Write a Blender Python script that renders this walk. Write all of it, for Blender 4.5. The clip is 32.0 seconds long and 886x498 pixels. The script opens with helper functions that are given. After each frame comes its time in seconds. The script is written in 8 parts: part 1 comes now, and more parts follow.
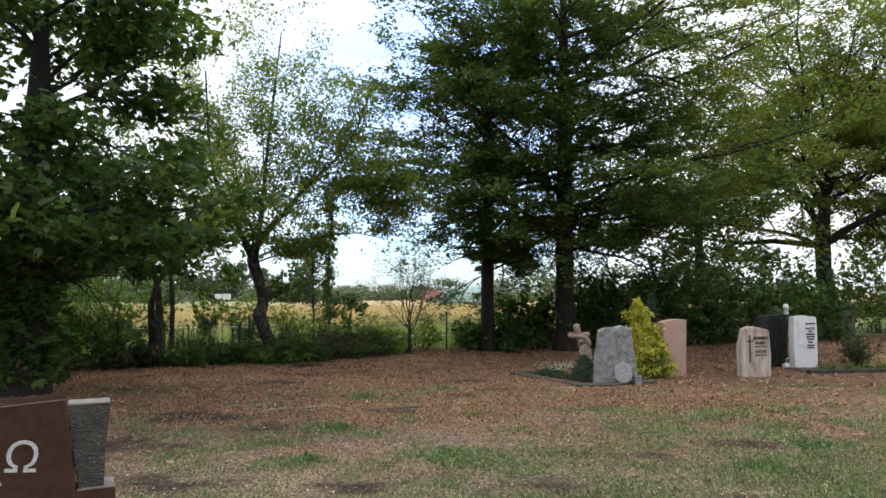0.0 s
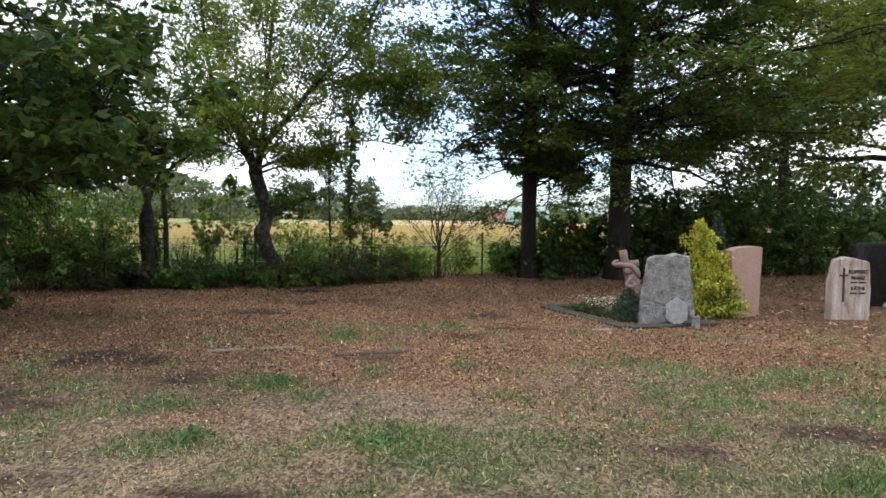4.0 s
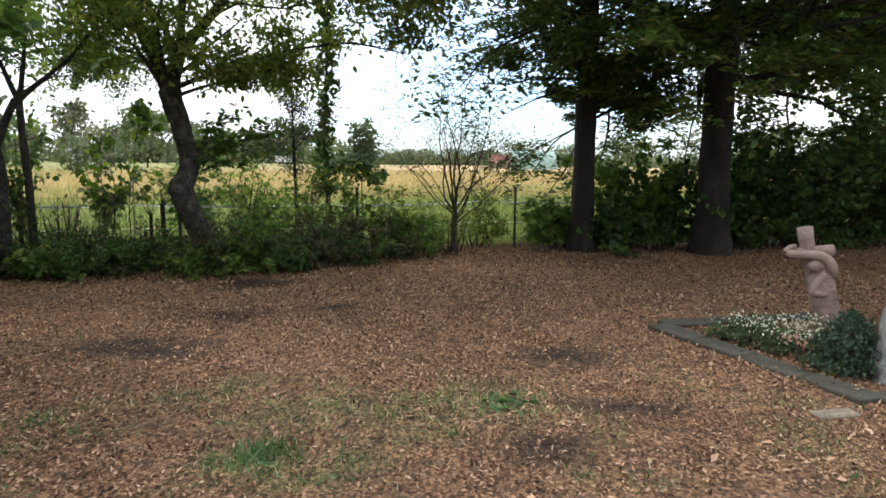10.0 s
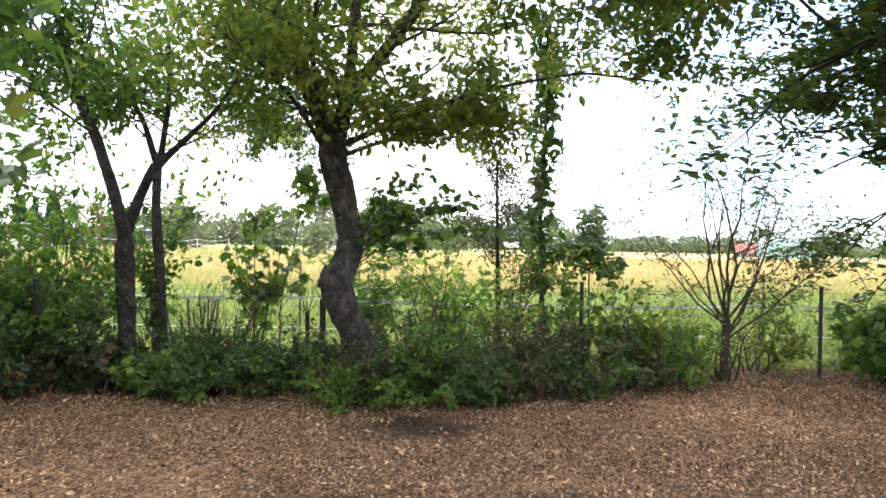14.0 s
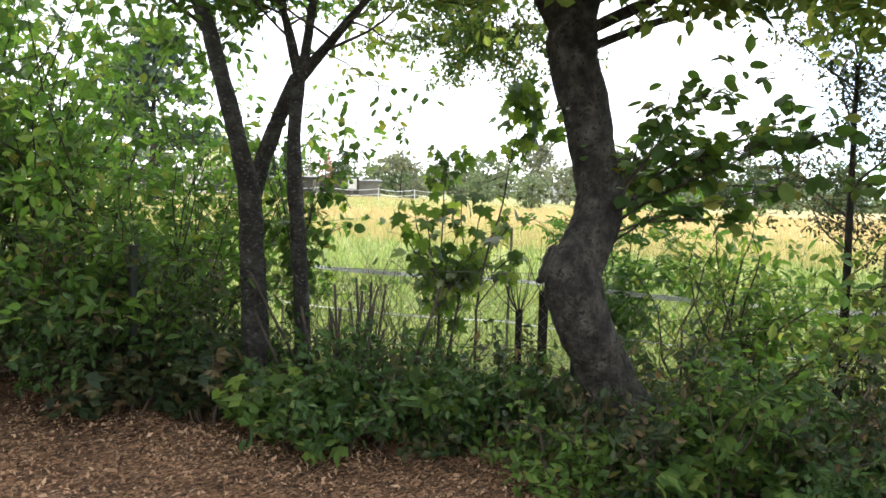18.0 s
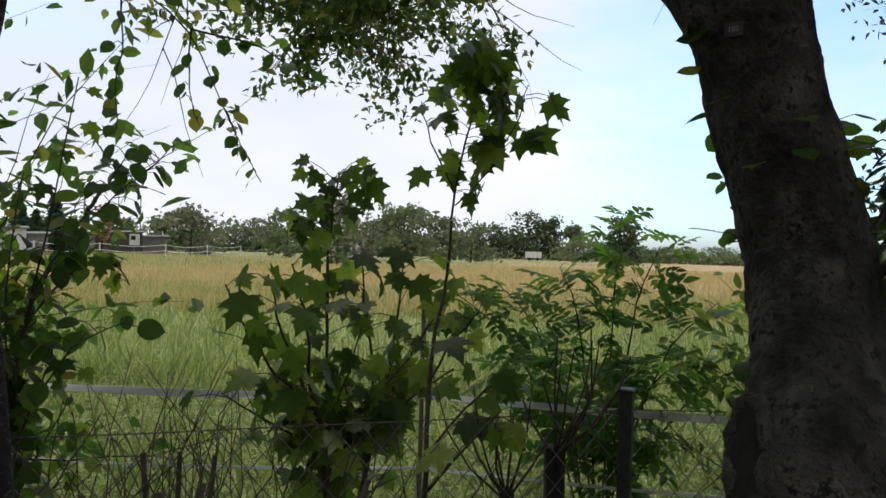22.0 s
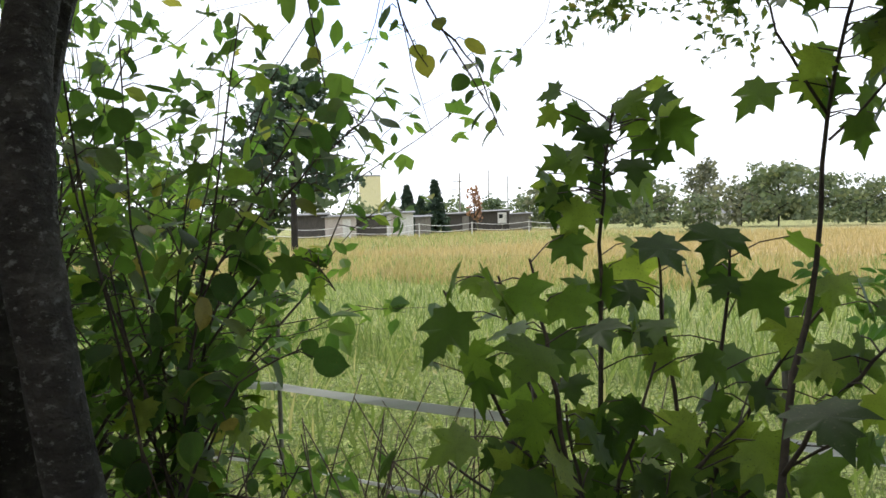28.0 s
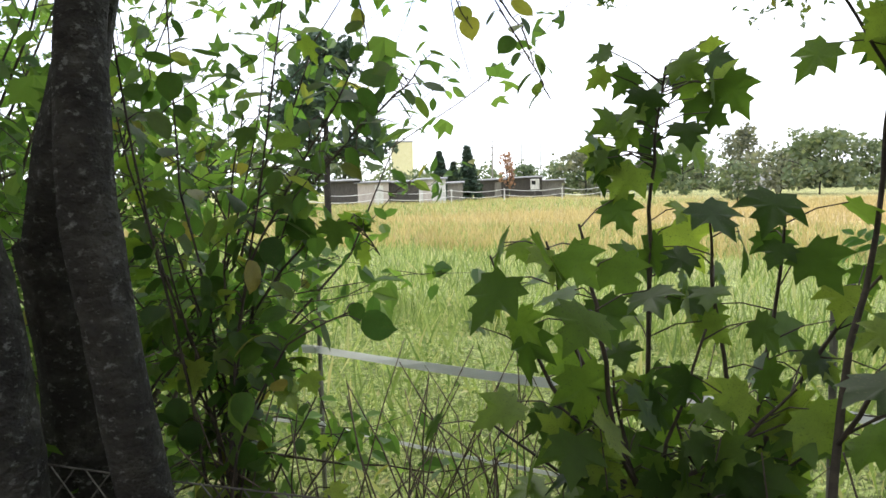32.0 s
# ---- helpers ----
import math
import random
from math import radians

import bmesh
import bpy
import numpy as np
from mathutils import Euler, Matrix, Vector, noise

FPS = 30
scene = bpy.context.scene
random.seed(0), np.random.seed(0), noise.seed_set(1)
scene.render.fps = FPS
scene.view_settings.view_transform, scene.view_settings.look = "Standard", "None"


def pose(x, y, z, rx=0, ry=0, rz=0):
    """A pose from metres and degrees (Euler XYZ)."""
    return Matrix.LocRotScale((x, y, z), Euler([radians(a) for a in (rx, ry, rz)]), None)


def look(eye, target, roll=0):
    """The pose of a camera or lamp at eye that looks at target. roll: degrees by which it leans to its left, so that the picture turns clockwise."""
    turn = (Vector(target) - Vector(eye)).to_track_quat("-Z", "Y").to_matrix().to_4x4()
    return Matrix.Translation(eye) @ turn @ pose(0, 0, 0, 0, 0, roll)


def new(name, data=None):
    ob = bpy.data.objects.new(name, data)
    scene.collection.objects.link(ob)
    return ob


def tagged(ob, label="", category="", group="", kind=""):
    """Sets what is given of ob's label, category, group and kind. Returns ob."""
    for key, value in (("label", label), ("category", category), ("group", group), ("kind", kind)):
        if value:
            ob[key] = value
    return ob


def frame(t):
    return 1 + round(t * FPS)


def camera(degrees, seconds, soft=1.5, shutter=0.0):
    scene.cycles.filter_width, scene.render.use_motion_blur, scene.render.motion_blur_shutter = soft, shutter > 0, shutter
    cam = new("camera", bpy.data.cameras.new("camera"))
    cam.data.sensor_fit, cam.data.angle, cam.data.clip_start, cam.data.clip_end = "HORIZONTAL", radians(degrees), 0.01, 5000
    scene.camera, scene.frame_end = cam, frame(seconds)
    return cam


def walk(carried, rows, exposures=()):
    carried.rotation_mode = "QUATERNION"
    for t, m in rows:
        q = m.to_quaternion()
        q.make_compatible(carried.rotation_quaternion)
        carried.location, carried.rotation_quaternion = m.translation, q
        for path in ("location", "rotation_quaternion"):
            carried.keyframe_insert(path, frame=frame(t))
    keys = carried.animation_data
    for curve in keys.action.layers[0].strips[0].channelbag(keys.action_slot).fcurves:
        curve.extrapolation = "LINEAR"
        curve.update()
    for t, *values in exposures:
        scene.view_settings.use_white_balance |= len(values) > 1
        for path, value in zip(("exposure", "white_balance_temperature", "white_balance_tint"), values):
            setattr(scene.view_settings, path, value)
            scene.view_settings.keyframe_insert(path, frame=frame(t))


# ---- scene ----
cam = camera(63.20, 32.0, 1.6)
# seconds, x, y, z, then the turns about x, y and z in degrees
ROWS = [
    (0.0, 0.201, 0.163, 1.561, 93.54, 0.15, 0.83),
    (0.5, 0.153, 0.2, 1.539, 92.25, 0.4, 0.65),
    (1.0, 0.196, 0.324, 1.515, 88.73, 0.84, -1.89),
    (1.5, 0.335, 0.578, 1.508, 89.4, 1.67, -0.96),
    (2.0, 0.523, 0.915, 1.509, 88.98, 1.53, -1.12),
    (2.5, 0.74, 1.271, 1.502, 88.86, 1.45, -1.78),
    (3.0, 0.905, 1.676, 1.498, 83.49, 1.97, 1.69),
    (3.5, 0.973, 2.105, 1.503, 83.6, 1.14, 2.16),
    (4.0, 1.002, 2.537, 1.507, 87.21, -0.6, 6.39),
    (4.5, 0.927, 3.003, 1.511, 86.12, -2.51, 3.51),
    (6.5, 0.602, 4.67, 1.498, 86.4, -0.38, 5.7),
    (7.0, 0.438, 5.058, 1.503, 86.55, -0.53, 9.61),
    (7.5, 0.38, 5.462, 1.495, 86.03, -0.09, 8.01),
    (8.0, 0.304, 5.889, 1.484, 84.82, 0.12, 7.89),
    (8.5, 0.207, 6.335, 1.491, 85.06, -0.19, 5.69),
    (9.0, 0.18, 6.83, 1.487, 85.6, -0.12, 4.84),
    (9.5, 0.097, 7.267, 1.506, 81.83, -0.11, 6.99),
    (10.0, 0.129, 7.644, 1.524, 82.81, -0.6, 6.31),
    (10.5, 0.035, 8.029, 1.526, 85.92, -3.47, 8.05),
    (11.0, -0.043, 8.443, 1.513, 84.76, -2.01, 9.45),
    (11.5, -0.087, 8.856, 1.492, 86.24, -2.02, 10.85),
    (12.0, -0.212, 9.257, 1.466, 89.01, -2.06, 11.15),
    (12.5, -0.28, 9.709, 1.449, 87.76, -2.26, 10.66),
    (13.0, -0.423, 10.107, 1.441, 86.8, -3.21, 16.98),
    (13.5, -0.563, 10.439, 1.465, 85.18, -1.68, 20.81),
    (14.0, -0.565, 10.748, 1.485, 89.39, -1.09, 24.25),
    (14.5, -0.694, 11.058, 1.485, 88.96, -2.34, 23.12),
    (16.5, -1.562, 12.417, 1.49, 86.47, -3.22, 34.01),
    (17.0, -1.802, 12.722, 1.494, 86.89, -2.05, 36.85),
    (17.5, -2.052, 12.984, 1.498, 86.33, -3.23, 40.31),
    (18.0, -2.275, 13.185, 1.503, 85.19, -2.21, 41.14),
    (18.5, -2.493, 13.358, 1.506, 86.15, -1.67, 38.55),
    (19.0, -2.749, 13.551, 1.504, 88.36, -2.96, 37.22),
    (19.5, -3.01, 13.771, 1.5, 87.55, -4.18, 36.66),
    (20.0, -3.288, 14.026, 1.494, 88.34, -3.43, 34.65),
    (20.5, -3.57, 14.271, 1.481, 89.19, -4.24, 32.28),
    (21.0, -3.793, 14.487, 1.472, 88.9, -3.51, 32.89),
    (21.5, -3.987, 14.741, 1.474, 88.52, -3.0, 31.85),
    (22.0, -4.213, 14.92, 1.481, 90.07, -1.64, 25.1),
    (22.5, -4.296, 15.153, 1.485, 91.36, -1.2, 20.92),
    (23.0, -4.373, 15.386, 1.485, 90.98, -0.67, 20.33),
    (23.5, -4.514, 15.531, 1.495, 92.01, -0.6, 19.39),
    (24.0, -4.566, 15.659, 1.5, 90.98, -1.32, 15.54),
    (24.5, -4.533, 15.804, 1.506, 91.19, -1.28, 12.21),
    (25.0, -4.515, 15.88, 1.507, 90.05, -0.29, 12.81),
    (25.5, -4.505, 15.905, 1.501, 89.32, 3.8, 23.99),
    (26.0, -4.528, 15.911, 1.496, 89.3, 3.96, 34.69),
    (26.5, -4.546, 15.901, 1.497, 89.0, 2.76, 39.41),
    (28.5, -4.62, 15.856, 1.507, 87.46, 1.27, 56.32),
    (29.0, -4.619, 15.849, 1.509, 87.3, 1.12, 57.4),
    (29.5, -4.614, 15.857, 1.506, 87.17, 1.14, 57.53),
    (30.0, -4.623, 15.862, 1.504, 86.72, 1.07, 56.86),
    (30.5, -4.637, 15.847, 1.502, 86.25, 1.1, 56.59),
    (31.0, -4.642, 15.835, 1.504, 85.84, 1.17, 56.05),
    (31.5, -4.644, 15.832, 1.505, 85.52, 1.22, 56.42),
    (32.0, -4.635, 15.841, 1.501, 85.11, 1.23, 55.8),
]
EXPOSURES = [(0.0, 0.3), (3.0, 0.48), (7.0, 0.4), (10.0, 0.55), (12.5, 0.73), (14.0, 1.5), (17.0, 1.42), (19.0, 1.36), (20.0, 1.0), (21.5, 0.15), (22.5, -0.53), (25.0, -0.6), (26.5, -0.1), (28.5, 0.57), (32.0, 0.88)]
walk(cam, [(t, pose(x, y, z, rx, ry, rz)) for t, x, y, z, rx, ry, rz in ROWS], EXPOSURES)

# ---- sky and light: a bright, broken overcast ----
world = bpy.data.worlds.new("sky")
scene.world = world
world.use_nodes = True
wn, wl = world.node_tree.nodes, world.node_tree.links
wn.clear()
SUN_EL, SUN_AZ = radians(62), radians(305)
sky = wn.new("ShaderNodeTexSky")
sky.sky_type, sky.sun_disc, sky.sun_elevation, sky.sun_rotation = "NISHITA", False, SUN_EL, SUN_AZ
sky.air_density, sky.dust_density, sky.ozone_density = 1.0, 1.5, 1.5
coord = wn.new("ShaderNodeTexCoord")
stretch = wn.new("ShaderNodeMapping")
stretch.inputs["Scale"].default_value = (1.0, 1.0, 3.2)
clouds = wn.new("ShaderNodeTexNoise")
clouds.inputs["Scale"].default_value, clouds.inputs["Detail"].default_value = 1.15, 7
clouds.inputs["Roughness"].default_value = 0.55
cover = wn.new("ShaderNodeValToRGB")
cover.color_ramp.elements[0].position, cover.color_ramp.elements[1].position = 0.36, 0.70
scaled = wn.new("ShaderNodeMix")
scaled.data_type, scaled.blend_type = "RGBA", "MULTIPLY"
scaled.inputs["Factor"].default_value = 1.0
scaled.inputs["B"].default_value = (0.215, 0.27, 0.345, 1)
mixed = wn.new("ShaderNodeMix")
mixed.data_type = "RGBA"
grey = wn.new("ShaderNodeValToRGB")
grey.color_ramp.elements[0].position, grey.color_ramp.elements[0].color = 0.35, (0.97, 1.03, 1.17, 1)
grey.color_ramp.elements[1].position, grey.color_ramp.elements[1].color = 0.7, (1.28, 1.31, 1.37, 1)
back = wn.new("ShaderNodeBackground")
back.inputs["Strength"].default_value = 1.0
out = wn.new("ShaderNodeOutputWorld")
wl.new(coord.outputs["Generated"], stretch.inputs["Vector"])
wl.new(stretch.outputs["Vector"], clouds.inputs["Vector"])
# the cloud sheet is torn open towards the north
toward = wn.new("ShaderNodeVectorMath")
toward.operation = "DOT_PRODUCT"
toward.inputs[1].default_value = Vector((0.0, 0.985, 0.13)).normalized()
tear = wn.new("ShaderNodeMapRange")
tear.inputs["From Min"].default_value, tear.inputs["From Max"].default_value = 0.93, 0.992
tear.inputs["To Min"].default_value, tear.inputs["To Max"].default_value = 0.30, -0.16
whole = wn.new("ShaderNodeMath")
whole.operation = "ADD"
wl.new(coord.outputs["Generated"], toward.inputs[0])
wl.new(toward.outputs["Value"], tear.inputs["Value"])
wl.new(tear.outputs["Result"], whole.inputs[0])
wl.new(clouds.outputs["Fac"], whole.inputs[1])
wl.new(whole.outputs["Value"], cover.inputs["Fac"])
wl.new(sky.outputs["Color"], scaled.inputs["A"])
wl.new(clouds.outputs["Fac"], grey.inputs["Fac"])
wl.new(grey.outputs["Color"], mixed.inputs["B"])
wl.new(cover.outputs["Color"], mixed.inputs["Factor"])
wl.new(scaled.outputs["Result"], mixed.inputs["A"])
wl.new(mixed.outputs["Result"], back.inputs["Color"])
wl.new(back.outputs["Background"], out.inputs["Surface"])
sun = new("sun", bpy.data.lights.new("sun", "SUN"))
sun.data.energy, sun.data.angle, sun.data.color = 1.3, radians(14), (1.0, 0.96, 0.9)
sun.matrix_world = look(Vector((math.sin(SUN_AZ) * math.cos(SUN_EL), math.cos(SUN_AZ) * math.cos(SUN_EL), math.sin(SUN_EL))) * 60, (0, 0, 0))

# ---- materials ----
def ramp_node(nt, stops):
    n = nt.nodes.new("ShaderNodeValToRGB")
    els = n.color_ramp.elements
    while len(els) < len(stops):
        els.new(0.5)
    for e, (p, c) in zip(els, stops):
        e.position, e.color = p, (*c, 1)
    return n


def noise_node(nt, vec, scale, detail=5, rough=0.6):
    n = nt.nodes.new("ShaderNodeTexNoise")
    n.inputs["Scale"].default_value, n.inputs["Detail"].default_value, n.inputs["Roughness"].default_value = scale, detail, rough
    nt.links.new(vec, n.inputs["Vector"])
    return n.outputs["Fac"]


def mix_node(nt, fac, a, b, blend="MIX"):
    n = nt.nodes.new("ShaderNodeMix")
    n.data_type, n.blend_type = "RGBA", blend
    for key, val in (("Factor", fac), ("A", a), ("B", b)):
        if isinstance(val, (int, float)):
            n.inputs[key].default_value = val
        elif isinstance(val, tuple):
            n.inputs[key].default_value = (*val, 1)
        else:
            nt.links.new(val, n.inputs[key])
    return n.outputs["Result"]


def begin(name):
    m = bpy.data.materials.new(name)
    m.use_nodes = True
    nt = m.node_tree
    return m, nt, nt.nodes["Principled BSDF"], nt.nodes.new("ShaderNodeTexCoord").outputs["Object"]


def bump_into(nt, shader, height, strength, distance):
    b = nt.nodes.new("ShaderNodeBump")
    b.inputs["Strength"].default_value, b.inputs["Distance"].default_value = strength, distance
    nt.links.new(height, b.inputs["Height"])
    nt.links.new(b.outputs["Normal"], shader.inputs["Normal"])


def plain(name, stops, scale=6.0, fine=60.0, rough=0.75, bump=0.3, depth=0.004, metal=0.0, speck=None, stretch=(1, 1, 1), bump_scale=None):
    """Mottled at two scales, with a fine relief; speck: colour and share of scattered specks."""
    m, nt, bsdf, vec = begin(name)
    mp = nt.nodes.new("ShaderNodeMapping")
    mp.inputs["Scale"].default_value = stretch
    nt.links.new(vec, mp.inputs["Vector"])
    vec = mp.outputs["Vector"]
    big = noise_node(nt, vec, scale)
    col = ramp_node(nt, stops)
    nt.links.new(big, col.inputs["Fac"])
    small = noise_node(nt, vec, fine, 3)
    tone = ramp_node(nt, [(0.3, (0.72, 0.72, 0.72)), (0.7, (1.18, 1.18, 1.18))])
    nt.links.new(small, tone.inputs["Fac"])
    c = mix_node(nt, 1.0, col.outputs["Color"], tone.outputs["Color"], "MULTIPLY")
    if speck:
        sp = ramp_node(nt, [(1 - speck[1] - 0.04, (0, 0, 0)), (1 - speck[1] + 0.02, (1, 1, 1))])
        nt.links.new(noise_node(nt, vec, fine * 2.0, 5, 0.7), sp.inputs["Fac"])
        c = mix_node(nt, sp.outputs["Color"], c, speck[0])
    nt.links.new(c, bsdf.inputs["Base Color"])
    bsdf.inputs["Roughness"].default_value, bsdf.inputs["Metallic"].default_value = rough, metal
    bump_into(nt, bsdf, noise_node(nt, vec, bump_scale or fine, 6), bump, depth)
    return m


def leafy(name, stops, through_light=0.35, rough=0.5, per="island", spots=None, glow=(1.5, 1.6, 0.9)):
    """A leaf: its own tone for each leaf, light shining through it."""
    m, nt, bsdf, vec = begin(name)
    if per == "island":
        rnd = nt.nodes.new("ShaderNodeNewGeometry").outputs["Random Per Island"]
    else:
        rnd = nt.nodes.new("ShaderNodeObjectInfo").outputs["Random"]
    col = ramp_node(nt, stops)
    nt.links.new(rnd, col.inputs["Fac"])
    tone = ramp_node(nt, [(0.25, (0.7, 0.7, 0.7)), (0.75, (1.2, 1.2, 1.2))])
    nt.links.new(noise_node(nt, vec, 1.3, 4), tone.inputs["Fac"])
    c = mix_node(nt, 1.0, col.outputs["Color"], tone.outputs["Color"], "MULTIPLY")
    if spots:
        sp = ramp_node(nt, [(0.60, (0, 0, 0)), (0.70, (1, 1, 1))])
        nt.links.new(noise_node(nt, vec, 28, 3), sp.inputs["Fac"])
        c = mix_node(nt, sp.outputs["Color"], c, spots)
    nt.links.new(c, bsdf.inputs["Base Color"])
    bsdf.inputs["Roughness"].default_value = rough
    bsdf.inputs["Specular IOR Level"].default_value = 0.3
    tr = nt.nodes.new("ShaderNodeBsdfTranslucent")
    bright = mix_node(nt, 1.0, c, glow, "MULTIPLY")
    nt.links.new(bright, tr.inputs["Color"])
    mx = nt.nodes.new("ShaderNodeMixShader")
    mx.inputs["Fac"].default_value = through_light
    nt.links.new(bsdf.outputs["BSDF"], mx.inputs[1])
    nt.links.new(tr.outputs["BSDF"], mx.inputs[2])
    nt.links.new(mx.outputs["Shader"], nt.nodes["Material Output"].inputs["Surface"])
    return m


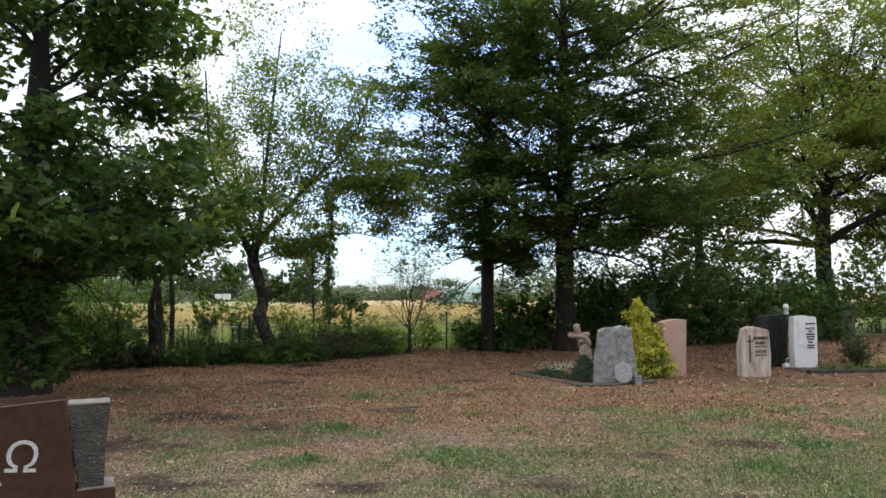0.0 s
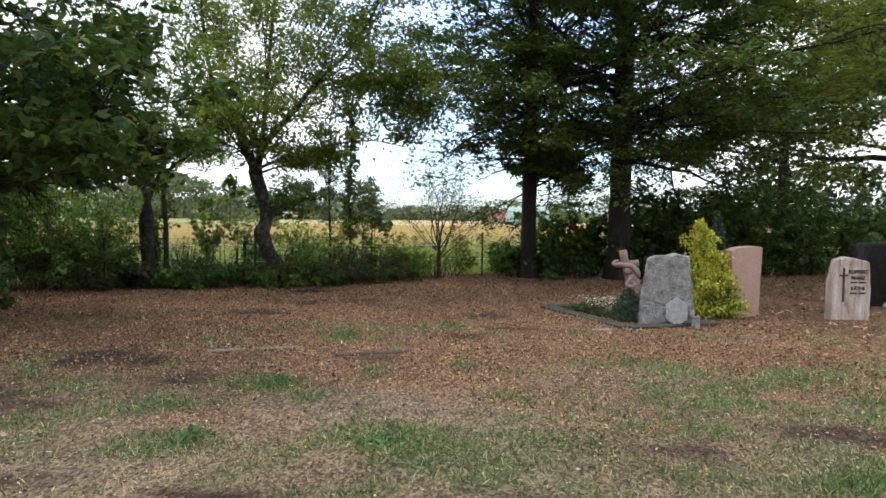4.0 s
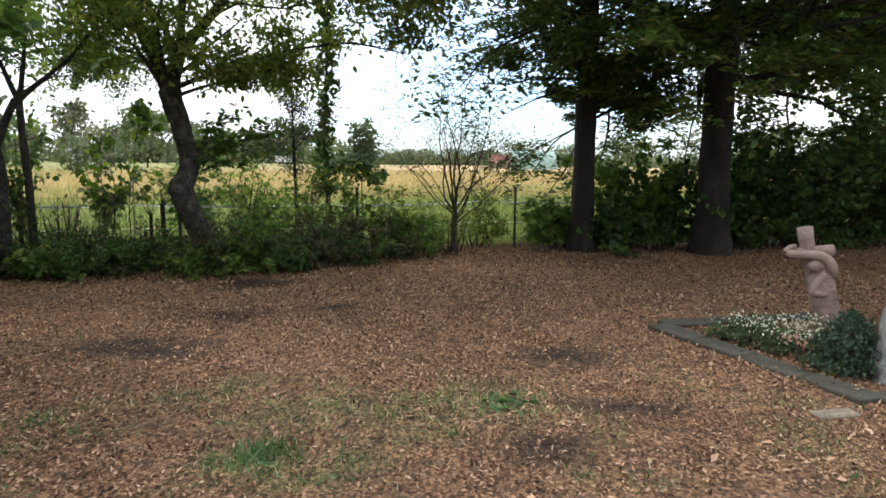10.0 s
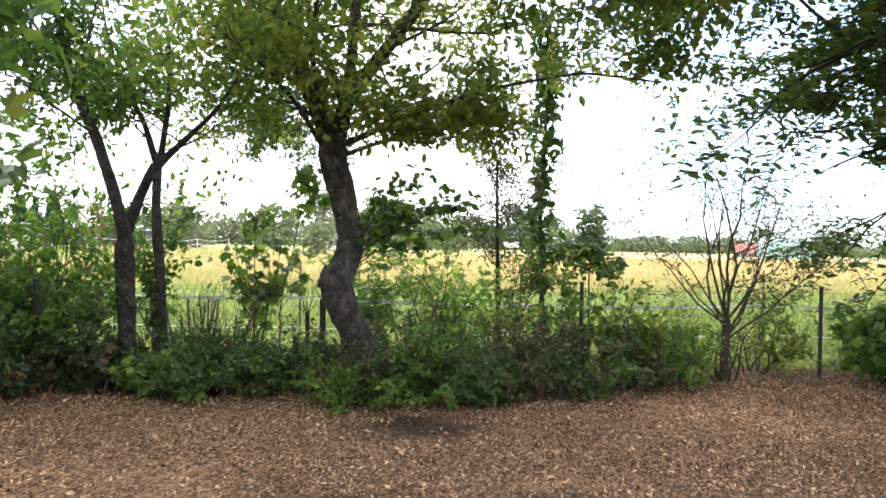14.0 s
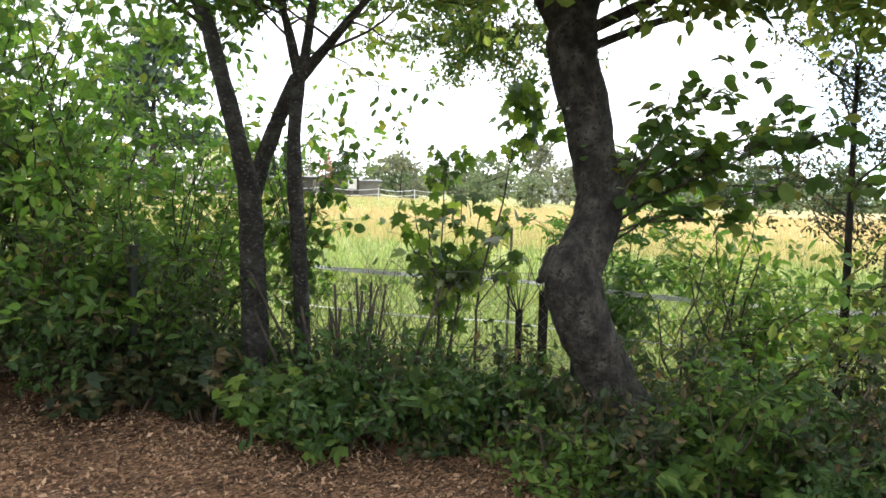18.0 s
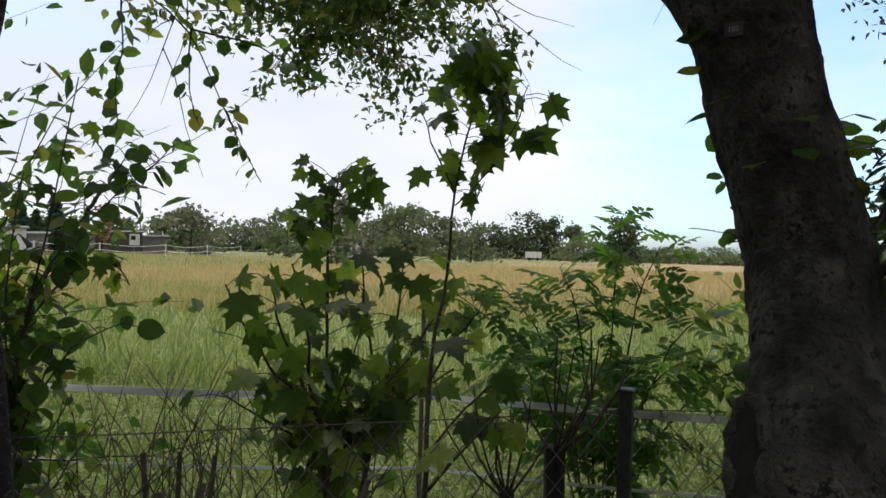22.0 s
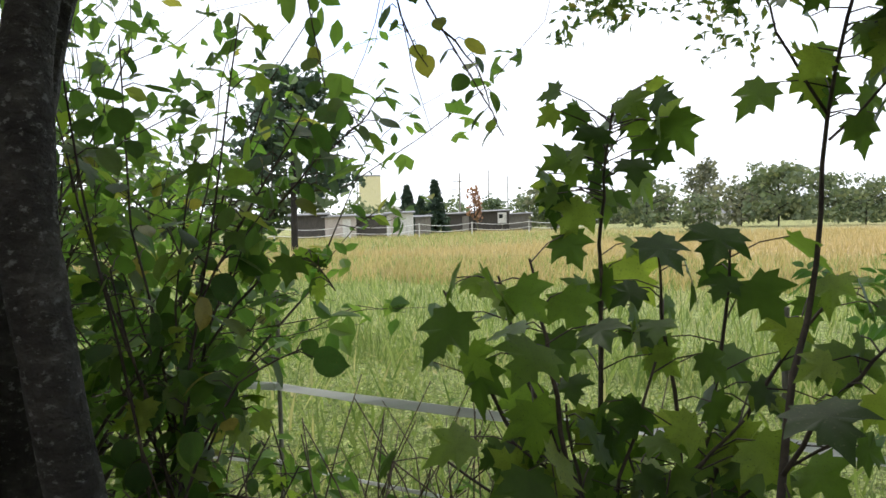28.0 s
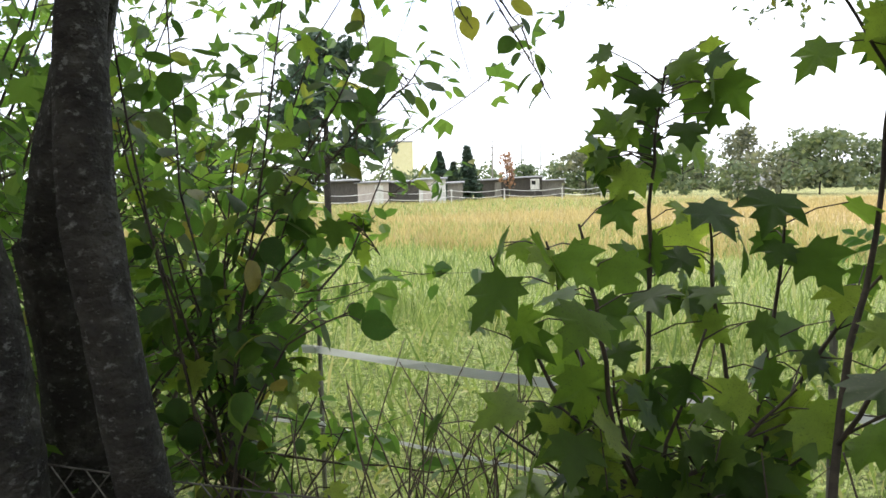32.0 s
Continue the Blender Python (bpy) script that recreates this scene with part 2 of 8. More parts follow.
M = {
    "bark": plain("bark", [(0.3, (0.012, 0.01, 0.008)), (0.55, (0.027, 0.023, 0.019)), (0.75, (0.055, 0.048, 0.04))], 5, 40, 0.9, 1.0, 0.03, stretch=(1, 1, 0.35)),
    "bark_grey": plain("bark_grey", [(0.32, (0.014, 0.012, 0.01)), (0.46, (0.04, 0.036, 0.03)), (0.58, (0.085, 0.078, 0.064)), (0.72, (0.14, 0.132, 0.11))], 11, 26, 0.92, 1.0, 0.06, speck=((0.011, 0.01, 0.008), 0.42), stretch=(1, 1, 0.9), bump_scale=24),
    "bark_lichen": plain("bark_lichen", [(0.3, (0.014, 0.012, 0.01)), (0.5, (0.034, 0.031, 0.026)), (0.68, (0.075, 0.07, 0.06))], 9, 24, 0.92, 1.0, 0.04, speck=((0.14, 0.14, 0.128), 0.385), stretch=(0.9, 0.9, 1.3), bump_scale=26),
    "twig": plain("twig", [(0.35, (0.035, 0.026, 0.02)), (0.65, (0.085, 0.065, 0.048))], 12, 60, 0.85, 0.4, 0.003),
    "twig_dry": plain("twig_dry", [(0.35, (0.055, 0.04, 0.03)), (0.65, (0.135, 0.098, 0.072))], 12, 60, 0.9, 0.4, 0.003),
    "leaf_dark": leafy("leaf_dark", [(0.0, (0.03, 0.065, 0.02)), (0.5, (0.06, 0.12, 0.035)), (0.9, (0.1, 0.17, 0.045)), (1.0, (0.17, 0.17, 0.05))], 0.32),
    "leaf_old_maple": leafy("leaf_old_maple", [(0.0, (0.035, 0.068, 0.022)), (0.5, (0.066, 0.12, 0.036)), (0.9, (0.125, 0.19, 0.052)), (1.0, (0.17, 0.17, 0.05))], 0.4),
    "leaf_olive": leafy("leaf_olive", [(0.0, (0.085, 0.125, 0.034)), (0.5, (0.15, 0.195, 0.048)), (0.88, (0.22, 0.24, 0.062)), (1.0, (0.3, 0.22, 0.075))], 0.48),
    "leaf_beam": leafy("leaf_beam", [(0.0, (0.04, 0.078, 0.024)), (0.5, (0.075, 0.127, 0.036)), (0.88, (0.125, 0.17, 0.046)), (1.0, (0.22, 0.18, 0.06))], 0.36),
    "leaf_yellowing": leafy("leaf_yellowing", [(0.0, (0.085, 0.14, 0.038)), (0.55, (0.15, 0.198, 0.06)), (0.9, (0.23, 0.26, 0.075)), (1.0, (0.33, 0.27, 0.08))], 0.62),
    "leaf_mid": leafy("leaf_mid", [(0.0, (0.06, 0.12, 0.032)), (0.5, (0.11, 0.195, 0.048)), (0.9, (0.17, 0.26, 0.065)), (1.0, (0.27, 0.25, 0.07))], 0.52),
    "leaf_fresh": leafy("leaf_fresh", [(0.0, (0.09, 0.19, 0.045)), (0.6, (0.16, 0.28, 0.06)), (1.0, (0.24, 0.33, 0.08))], 0.46),
    "leaf_bramble": leafy("leaf_bramble", [(0.0, (0.03, 0.052, 0.026)), (0.5, (0.055, 0.085, 0.036)), (0.75, (0.1, 0.105, 0.046)), (1.0, (0.19, 0.125, 0.07))], 0.34),
    "leaf_grave": leafy("leaf_grave", [(0.0, (0.045, 0.085, 0.042)), (0.6, (0.085, 0.14, 0.065)), (1.0, (0.16, 0.2, 0.1))], 0.35),
    "leaf_gold": leafy("leaf_gold", [(0.0, (0.16, 0.22, 0.03)), (0.2, (0.42, 0.43, 0.05)), (0.7, (0.58, 0.55, 0.08)), (1.0, (0.7, 0.64, 0.2))], 0.3),
    "leaf_maple": leafy("leaf_maple", [(0.0, (0.036, 0.072, 0.015)), (0.4, (0.085, 0.148, 0.026)), (0.75, (0.15, 0.235, 0.038)), (1.0, (0.27, 0.34, 0.058))], 0.52, 0.45, "object", (0.07, 0.1, 0.03)),
    "leaf_hazel": leafy("leaf_hazel", [(0.0, (0.04, 0.085, 0.022)), (0.6, (0.08, 0.15, 0.034)), (0.88, (0.13, 0.19, 0.042)), (0.95, (0.2, 0.21, 0.05)), (1.0, (0.34, 0.28, 0.07))], 0.5, 0.5, "object", (0.1, 0.09, 0.03)),
    "leaf_litter": leafy("leaf_litter", [(0.0, (0.035, 0.019, 0.012)), (0.25, (0.16, 0.09, 0.056)), (0.55, (0.38, 0.225, 0.14)), (0.85, (0.54, 0.345, 0.22)), (1.0, (0.64, 0.45, 0.31))], 0.08, 0.85),
    "leaf_russet": leafy("leaf_russet", [(0.0, (0.25, 0.13, 0.09)), (1.0, (0.38, 0.22, 0.16))], 0.3, 0.7),
    "blade": leafy("blade", [(0.0, (0.05, 0.095, 0.036)), (0.35, (0.11, 0.175, 0.07)), (0.62, (0.21, 0.25, 0.12)), (0.85, (0.36, 0.33, 0.2)), (1.0, (0.58, 0.5, 0.34))], 0.3, 0.7),
    "blade_straw": leafy("blade_straw", [(0.0, (0.12, 0.082, 0.05)), (0.5, (0.32, 0.25, 0.165)), (1.0, (0.64, 0.54, 0.39))], 0.15, 0.85),
    "blade_fresh": leafy("blade_fresh", [(0.0, (0.05, 0.11, 0.042)), (0.6, (0.115, 0.195, 0.08)), (1.0, (0.2, 0.28, 0.13))], 0.3, 0.7),
    "blade_field": leafy("blade_field", [(0.0, (0.12, 0.18, 0.06)), (0.3, (0.2, 0.26, 0.09)), (0.65, (0.3, 0.36, 0.14)), (0.88, (0.42, 0.43, 0.21)), (1.0, (0.52, 0.46, 0.28))], 0.35, 0.8),
    "blade_gold": leafy("blade_gold", [(0.0, (0.35, 0.29, 0.14)), (0.5, (0.48, 0.37, 0.2)), (1.0, (0.56, 0.44, 0.26))], 0.3, 0.8),
    # far leaves: distance haze is put into these greyed, paler colours
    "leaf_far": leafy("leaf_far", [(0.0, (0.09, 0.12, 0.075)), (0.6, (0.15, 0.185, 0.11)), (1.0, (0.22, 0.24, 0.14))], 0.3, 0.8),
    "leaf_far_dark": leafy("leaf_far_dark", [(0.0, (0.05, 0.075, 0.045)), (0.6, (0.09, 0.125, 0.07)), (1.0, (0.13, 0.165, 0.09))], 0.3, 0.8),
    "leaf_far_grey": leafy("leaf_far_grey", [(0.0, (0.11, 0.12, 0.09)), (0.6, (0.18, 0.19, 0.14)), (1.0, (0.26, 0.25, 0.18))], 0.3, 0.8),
    "needle": leafy("needle", [(0.0, (0.035, 0.065, 0.045)), (1.0, (0.085, 0.13, 0.09))], 0.15, 0.7),
    "granite": plain("granite", [(0.32, (0.19, 0.19, 0.185)), (0.5, (0.33, 0.33, 0.325)), (0.68, (0.46, 0.46, 0.45))], 9, 60, 0.9, 1.0, 0.035, speck=((0.15, 0.15, 0.15), 0.40), bump_scale=26),
    "granite_pale": plain("granite_pale", [(0.32, (0.3, 0.3, 0.3)), (0.68, (0.5, 0.5, 0.5))], 14, 90, 0.85, 0.9, 0.012, speck=((0.2, 0.2, 0.2), 0.38), bump_scale=40),
    "granite_dark": plain("granite_dark", [(0.3, (0.045, 0.04, 0.036)), (0.7, (0.12, 0.108, 0.096))], 20, 120, 0.8, 1.0, 0.02, speck=((0.3, 0.28, 0.25), 0.40), bump_scale=70, stretch=(0.6, 0.6, 1.6)),
    "granite_red": plain("granite_red", [(0.3, (0.058, 0.026, 0.021)), (0.7, (0.1, 0.046, 0.038))], 16, 110, 0.12, 0.05, 0.001, speck=((0.03, 0.018, 0.018), 0.40)),
    "granite_edge": plain("granite_edge", [(0.3, (0.2, 0.175, 0.16)), (0.7, (0.32, 0.29, 0.265))], 16, 110, 0.4, 0.1, 0.002),
    "sandstone_pink": plain("sandstone_pink", [(0.3, (0.42, 0.27, 0.22)), (0.7, (0.55, 0.38, 0.31))], 3, 80, 0.85, 0.35, 0.004, stretch=(1, 1, 0.3)),
    "sandstone_pale": plain("sandstone_pale", [(0.33, (0.25, 0.18, 0.14)), (0.45, (0.48, 0.38, 0.32)), (0.58, (0.6, 0.51, 0.45)), (0.7, (0.68, 0.6, 0.54))], 5, 80, 0.8, 0.4, 0.005, stretch=(2.2, 2.2, 0.35)),
    "stone_white": plain("stone_white", [(0.3, (0.72, 0.72, 0.72)), (0.7, (0.86, 0.86, 0.86))], 4, 90, 0.55, 0.15, 0.002),
    "stone_black": plain("stone_black", [(0.3, (0.012, 0.012, 0.013)), (0.7, (0.025, 0.025, 0.027))], 10, 150, 0.2, 0.05, 0.001),
    "stone_old": plain("stone_old", [(0.3, (0.1, 0.085, 0.07)), (0.7, (0.19, 0.165, 0.14))], 7, 80, 0.9, 0.6, 0.006),
    "stone_kerb": plain("stone_kerb", [(0.3, (0.032, 0.029, 0.025)), (0.7, (0.085, 0.077, 0.065))], 6, 70, 0.9, 0.7, 0.012, speck=((0.06, 0.075, 0.03), 0.42)),
    "stone_ledge": plain("stone_ledge", [(0.3, (0.16, 0.135, 0.1)), (0.7, (0.3, 0.26, 0.2))], 7, 70, 0.9, 0.5, 0.005),
    "terracotta": plain("terracotta", [(0.3, (0.24, 0.165, 0.14)), (0.7, (0.4, 0.29, 0.25))], 7, 60, 0.85, 0.5, 0.006),
    "letter_dark": plain("letter_dark", [(0.3, (0.035, 0.028, 0.024)), (0.7, (0.06, 0.05, 0.045))], 20, 90, 0.5, 0.2, 0.001),
    "letter_silver": plain("letter_silver", [(0.3, (0.6, 0.6, 0.6)), (0.7, (0.75, 0.75, 0.75))], 20, 90, 0.4, 0.1, 0.001),
    "metal_grey": plain("metal_grey", [(0.3, (0.45, 0.45, 0.45)), (0.7, (0.6, 0.6, 0.6))], 20, 90, 0.4, 0.1, 0.001, metal=0.8),
    "post_green": plain("post_green", [(0.3, (0.018, 0.024, 0.02)), (0.7, (0.035, 0.045, 0.038))], 12, 80, 0.55, 0.2, 0.001),
    "wire": plain("wire", [(0.3, (0.09, 0.085, 0.075)), (0.7, (0.19, 0.18, 0.16))], 30, 90, 0.6, 0.2, 0.001, metal=0.4),
    "tape": leafy("tape", [(0.0, (0.8, 0.8, 0.79)), (1.0, (0.88, 0.88, 0.87))], 0.3, 0.6, glow=(1.0, 1.0, 1.0)),
    "wood_grey": plain("wood_grey", [(0.3, (0.16, 0.15, 0.13)), (0.7, (0.32, 0.3, 0.27))], 6, 60, 0.9, 0.5, 0.005, stretch=(3, 3, 0.3)),
    "wood_dark": plain("wood_dark", [(0.3, (0.045, 0.04, 0.036)), (0.7, (0.1, 0.09, 0.08))], 6, 60, 0.9, 0.5, 0.005, stretch=(3, 3, 0.3)),
    "board_white": plain("board_white", [(0.3, (0.5, 0.49, 0.46)), (0.7, (0.72, 0.71, 0.68))], 2, 40, 0.7, 0.3, 0.004, stretch=(3, 3, 0.4)),
    "board_pale": plain("board_pale", [(0.3, (0.42, 0.36, 0.32)), (0.7, (0.56, 0.5, 0.46))], 2, 40, 0.8, 0.3, 0.004, stretch=(3, 3, 0.4)),
    "roof_felt": plain("roof_felt", [(0.3, (0.16, 0.16, 0.165)), (0.7, (0.3, 0.3, 0.305))], 2, 30, 0.9, 0.3, 0.005),
    "roof_red": plain("roof_red", [(0.3, (0.26, 0.1, 0.08)), (0.7, (0.34, 0.14, 0.11))], 2, 20, 0.8, 0.3, 0.01),
    "tarp_green": plain("tarp_green", [(0.3, (0.24, 0.38, 0.33)), (0.7, (0.34, 0.47, 0.42))], 0.6, 12, 0.6, 0.3, 0.01),
    "render_wall": plain("render_wall", [(0.3, (0.4, 0.33, 0.28)), (0.7, (0.5, 0.43, 0.37))], 1, 20, 0.9, 0.2, 0.005),
    "render_yellow": plain("render_yellow", [(0.3, (0.62, 0.57, 0.33)), (0.7, (0.68, 0.63, 0.4))], 1, 20, 0.8, 0.2, 0.005),
    "glass_dark": plain("glass_dark", [(0.3, (0.02, 0.022, 0.025)), (0.7, (0.035, 0.038, 0.04))], 1, 20, 0.1, 0.0, 0.001),
    "flower_white": leafy("flower_white", [(0.0, (0.6, 0.6, 0.55)), (1.0, (0.8, 0.78, 0.7))], 0.3, 0.7),
    "flower_pink": leafy("flower_pink", [(0.0, (0.5, 0.25, 0.2)), (1.0, (0.65, 0.4, 0.32))], 0.3, 0.7),
    "flower_pale": leafy("flower_pale", [(0.0, (0.55, 0.45, 0.28)), (1.0, (0.7, 0.58, 0.38))], 0.3, 0.7),
    "lens_clear": plain("lens_clear", [(0.3, (0.75, 0.75, 0.75)), (0.7, (0.88, 0.88, 0.88))], 6, 60, 0.25, 0.1, 0.001),
    # near-black, for the shade inside the trunk's knot
    "hollow_shade": plain("hollow_shade", [(0.3, (0.008, 0.007, 0.006)), (0.7, (0.016, 0.013, 0.011))], 12, 60, 0.95, 0.8, 0.01),
    "soil": plain("soil", [(0.3, (0.06, 0.045, 0.035)), (0.7, (0.12, 0.09, 0.07))], 8, 60, 0.95, 0.8, 0.02),
}

# ---- building blocks ----


def fast_mesh(name, verts, faces, mats, smooth=False, mat_index=None):
    """A mesh from arrays; all faces have the same number of corners."""
    verts, faces = np.asarray(verts, np.float32), np.asarray(faces, np.int32)
    me = bpy.data.meshes.new(name)
    n, k = faces.shape
    me.vertices.add(len(verts))
    me.vertices.foreach_set("co", verts.ravel())
    me.loops.add(n * k)
    me.loops.foreach_set("vertex_index", faces.ravel())
    me.polygons.add(n)
    me.polygons.foreach_set("loop_start", np.arange(0, n * k, k, dtype=np.int32))
    me.polygons.foreach_set("use_smooth", np.full(n, smooth))
    for m in mats if isinstance(mats, (list, tuple)) else [mats]:
        me.materials.append(m)
    if mat_index is not None:
        me.polygons.foreach_set("material_index", np.asarray(mat_index, np.int32))
    me.update(calc_edges=True)
    return me


class Geo:
    """Gathers vertices and quads."""

    def __init__(self):
        self.v, self.f, self.n = [], [], 0

    def add(self, v, f):
        self.v.append(np.asarray(v, float))
        self.f.append(np.asarray(f, int) + self.n)
        self.n += len(v)

    def tube(self, pts, radii, sides=6, cap=True):
        pts = np.asarray(pts, float)
        radii = np.broadcast_to(np.asarray(radii, float), (len(pts),))
        tang = np.gradient(pts, axis=0)
        tang /= np.linalg.norm(tang, axis=1)[:, None] + 1e-9
        ref = np.array([1.0, 0, 0]) if abs(tang[0][0]) < 0.8 else np.array([0, 1.0, 0])
        rings = []
        for p, t, r in zip(pts, tang, radii):
            ref = ref - t * (ref @ t)
            ref /= np.linalg.norm(ref) + 1e-9
            side = np.cross(t, ref)
            a = np.arange(sides) * 2 * np.pi / sides
            rings.append(p + r * (np.cos(a)[:, None] * ref + np.sin(a)[:, None] * side))
        v = np.concatenate(rings)
        i, j = np.meshgrid(np.arange(len(pts) - 1), np.arange(sides), indexing="ij")
        i, j = i.ravel(), j.ravel()
        k = (j + 1) % sides
        f = np.stack([i * sides + j, i * sides + k, (i + 1) * sides + k, (i + 1) * sides + j], 1)
        if cap and sides == 4:
            e = (len(pts) - 1) * 4
            f = np.concatenate([f, [[3, 2, 1, 0], [e, e + 1, e + 2, e + 3]]])
        elif cap and sides == 6:
            e = (len(pts) - 1) * 6
            f = np.concatenate([f, [[3, 2, 1, 0], [5, 4, 3, 0], [e, e + 1, e + 2, e + 3], [e, e + 3, e + 4, e + 5]]])
        self.add(v, f)

    def mesh(self, name, mat, smooth=True):
        return fast_mesh(name, np.concatenate(self.v), np.concatenate(self.f), mat, smooth)


def part(name, bm, material, parent, label="", smooth=False):
    """One mesh object from a bmesh, a mesh or a Geo, under a thing or a part."""
    if isinstance(bm, Geo):
        me = bm.mesh(name, material)
    elif isinstance(bm, bmesh.types.BMesh):
        me = bpy.data.meshes.new(name)
        bm.to_mesh(me)
        bm.free()
        me.materials.append(material)
        if smooth:
            me.polygons.foreach_set("use_smooth", np.full(len(me.polygons), True))
    else:
        me = bm
    ob = new(name, me)
    ob.parent = parent
    if label:
        tagged(ob, label)
    return ob


def thing(name, place, label, category, group="", kind="", turn=0.0):
    ob = new(name)
    ob.matrix_world = pose(*place, 0, 0, turn)
    ob.empty_display_size = 0.2
    return tagged(ob, label, category, group, kind)


def turns(n, rng, tilt=0.6, yaw=None):
    """n rotation matrices: any heading, leaning off level by about tilt radians."""
    a = rng.uniform(0, 2 * np.pi, n) if yaw is None else yaw
    b, c = rng.normal(0, tilt, n), rng.normal(0, tilt, n)
    ca, sa, cb, sb, cc, sc = np.cos(a), np.sin(a), np.cos(b), np.sin(b), np.cos(c), np.sin(c)
    z, o = np.zeros(n), np.ones(n)
    rz = np.stack([ca, -sa, z, sa, ca, z, z, z, o], 1).reshape(n, 3, 3)
    rx = np.stack([o, z, z, z, cb, -sb, z, sb, cb], 1).reshape(n, 3, 3)
    ry = np.stack([cc, z, sc, z, o, z, -sc, z, cc], 1).reshape(n, 3, 3)
    return rz @ rx @ ry


def scatter(tv, tf, pos, rots, size):
    tv = np.asarray(tv, float)
    n, k = len(pos), len(tv)
    v = np.einsum("nij,kj->nki", rots, tv) * np.broadcast_to(size, (n,))[:, None, None] + np.asarray(pos)[:, None, :]
    f = np.asarray(tf)[None] + (np.arange(n) * k)[:, None, None]
    return v.reshape(-1, 3), f.reshape(-1, np.asarray(tf).shape[1])


# an oval leaf, folded along its midrib and bent down at the tip
OVAL = ([(0, 0, 0), (0.25, 0.35, 0.07), (0.16, 0.75, 0.04), (0, 1, -0.1), (-0.16, 0.75, 0.04), (-0.25, 0.35, 0.07), (0, 0.4, 0), (0, 0.75, -0.02)],
        [(0, 1, 6), (1, 7, 6), (1, 2, 7), (2, 3, 7), (0, 6, 5), (6, 7, 5), (7, 4, 5), (7, 3, 4)])
OVAL_Q = ([(0, 0, 0), (0.27, 0.45, 0.06), (0, 1, -0.08), (-0.27, 0.45, 0.06)], [(0, 1, 2), (0, 2, 3)])
OVAL_H = ([(0, 0, 0), (0.2, 0.25, 0.05), (0.24, 0.58, 0.04), (0, 1, -0.1), (-0.24, 0.58, 0.04), (-0.2, 0.25, 0.05)], [(0, 1, 2), (0, 2, 3), (0, 3, 4), (0, 4, 5)])
LOBED_Q = ([(0, 0, 0), (0.42, 0.05, -0.05), (0.56, 0.5, -0.06), (0.22, 0.48, 0.04), (0, 1.0, -0.12), (-0.22, 0.48, 0.04), (-0.56, 0.5, -0.06), (-0.42, 0.05, -0.05)], [(0, 1, 2), (0, 2, 3), (0, 3, 4), (0, 4, 5), (0, 5, 6), (0, 6, 7)])
CLUMP = ([(-0.5, -0.1, 0), (0.1, -0.5, 0.12), (0.55, 0.05, -0.05), (-0.05, 0.5, 0.1)], [(0, 1, 2), (0, 2, 3)])
BLADE = ([(-0.025, 0, 0), (0.025, 0, 0), (0.015, 0.12, 0.55), (0, 0.32, 1.0)], [(0, 1, 2), (0, 2, 3)])
DRY = ([(0, 0, 0), (0.3, 0.4, 0.12), (0, 1, 0.03), (-0.3, 0.45, 0.1), (0, 0.45, 0)], [(0, 1, 4), (1, 2, 4), (2, 3, 4), (3, 0, 4)])


def limb(rng, geo, start, way, length, r0, level, tips, wob=0.22, lift=0.0, kids=5, spread=0.9, shrink=0.55, segs=6, r_end=0.3, sides=None, flat=0.55):
    """A wandering branch that bears smaller ones; tips gathers the lines of the last ones."""
    p, d = np.array(start, float), np.array(way, float)
    d /= np.linalg.norm(d)
    pts, dirs = [p.copy()], [d.copy()]
    for _ in range(segs):
        d = d + rng.normal(0, wob, 3) * 0.6 + np.array([0, 0, lift])
        d /= np.linalg.norm(d)
        p = p + d * length / segs
        pts.append(p.copy())
        dirs.append(d.copy())
    rad = r0 * np.linspace(1, r_end, len(pts))
    geo.tube(pts, rad, sides or (6 if r0 > 0.025 else 4 if r0 > 0.008 else 3), cap=False)
    if level == 0:
        tips.append(np.array(pts))
        return
    for k in range(kids):
        u = 0.3 + 0.7 * (k + rng.uniform(0.2, 0.9)) / kids
        i = min(int(u * segs), segs - 1)
        q = pts[i] + (pts[i + 1] - pts[i]) * (u * segs - i)
        side = rng.normal(0, 1, 3) * np.array([1, 1, flat])
        side -= dirs[i] * (side @ dirs[i])
        side /= np.linalg.norm(side) + 1e-9
        limb(rng, geo, q, dirs[i] * (1 - spread * 0.5) + side * spread, length * shrink * rng.uniform(0.7, 1.15), max(rad[i] * 0.55, 0.003), level - 1, tips, wob, lift, kids, spread, shrink, max(3, segs - 1), r_end, None, flat)
    limb(rng, geo, pts[-1], dirs[-1], length * shrink, rad[-1], level - 1, tips, wob, lift, kids, spread, shrink, max(3, segs - 1), r_end, None, flat)


def along(rng, tips, per, jitter, thick=0.45):
    """Leaf places along the twigs."""
    out = []
    for t in tips:
        u = rng.uniform(0.1, 1, per) * (len(t) - 1)
        i = np.minimum(u.astype(int), len(t) - 2)
        out.append(t[i] + (t[i + 1] - t[i]) * (u - i)[:, None])
    p = np.concatenate(out)
    return p + rng.normal(0, 1, p.shape) * jitter * np.array([1, 1, thick])


def foliage(name, rng, pos, size, mat, parent, template=OVAL_Q, tilt=0.7, label=""):
    v, f = scatter(*template, pos, turns(len(pos), rng, tilt), size * rng.uniform(0.7, 1.3, len(pos)))
    ob = part(name, fast_mesh(name, v, f, mat), None, parent, label)
    tagged(ob, kind="stuff")
    return ob


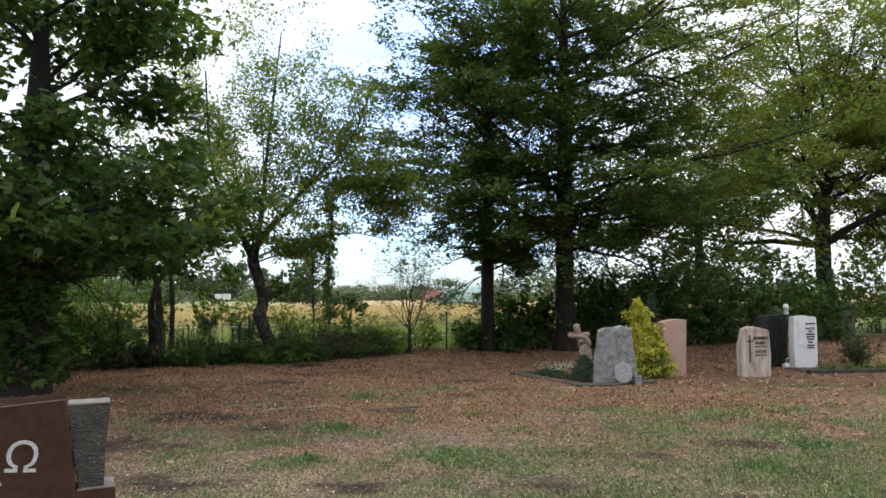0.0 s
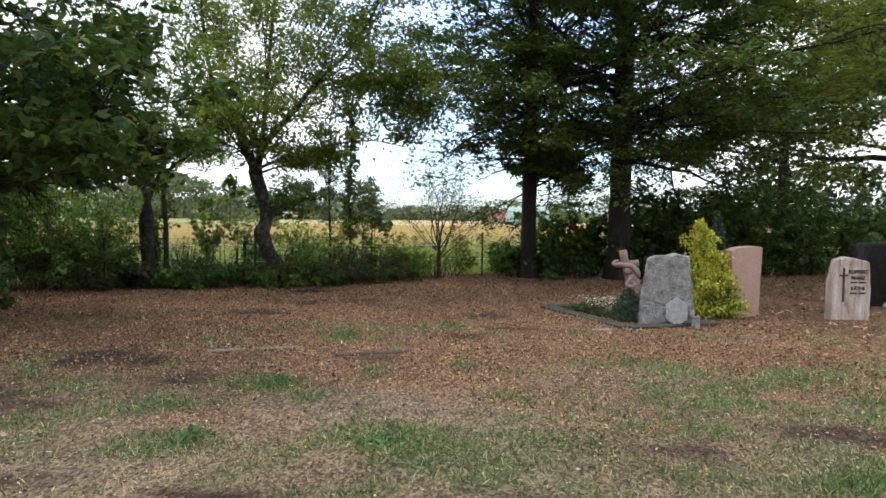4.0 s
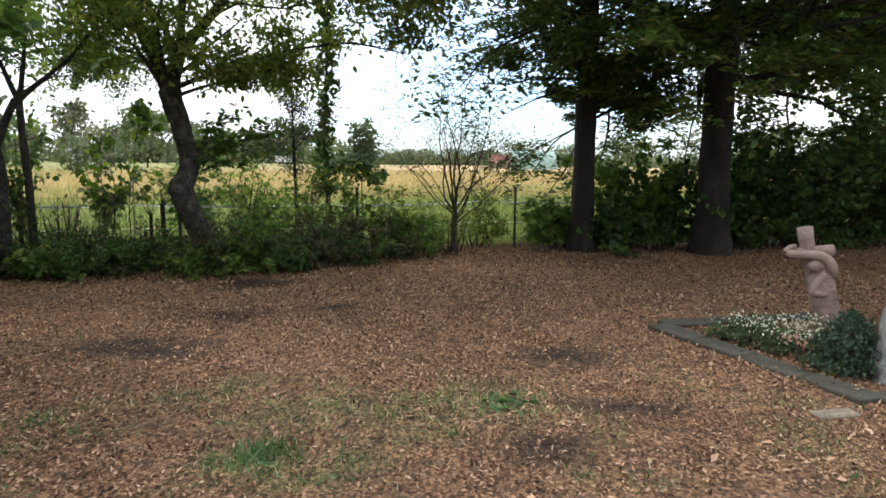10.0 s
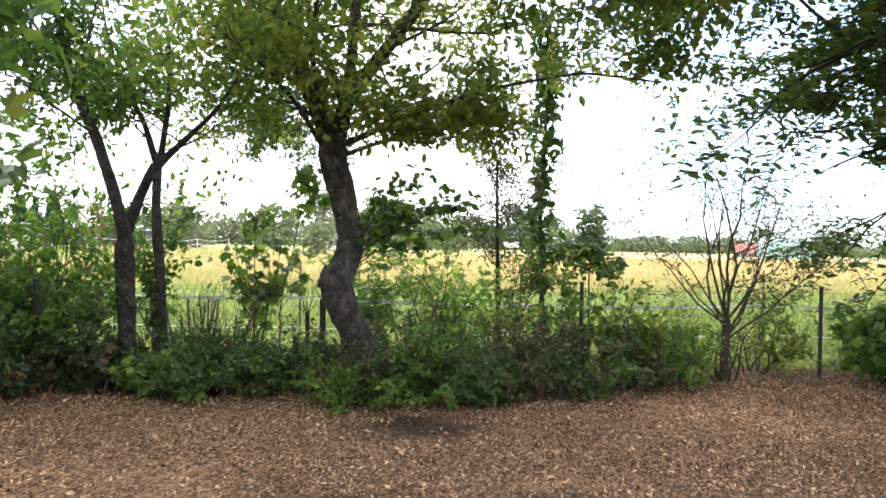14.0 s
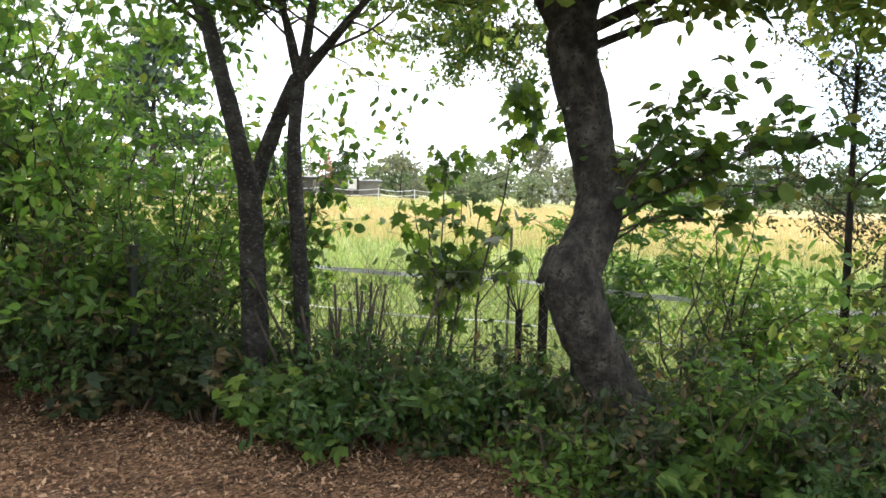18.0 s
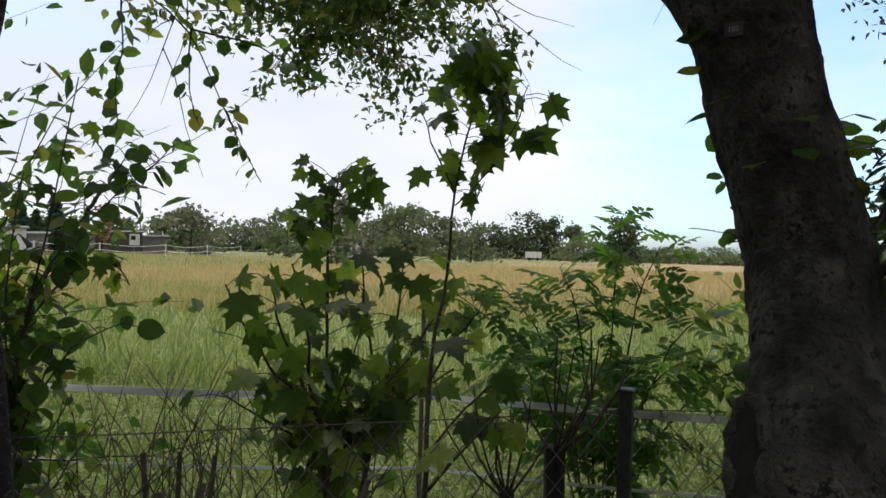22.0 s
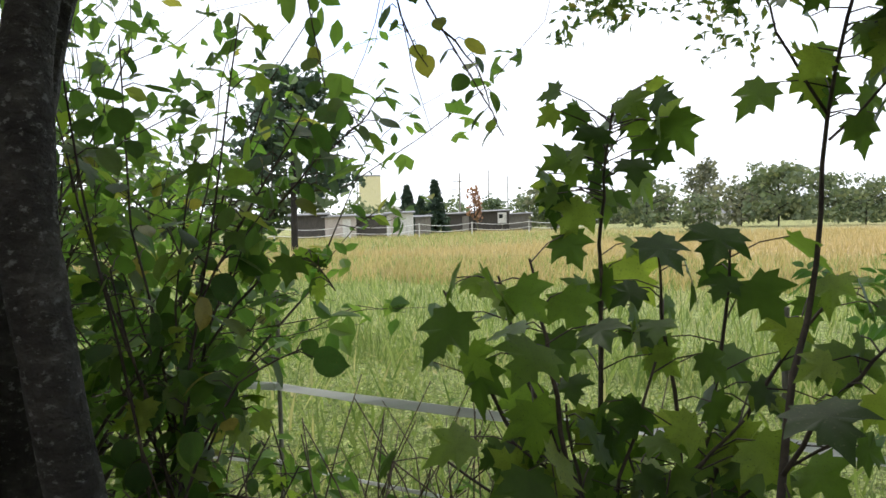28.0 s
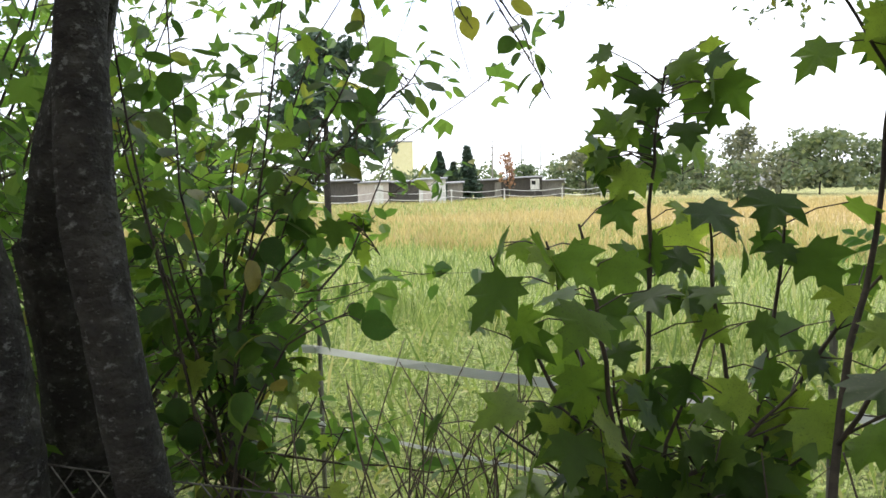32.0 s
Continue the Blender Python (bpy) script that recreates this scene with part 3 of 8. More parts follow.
def slab(outline, depth, bevel=0.01, rough=0.0, cuts=0, seed=0):
    """An upright stone from its outline in x and z, standing on y 0, its back at depth."""
    bm = bmesh.new()
    vs = [bm.verts.new((x, 0, z)) for x, z in outline]
    face = bm.faces.new(vs)
    r = bmesh.ops.extrude_face_region(bm, geom=[face])
    bmesh.ops.translate(bm, vec=(0, depth, 0), verts=[e for e in r["geom"] if isinstance(e, bmesh.types.BMVert)])
    bmesh.ops.recalc_face_normals(bm, faces=bm.faces)
    if bevel:
        bmesh.ops.bevel(bm, geom=list(bm.edges), offset=bevel, segments=2, affect="EDGES", profile=0.6)
    if cuts:
        bmesh.ops.triangulate(bm, faces=bm.faces)
        for _ in range(cuts):
            long_edges = [e for e in bm.edges if e.calc_length() > 0.09]
            if long_edges:
                bmesh.ops.subdivide_edges(bm, edges=long_edges, cuts=1)
                bmesh.ops.triangulate(bm, faces=bm.faces)
    if rough:
        bm.normal_update()
        for v in bm.verts:
            q = v.co * 7 + Vector((seed, seed * 2, 0))
            v.co += v.normal * rough * (noise.noise(q) + 0.6 * noise.noise(q * 2.7) + 0.35 * noise.noise(q * 6.1))
    return bm


def box(sx, sy, sz, at=(0, 0, 0), bevel=0.0, turn=None):
    """A block standing on its base centre."""
    bm = bmesh.new()
    bmesh.ops.create_cube(bm, size=1)
    bmesh.ops.scale(bm, vec=(sx, sy, sz), verts=bm.verts)
    if bevel:
        bmesh.ops.bevel(bm, geom=list(bm.edges), offset=bevel, segments=1, affect="EDGES")
    bmesh.ops.translate(bm, vec=(0, 0, sz / 2), verts=bm.verts)
    if turn:
        bmesh.ops.transform(bm, matrix=turn, verts=bm.verts)
    bmesh.ops.translate(bm, vec=at, verts=bm.verts)
    return bm


def lathe(profile, n=16, at=(0, 0, 0)):
    """A turned body from radius and height pairs."""
    bm = bmesh.new()
    rings = []
    for r, z in profile:
        rings.append([bm.verts.new((at[0] + r * math.cos(a), at[1] + r * math.sin(a), at[2] + z)) for a in [2 * math.pi * i / n for i in range(n)]])
    for a, b in zip(rings, rings[1:]):
        for i in range(n):
            bm.faces.new((a[i], a[(i + 1) % n], b[(i + 1) % n], b[i]))
    bm.faces.new(rings[0][::-1])
    bm.faces.new(rings[-1])
    return bm


def lettering(text, size, material, parent, at, turn=(90, 0, 0), depth=0.003, bold=0.0, name="lettering", align="CENTER"):
    cu = bpy.data.curves.new(name, "FONT")
    cu.body, cu.size, cu.extrude, cu.align_x, cu.offset = text, size, depth, align, bold
    tmp = new("tmp", cu)
    bpy.context.view_layer.update()
    me = bpy.data.meshes.new_from_object(tmp.evaluated_get(bpy.context.evaluated_depsgraph_get()))
    bpy.data.objects.remove(tmp)
    me.materials.clear()
    me.materials.append(material)
    ob = new(name, me)
    ob.parent = parent
    ob.matrix_local = pose(*at, *turn)
    return ob


def bar(w, h, material, parent, at, depth=0.004, name="inscription_line"):
    return part(name, box(w, depth, h, at), material, parent)

# ---- the ground: one sheet, graveyard on this side of the fence, field beyond ----
FENCE = [(-30.0, 5.0), (-14.0, 12.6), (-9.1, 14.75), (-6.92, 15.42), (-4.65, 17.28), (-2.49, 18.92), (0.01, 20.05), (2.6, 21.0), (5.2, 21.95), (7.8, 22.9), (10.4, 23.85), (60.0, 42.0)]
FX, FY = np.array([p[0] for p in FENCE]), np.array([p[1] for p in FENCE])


def beyond(x, y):
    """How far, in y, a place lies on the field's side of the fence."""
    return y - np.interp(x, FX, FY)


def blotch(x, y, scale, seed=0.0):
    return np.array([noise.noise(Vector((a * scale + seed, b * scale - seed, seed))) for a, b in zip(np.ravel(x), np.ravel(y))]).reshape(np.shape(x))


# greener and barer patches of the turf: place, radius, gain
PATCHES = [(-1.18, 7.04, 0.28, 0.7), (0.08, 7.16, 0.5, 0.8), (-1.13, 8.62, 0.5, 0.8), (0.51, 5.34, 0.55, 0.9), (-2.71, 7.6, 0.5, 0.45), (2.94, 6.74, 0.7, 0.7), (3.83, 7.68, 0.7, 0.7), (1.69, 5.36, 0.6, 0.8), (2.9, 5.3, 0.9, 0.6), (3.9, 6.0, 1.0, 0.6), (2.0, 8.4, 0.8, 0.4), (0.08, 12.01, 0.4, 1.0), (-1.14, 11.1, 0.4, 0.75), (-1.7, 12.16, 0.25, 0.8), (-1.6, 4.2, 0.5, 0.5), (0.6, 9.7, 0.6, 0.6), (1.9, 10.0, 0.6, 0.7), (0.9, 8.6, 0.5, 0.6)]
# dark damp earth showing through: place and reach
DAMP = [(-0.59, 5.98, 0.34), (-1.6, 5.38, 0.45), (2.07, 7.22, 0.34), (3.21, 7.76, 0.45), (0.89, 6.15, 0.35), (1.77, 4.88, 0.35), (2.48, 5.73, 0.35), (-2.84, 12.86, 0.5), (0.49, 13.18, 0.4), (0.81, 12.06, 0.3), (0.38, 11.31, 0.35), (-3.01, 15.89, 0.4), (-1.79, 14.67, 0.3), (-2.83, 14.13, 0.3), (-3.02, 12.9, 0.5), (-3.18, 9.45, 0.7), (-1.95, 8.79, 0.4), (-0.56, 9.98, 0.25), (-3.3, 7.6, 0.7), (-2.4, 6.2, 0.5)]


def damp(x, y):
    """1 in the middle of a damp bald patch."""
    x, y = np.asarray(x, float), np.asarray(y, float)
    n = blotch(x, y, 2.2, 61.0) * 0.9 + blotch(x, y, 6.0, 62.0) * 0.5
    d = np.zeros(np.shape(x))
    for px, py, r in DAMP:
        d = np.maximum(d, np.exp(-(((x - px) * 0.8) ** 2 + ((y - py) * 1.25) ** 2) / (r * r)))
    return np.clip((d + n * 0.6 * (d > 0.05) - 0.3) * 2.2, 0, 1)


def grassy(x, y):
    """0 on leaf litter and bare soil, 1 on turf."""
    x, y = np.asarray(x, float), np.asarray(y, float)
    near = np.clip((9.2 - y + 0.12 * x + 0.5 * np.maximum(x - 2, 0)) / 5.0, 0, 1)
    n = blotch(x, y, 0.45, 3.1) * 0.6 + blotch(x, y, 1.4, 8.0) * 0.6 + blotch(x, y, 3.6, 1.0) * 0.45
    g = near * 0.52 + n * 1.6 - 0.02
    for px, py, r, s in PATCHES:
        g = g + s * np.exp(-((x - px) ** 2 + (y - py) ** 2) / (r * r) * (1 + 0.8 * n))
    return np.clip(g, 0, 1) * np.clip((13.4 - y + 0.1 * np.maximum(x, 0)) / 2.5, 0, 1) * (1 - damp(x, y))


def straw(x, y):
    """1 where dead grass lies between the green."""
    x, y = np.asarray(x, float), np.asarray(y, float)
    near = np.clip((8.8 - y + 0.15 * x + 0.5 * np.maximum(x - 2, 0)) / 2.5, 0, 1)
    s = 0.42 + blotch(x, y, 0.8, 21.0) * 1.3 + blotch(x, y, 2.7, 14.0) * 0.9
    return np.clip(s, 0, 1) * near * (1 - damp(x, y))


def bare(x, y):
    """1 where the leaves are blown away and the grey earth shows."""
    n = blotch(x, y, 0.55, 41.0) * 1.1 + blotch(x, y, 1.7, 33.0) * 0.7 + blotch(x, y, 4.5, 12.0) * 0.35
    return np.clip((n - 0.12) * 2.6, 0, 1) * np.clip((14.5 - y) / 3.0, 0, 1) * np.clip((y - 5.0) / 3.0, 0, 1)


def spaced(lo, hi, step, far):
    a = list(np.arange(lo, hi + 1e-6, step))
    s = step
    while a[-1] < far:
        s *= 1.35
        a.append(a[-1] + s)
    s = step
    while a[0] > -far:
        s *= 1.35
        a.insert(0, a[0] - s)
    return np.array(a)


gx, gy = spaced(-13, 18, 0.22, 1600), spaced(-2, 30, 0.22, 1600)
GX, GY = np.meshgrid(gx, gy, indexing="ij")
near_mask = np.clip(1 - np.maximum(np.abs(GX - 2) - 14, np.abs(GY - 14) - 15) / 6, 0, 1)
gz = (blotch(GX, GY, 0.9, 5.0) * 0.018 + blotch(GX, GY, 2.6, 2.0) * 0.010) * near_mask
idx = np.arange(GX.size).reshape(GX.shape)
gf = np.stack([idx[:-1, :-1], idx[1:, :-1], idx[1:, 1:], idx[:-1, 1:]], -1).reshape(-1, 4)


def ground_material():
    m, nt, bsdf, vec = begin("ground")
    at = nt.nodes.new("ShaderNodeAttribute")
    at.attribute_name = "cover"
    sep = nt.nodes.new("ShaderNodeSeparateColor")
    nt.links.new(at.outputs["Color"], sep.inputs["Color"])
    n_fine, n_mid, n_big = noise_node(nt, vec, 55, 6, 0.7), noise_node(nt, vec, 9, 5), noise_node(nt, vec, 0.9, 4)
    litter = ramp_node(nt, [(0.3, (0.05, 0.029, 0.018)), (0.45, (0.15, 0.085, 0.053)), (0.58, (0.3, 0.178, 0.108)), (0.75, (0.48, 0.32, 0.205))])
    nt.links.new(n_fine, litter.inputs["Fac"])
    soil = ramp_node(nt, [(0.3, (0.07, 0.058, 0.046)), (0.7, (0.17, 0.145, 0.115))])
    nt.links.new(n_fine, soil.inputs["Fac"])
    bare = ramp_node(nt, [(0.52, (0, 0, 0)), (0.64, (1, 1, 1))])
    nt.links.new(n_mid, bare.inputs["Fac"])
    base = mix_node(nt, mix_node(nt, 0.45, (0.0, 0.0, 0.0), bare.outputs["Color"]), litter.outputs["Color"], soil.outputs["Color"])
    bald = nt.nodes.new("ShaderNodeAttribute")
    bald.attribute_name = "trodden"
    earth = ramp_node(nt, [(0.3, (0.075, 0.053, 0.039)), (0.52, (0.2, 0.15, 0.112)), (0.72, (0.4, 0.315, 0.24))])
    nt.links.new(noise_node(nt, vec, 38, 7, 0.75), earth.inputs["Fac"])
    base = mix_node(nt, bald.outputs["Fac"], base, earth.outputs["Color"])
    wet = nt.nodes.new("ShaderNodeAttribute")
    wet.attribute_name = "damp"
    mud = ramp_node(nt, [(0.35, (0.03, 0.021, 0.016)), (0.55, (0.07, 0.05, 0.038)), (0.75, (0.15, 0.11, 0.085))])
    nt.links.new(noise_node(nt, vec, 45, 6, 0.7), mud.inputs["Fac"])
    base = mix_node(nt, wet.outputs["Fac"], base, mud.outputs["Color"])
    dead = ramp_node(nt, [(0.3, (0.06, 0.043, 0.028)), (0.48, (0.21, 0.162, 0.108)), (0.68, (0.54, 0.44, 0.31))])
    nt.links.new(noise_node(nt, vec, 90, 5, 0.75), dead.inputs["Fac"])
    base = mix_node(nt, at.outputs["Alpha"], base, dead.outputs["Color"])
    turf = ramp_node(nt, [(0.3, (0.04, 0.046, 0.02)), (0.5, (0.115, 0.128, 0.058)), (0.72, (0.28, 0.27, 0.15))])
    nt.links.new(n_fine, turf.inputs["Fac"])
    base = mix_node(nt, sep.outputs["Red"], base, turf.outputs["Color"])
    green = ramp_node(nt, [(0.25, (0.16, 0.21, 0.075)), (0.5, (0.27, 0.32, 0.125)), (0.75, (0.38, 0.4, 0.19))])
    nt.links.new(n_fine, green.inputs["Fac"])
    gold = ramp_node(nt, [(0.3, (0.46, 0.335, 0.18)), (0.5, (0.54, 0.4, 0.225)), (0.7, (0.6, 0.47, 0.28))])
    nt.links.new(noise_node(nt, vec, 0.35, 5), gold.inputs["Fac"])
    field = mix_node(nt, sep.outputs["Blue"], green.outputs["Color"], gold.outputs["Color"])
    base = mix_node(nt, sep.outputs["Green"], base, field)
    tone = ramp_node(nt, [(0.3, (0.82, 0.82, 0.82)), (0.7, (1.12, 1.12, 1.12))])
    nt.links.new(n_big, tone.inputs["Fac"])
    patchy = ramp_node(nt, [(0.3, (0.66, 0.66, 0.68)), (0.5, (1.0, 1.0, 1.0)), (0.7, (1.3, 1.28, 1.22))])
    nt.links.new(noise_node(nt, vec, 5.5, 6, 0.7), patchy.inputs["Fac"])
    base = mix_node(nt, 1.0, base, patchy.outputs["Color"], "MULTIPLY")
    chips = nt.nodes.new("ShaderNodeTexVoronoi")
    chips.inputs["Scale"].default_value = 62
    warp = nt.nodes.new("ShaderNodeMapping")
    warp.inputs["Rotation"].default_value, warp.inputs["Scale"].default_value = (0, 0, 0.6), (1.0, 0.55, 1.0)
    nt.links.new(vec, warp.inputs["Vector"])
    nt.links.new(warp.outputs["Vector"], chips.inputs["Vector"])
    chip_sep = nt.nodes.new("ShaderNodeSeparateColor")
    nt.links.new(chips.outputs["Color"], chip_sep.inputs["Color"])
    chip_tone = ramp_node(nt, [(0.0, (0.38, 0.38, 0.4)), (0.5, (0.98, 0.97, 0.95)), (1.0, (1.75, 1.7, 1.58))])
    nt.links.new(chip_sep.outputs["Red"], chip_tone.inputs["Fac"])
    base = mix_node(nt, 1.0, base, chip_tone.outputs["Color"], "MULTIPLY")
    nt.links.new(mix_node(nt, 1.0, base, tone.outputs["Color"], "MULTIPLY"), bsdf.inputs["Base Color"])
    bsdf.inputs["Roughness"].default_value = 0.95
    bsdf.inputs["Specular IOR Level"].default_value = 0.15
    bump_into(nt, bsdf, mix_node(nt, 0.5, n_fine, chip_sep.outputs["Red"]), 1.0, 0.04)
    return m


ground_me = fast_mesh("ground", np.stack([GX, GY, gz], -1).reshape(-1, 3), gf, ground_material(), True)
side_in = beyond(GX, GY)
is_field = np.clip((side_in - 0.6 + blotch(GX, GY, 1.1, 30.0) * 0.8) / 0.9, 0, 1)
depth_in = side_in * 0.86
is_gold = np.clip((depth_in - 13 + blotch(GX, GY, 0.06, 4.0) * 7 + blotch(GX, GY, 0.25, 9.0) * 2.5) / 14, 0, 1) * np.clip(0.2 + (GX + 46) / 40, 0.2, 1)
cover = ground_me.color_attributes.new("cover", "FLOAT_COLOR", "POINT")
cover.data.foreach_set("color", np.stack([grassy(GX, GY), is_field, is_gold, straw(GX, GY)], -1).astype(np.float32).ravel())
trodden = ground_me.attributes.new("trodden", "FLOAT", "POINT")
trodden.data.foreach_set("value", np.clip((9.0 - GY + 0.2 * GX + blotch(GX, GY, 0.7, 17.0) * 3) / 3.0 + bare(GX, GY) * 0.85, 0, 1).astype(np.float32).ravel())
moist = ground_me.attributes.new("damp", "FLOAT", "POINT")
moist.data.foreach_set("value", damp(GX, GY).astype(np.float32).ravel())
tagged(new("ground", ground_me), "bare leaf-strewn graveyard earth with worn turf, golden field beyond", "ground", kind="structure")


def ground_z(x, y):
    return blotch(x, y, 0.9, 5.0) * 0.018 + blotch(x, y, 2.6, 2.0) * 0.010


def strew(name, count, xs, ys, keep, size, mat, template, label, tilt=0.25, raise_by=0.004, stretch_z=None):
    rng = np.random.default_rng(len(name) * 31 + count)
    x, y = rng.uniform(*xs, count), rng.uniform(*ys, count)
    ok = keep(x, y, rng)
    x, y = x[ok], y[ok]
    pos = np.stack([x, y, ground_z(x, y) * (np.abs(x - 2) < 14) + raise_by], 1)
    sz = size[0] + (size[1] - size[0]) * rng.random(len(x)) ** 1.6
    v, f = scatter(*template, pos, turns(len(x), rng, tilt), sz)
    return tagged(new(name, fast_mesh(name, v, f, mat)), label, name.replace("_", " "), kind="stuff")


def litter_keep(x, y, rng):
    dense = np.clip((y - 6.5 + 0.35 * np.maximum(x, 0)) / 4.5, 0.06, 1) * np.clip(1.1 - grassy(x, y) * 1.1, 0.05, 1)
    clump = 0.85 + 0.8 * blotch(x, y, 1.1, 6.0) + 0.6 * blotch(x, y, 3.1, 16.0)
    return (rng.random(len(x)) < dense * clump * (1 - 0.82 * bare(x, y)) * (1 - 0.8 * damp(x, y))) & (beyond(x, y) < 1.0)


DRY2 = ([(0, 0, 0), (0.24, 0.45, 0.1), (0, 1, 0.02), (-0.24, 0.42, 0.12)], [(0, 1, 2), (0, 2, 3)])
THIN_BLADE = ([(-0.06, 0, 0), (0.06, 0, 0), (0.045, 0.3, 0.45), (0, 0.7, 0.75)], [(0, 1, 2), (0, 2, 3)])
PEBBLE = ([(0.5, 0, 0.1), (0, 0.4, 0.12), (-0.45, 0, 0.1), (0, -0.45, 0.08), (0.05, 0.02, 0.38), (0, 0, -0.1)], [(0, 1, 4), (1, 2, 4), (2, 3, 4), (3, 0, 4), (1, 0, 5), (2, 1, 5), (3, 2, 5), (0, 3, 5)])
WIDE_BLADE = ([(-0.09, 0, 0), (0.09, 0, 0), (0.06, 0.25, 0.5), (0, 0.6, 0.85)], [(0, 1, 2), (0, 2, 3)])
strew("fallen_leaves", 400000, (-8.6, 4.6), (4.5, 20.6), litter_keep, (0.017, 0.043), M["leaf_litter"], DRY2, "dry brown fallen leaves lying over the earth", 0.62, 0.006)
strew("fallen_leaves", 2600, (-7, 4), (9, 19), litter_keep, (0.045, 0.07), M["leaf_litter"], DRY, "larger curled dry leaves on top", 0.35, 0.012)
strew("fallen_leaves", 45000, (4, 22), (4, 30), litter_keep, (0.05, 0.1), M["leaf_litter"], DRY2, "dry brown fallen leaves between the graves", 0.3)
strew("fallen_leaves", 350, (-5, 8), (0.5, 9), lambda x, y, r: r.random(len(x)) < 0.8, (0.03, 0.06), M["leaf_litter"], DRY, "scattered dry leaves on worn turf", 0.3, 0.02)
strew("turf_grass", 300000, (-5, 10), (2.0, 12.5), lambda x, y, r: r.random(len(x)) < grassy(x, y) ** 1.3, (0.025, 0.065), M["blade"], WIDE_BLADE, "short worn grass, green and straw-coloured", 0.55, 0.0)
strew("turf_weeds", 90000, (-5, 9), (2.0, 11.5), lambda x, y, r: r.random(len(x)) < np.clip(grassy(x, y) * 1.3 - 0.3, 0, 1), (0.018, 0.05), M["blade_fresh"], OVAL_Q, "small broad-leaved green weeds among the turf", 0.5, 0.012)
strew("dead_grass", 175000, (-4.5, 7), (3.0, 9.5), lambda x, y, r: r.random(len(x)) < straw(x, y) * 0.85, (0.022, 0.055), M["blade_straw"], THIN_BLADE, "dead straw-coloured grass lying on the turf", 1.15, 0.004)
strew("fallen_leaves", 9000, (-4, 6), (3.4, 9.5), lambda x, y, r: r.random(len(x)) < 0.9 - 0.5 * grassy(x, y), (0.014, 0.036), M["blade_straw"], DRY, "small dry leaf bits on worn turf", 0.4, 0.012)
strew("thin_grass", 60000, (-5, 5), (6.5, 13.5), lambda x, y, r: r.random(len(x)) < bare(x, y) * np.clip(blotch(x, y, 1.3, 51.0) * 2.2, 0, 1), (0.02, 0.05), M["blade"], THIN_BLADE, "thin worn grass on bare earth", 0.7, 0.0)
strew("pebbles", 260, (-3.5, 5.5), (3.2, 9.5), lambda x, y, r: r.random(len(x)) < 1.0 - 0.7 * grassy(x, y), (0.008, 0.03), M["stone_ledge"], PEBBLE, "small pale pebbles lying on trodden earth", 0.2, 0.0)
strew("clods", 4200, (-4, 6), (3.2, 10), lambda x, y, r: r.random(len(x)) < 1.0 - grassy(x, y), (0.01, 0.035), M["soil"], PEBBLE, "small dark clods of earth on the ground", 0.3, -0.002)
# lush tufts
rng = np.random.default_rng(91)
for k, (x, y, r) in enumerate([(-1.18, 7.04, 0.22), (0.51, 5.34, 0.4), (0.08, 7.16, 0.3), (-1.13, 8.62, 0.3), (1.69, 5.36, 0.35), (2.7, 5.46, 0.35), (3.83, 7.68, 0.35), (2.94, 6.74, 0.3), (0.08, 12.01, 0.24), (-1.14, 11.1, 0.22)]):
    tf_ = thing("grass_tuft", (x, y, 0), "small fresh green tuft of grass", "grass", "tufts in the turf")
    n = int(260 * r / 0.4)
    p = np.concatenate([rng.normal(0, r * 0.36, (n, 2)), np.zeros((n, 1))], 1)
    foliage("grass_clump", rng, p, 0.07, M["blade_fresh"], tf_, WIDE_BLADE if k % 2 else OVAL_H, 0.45)

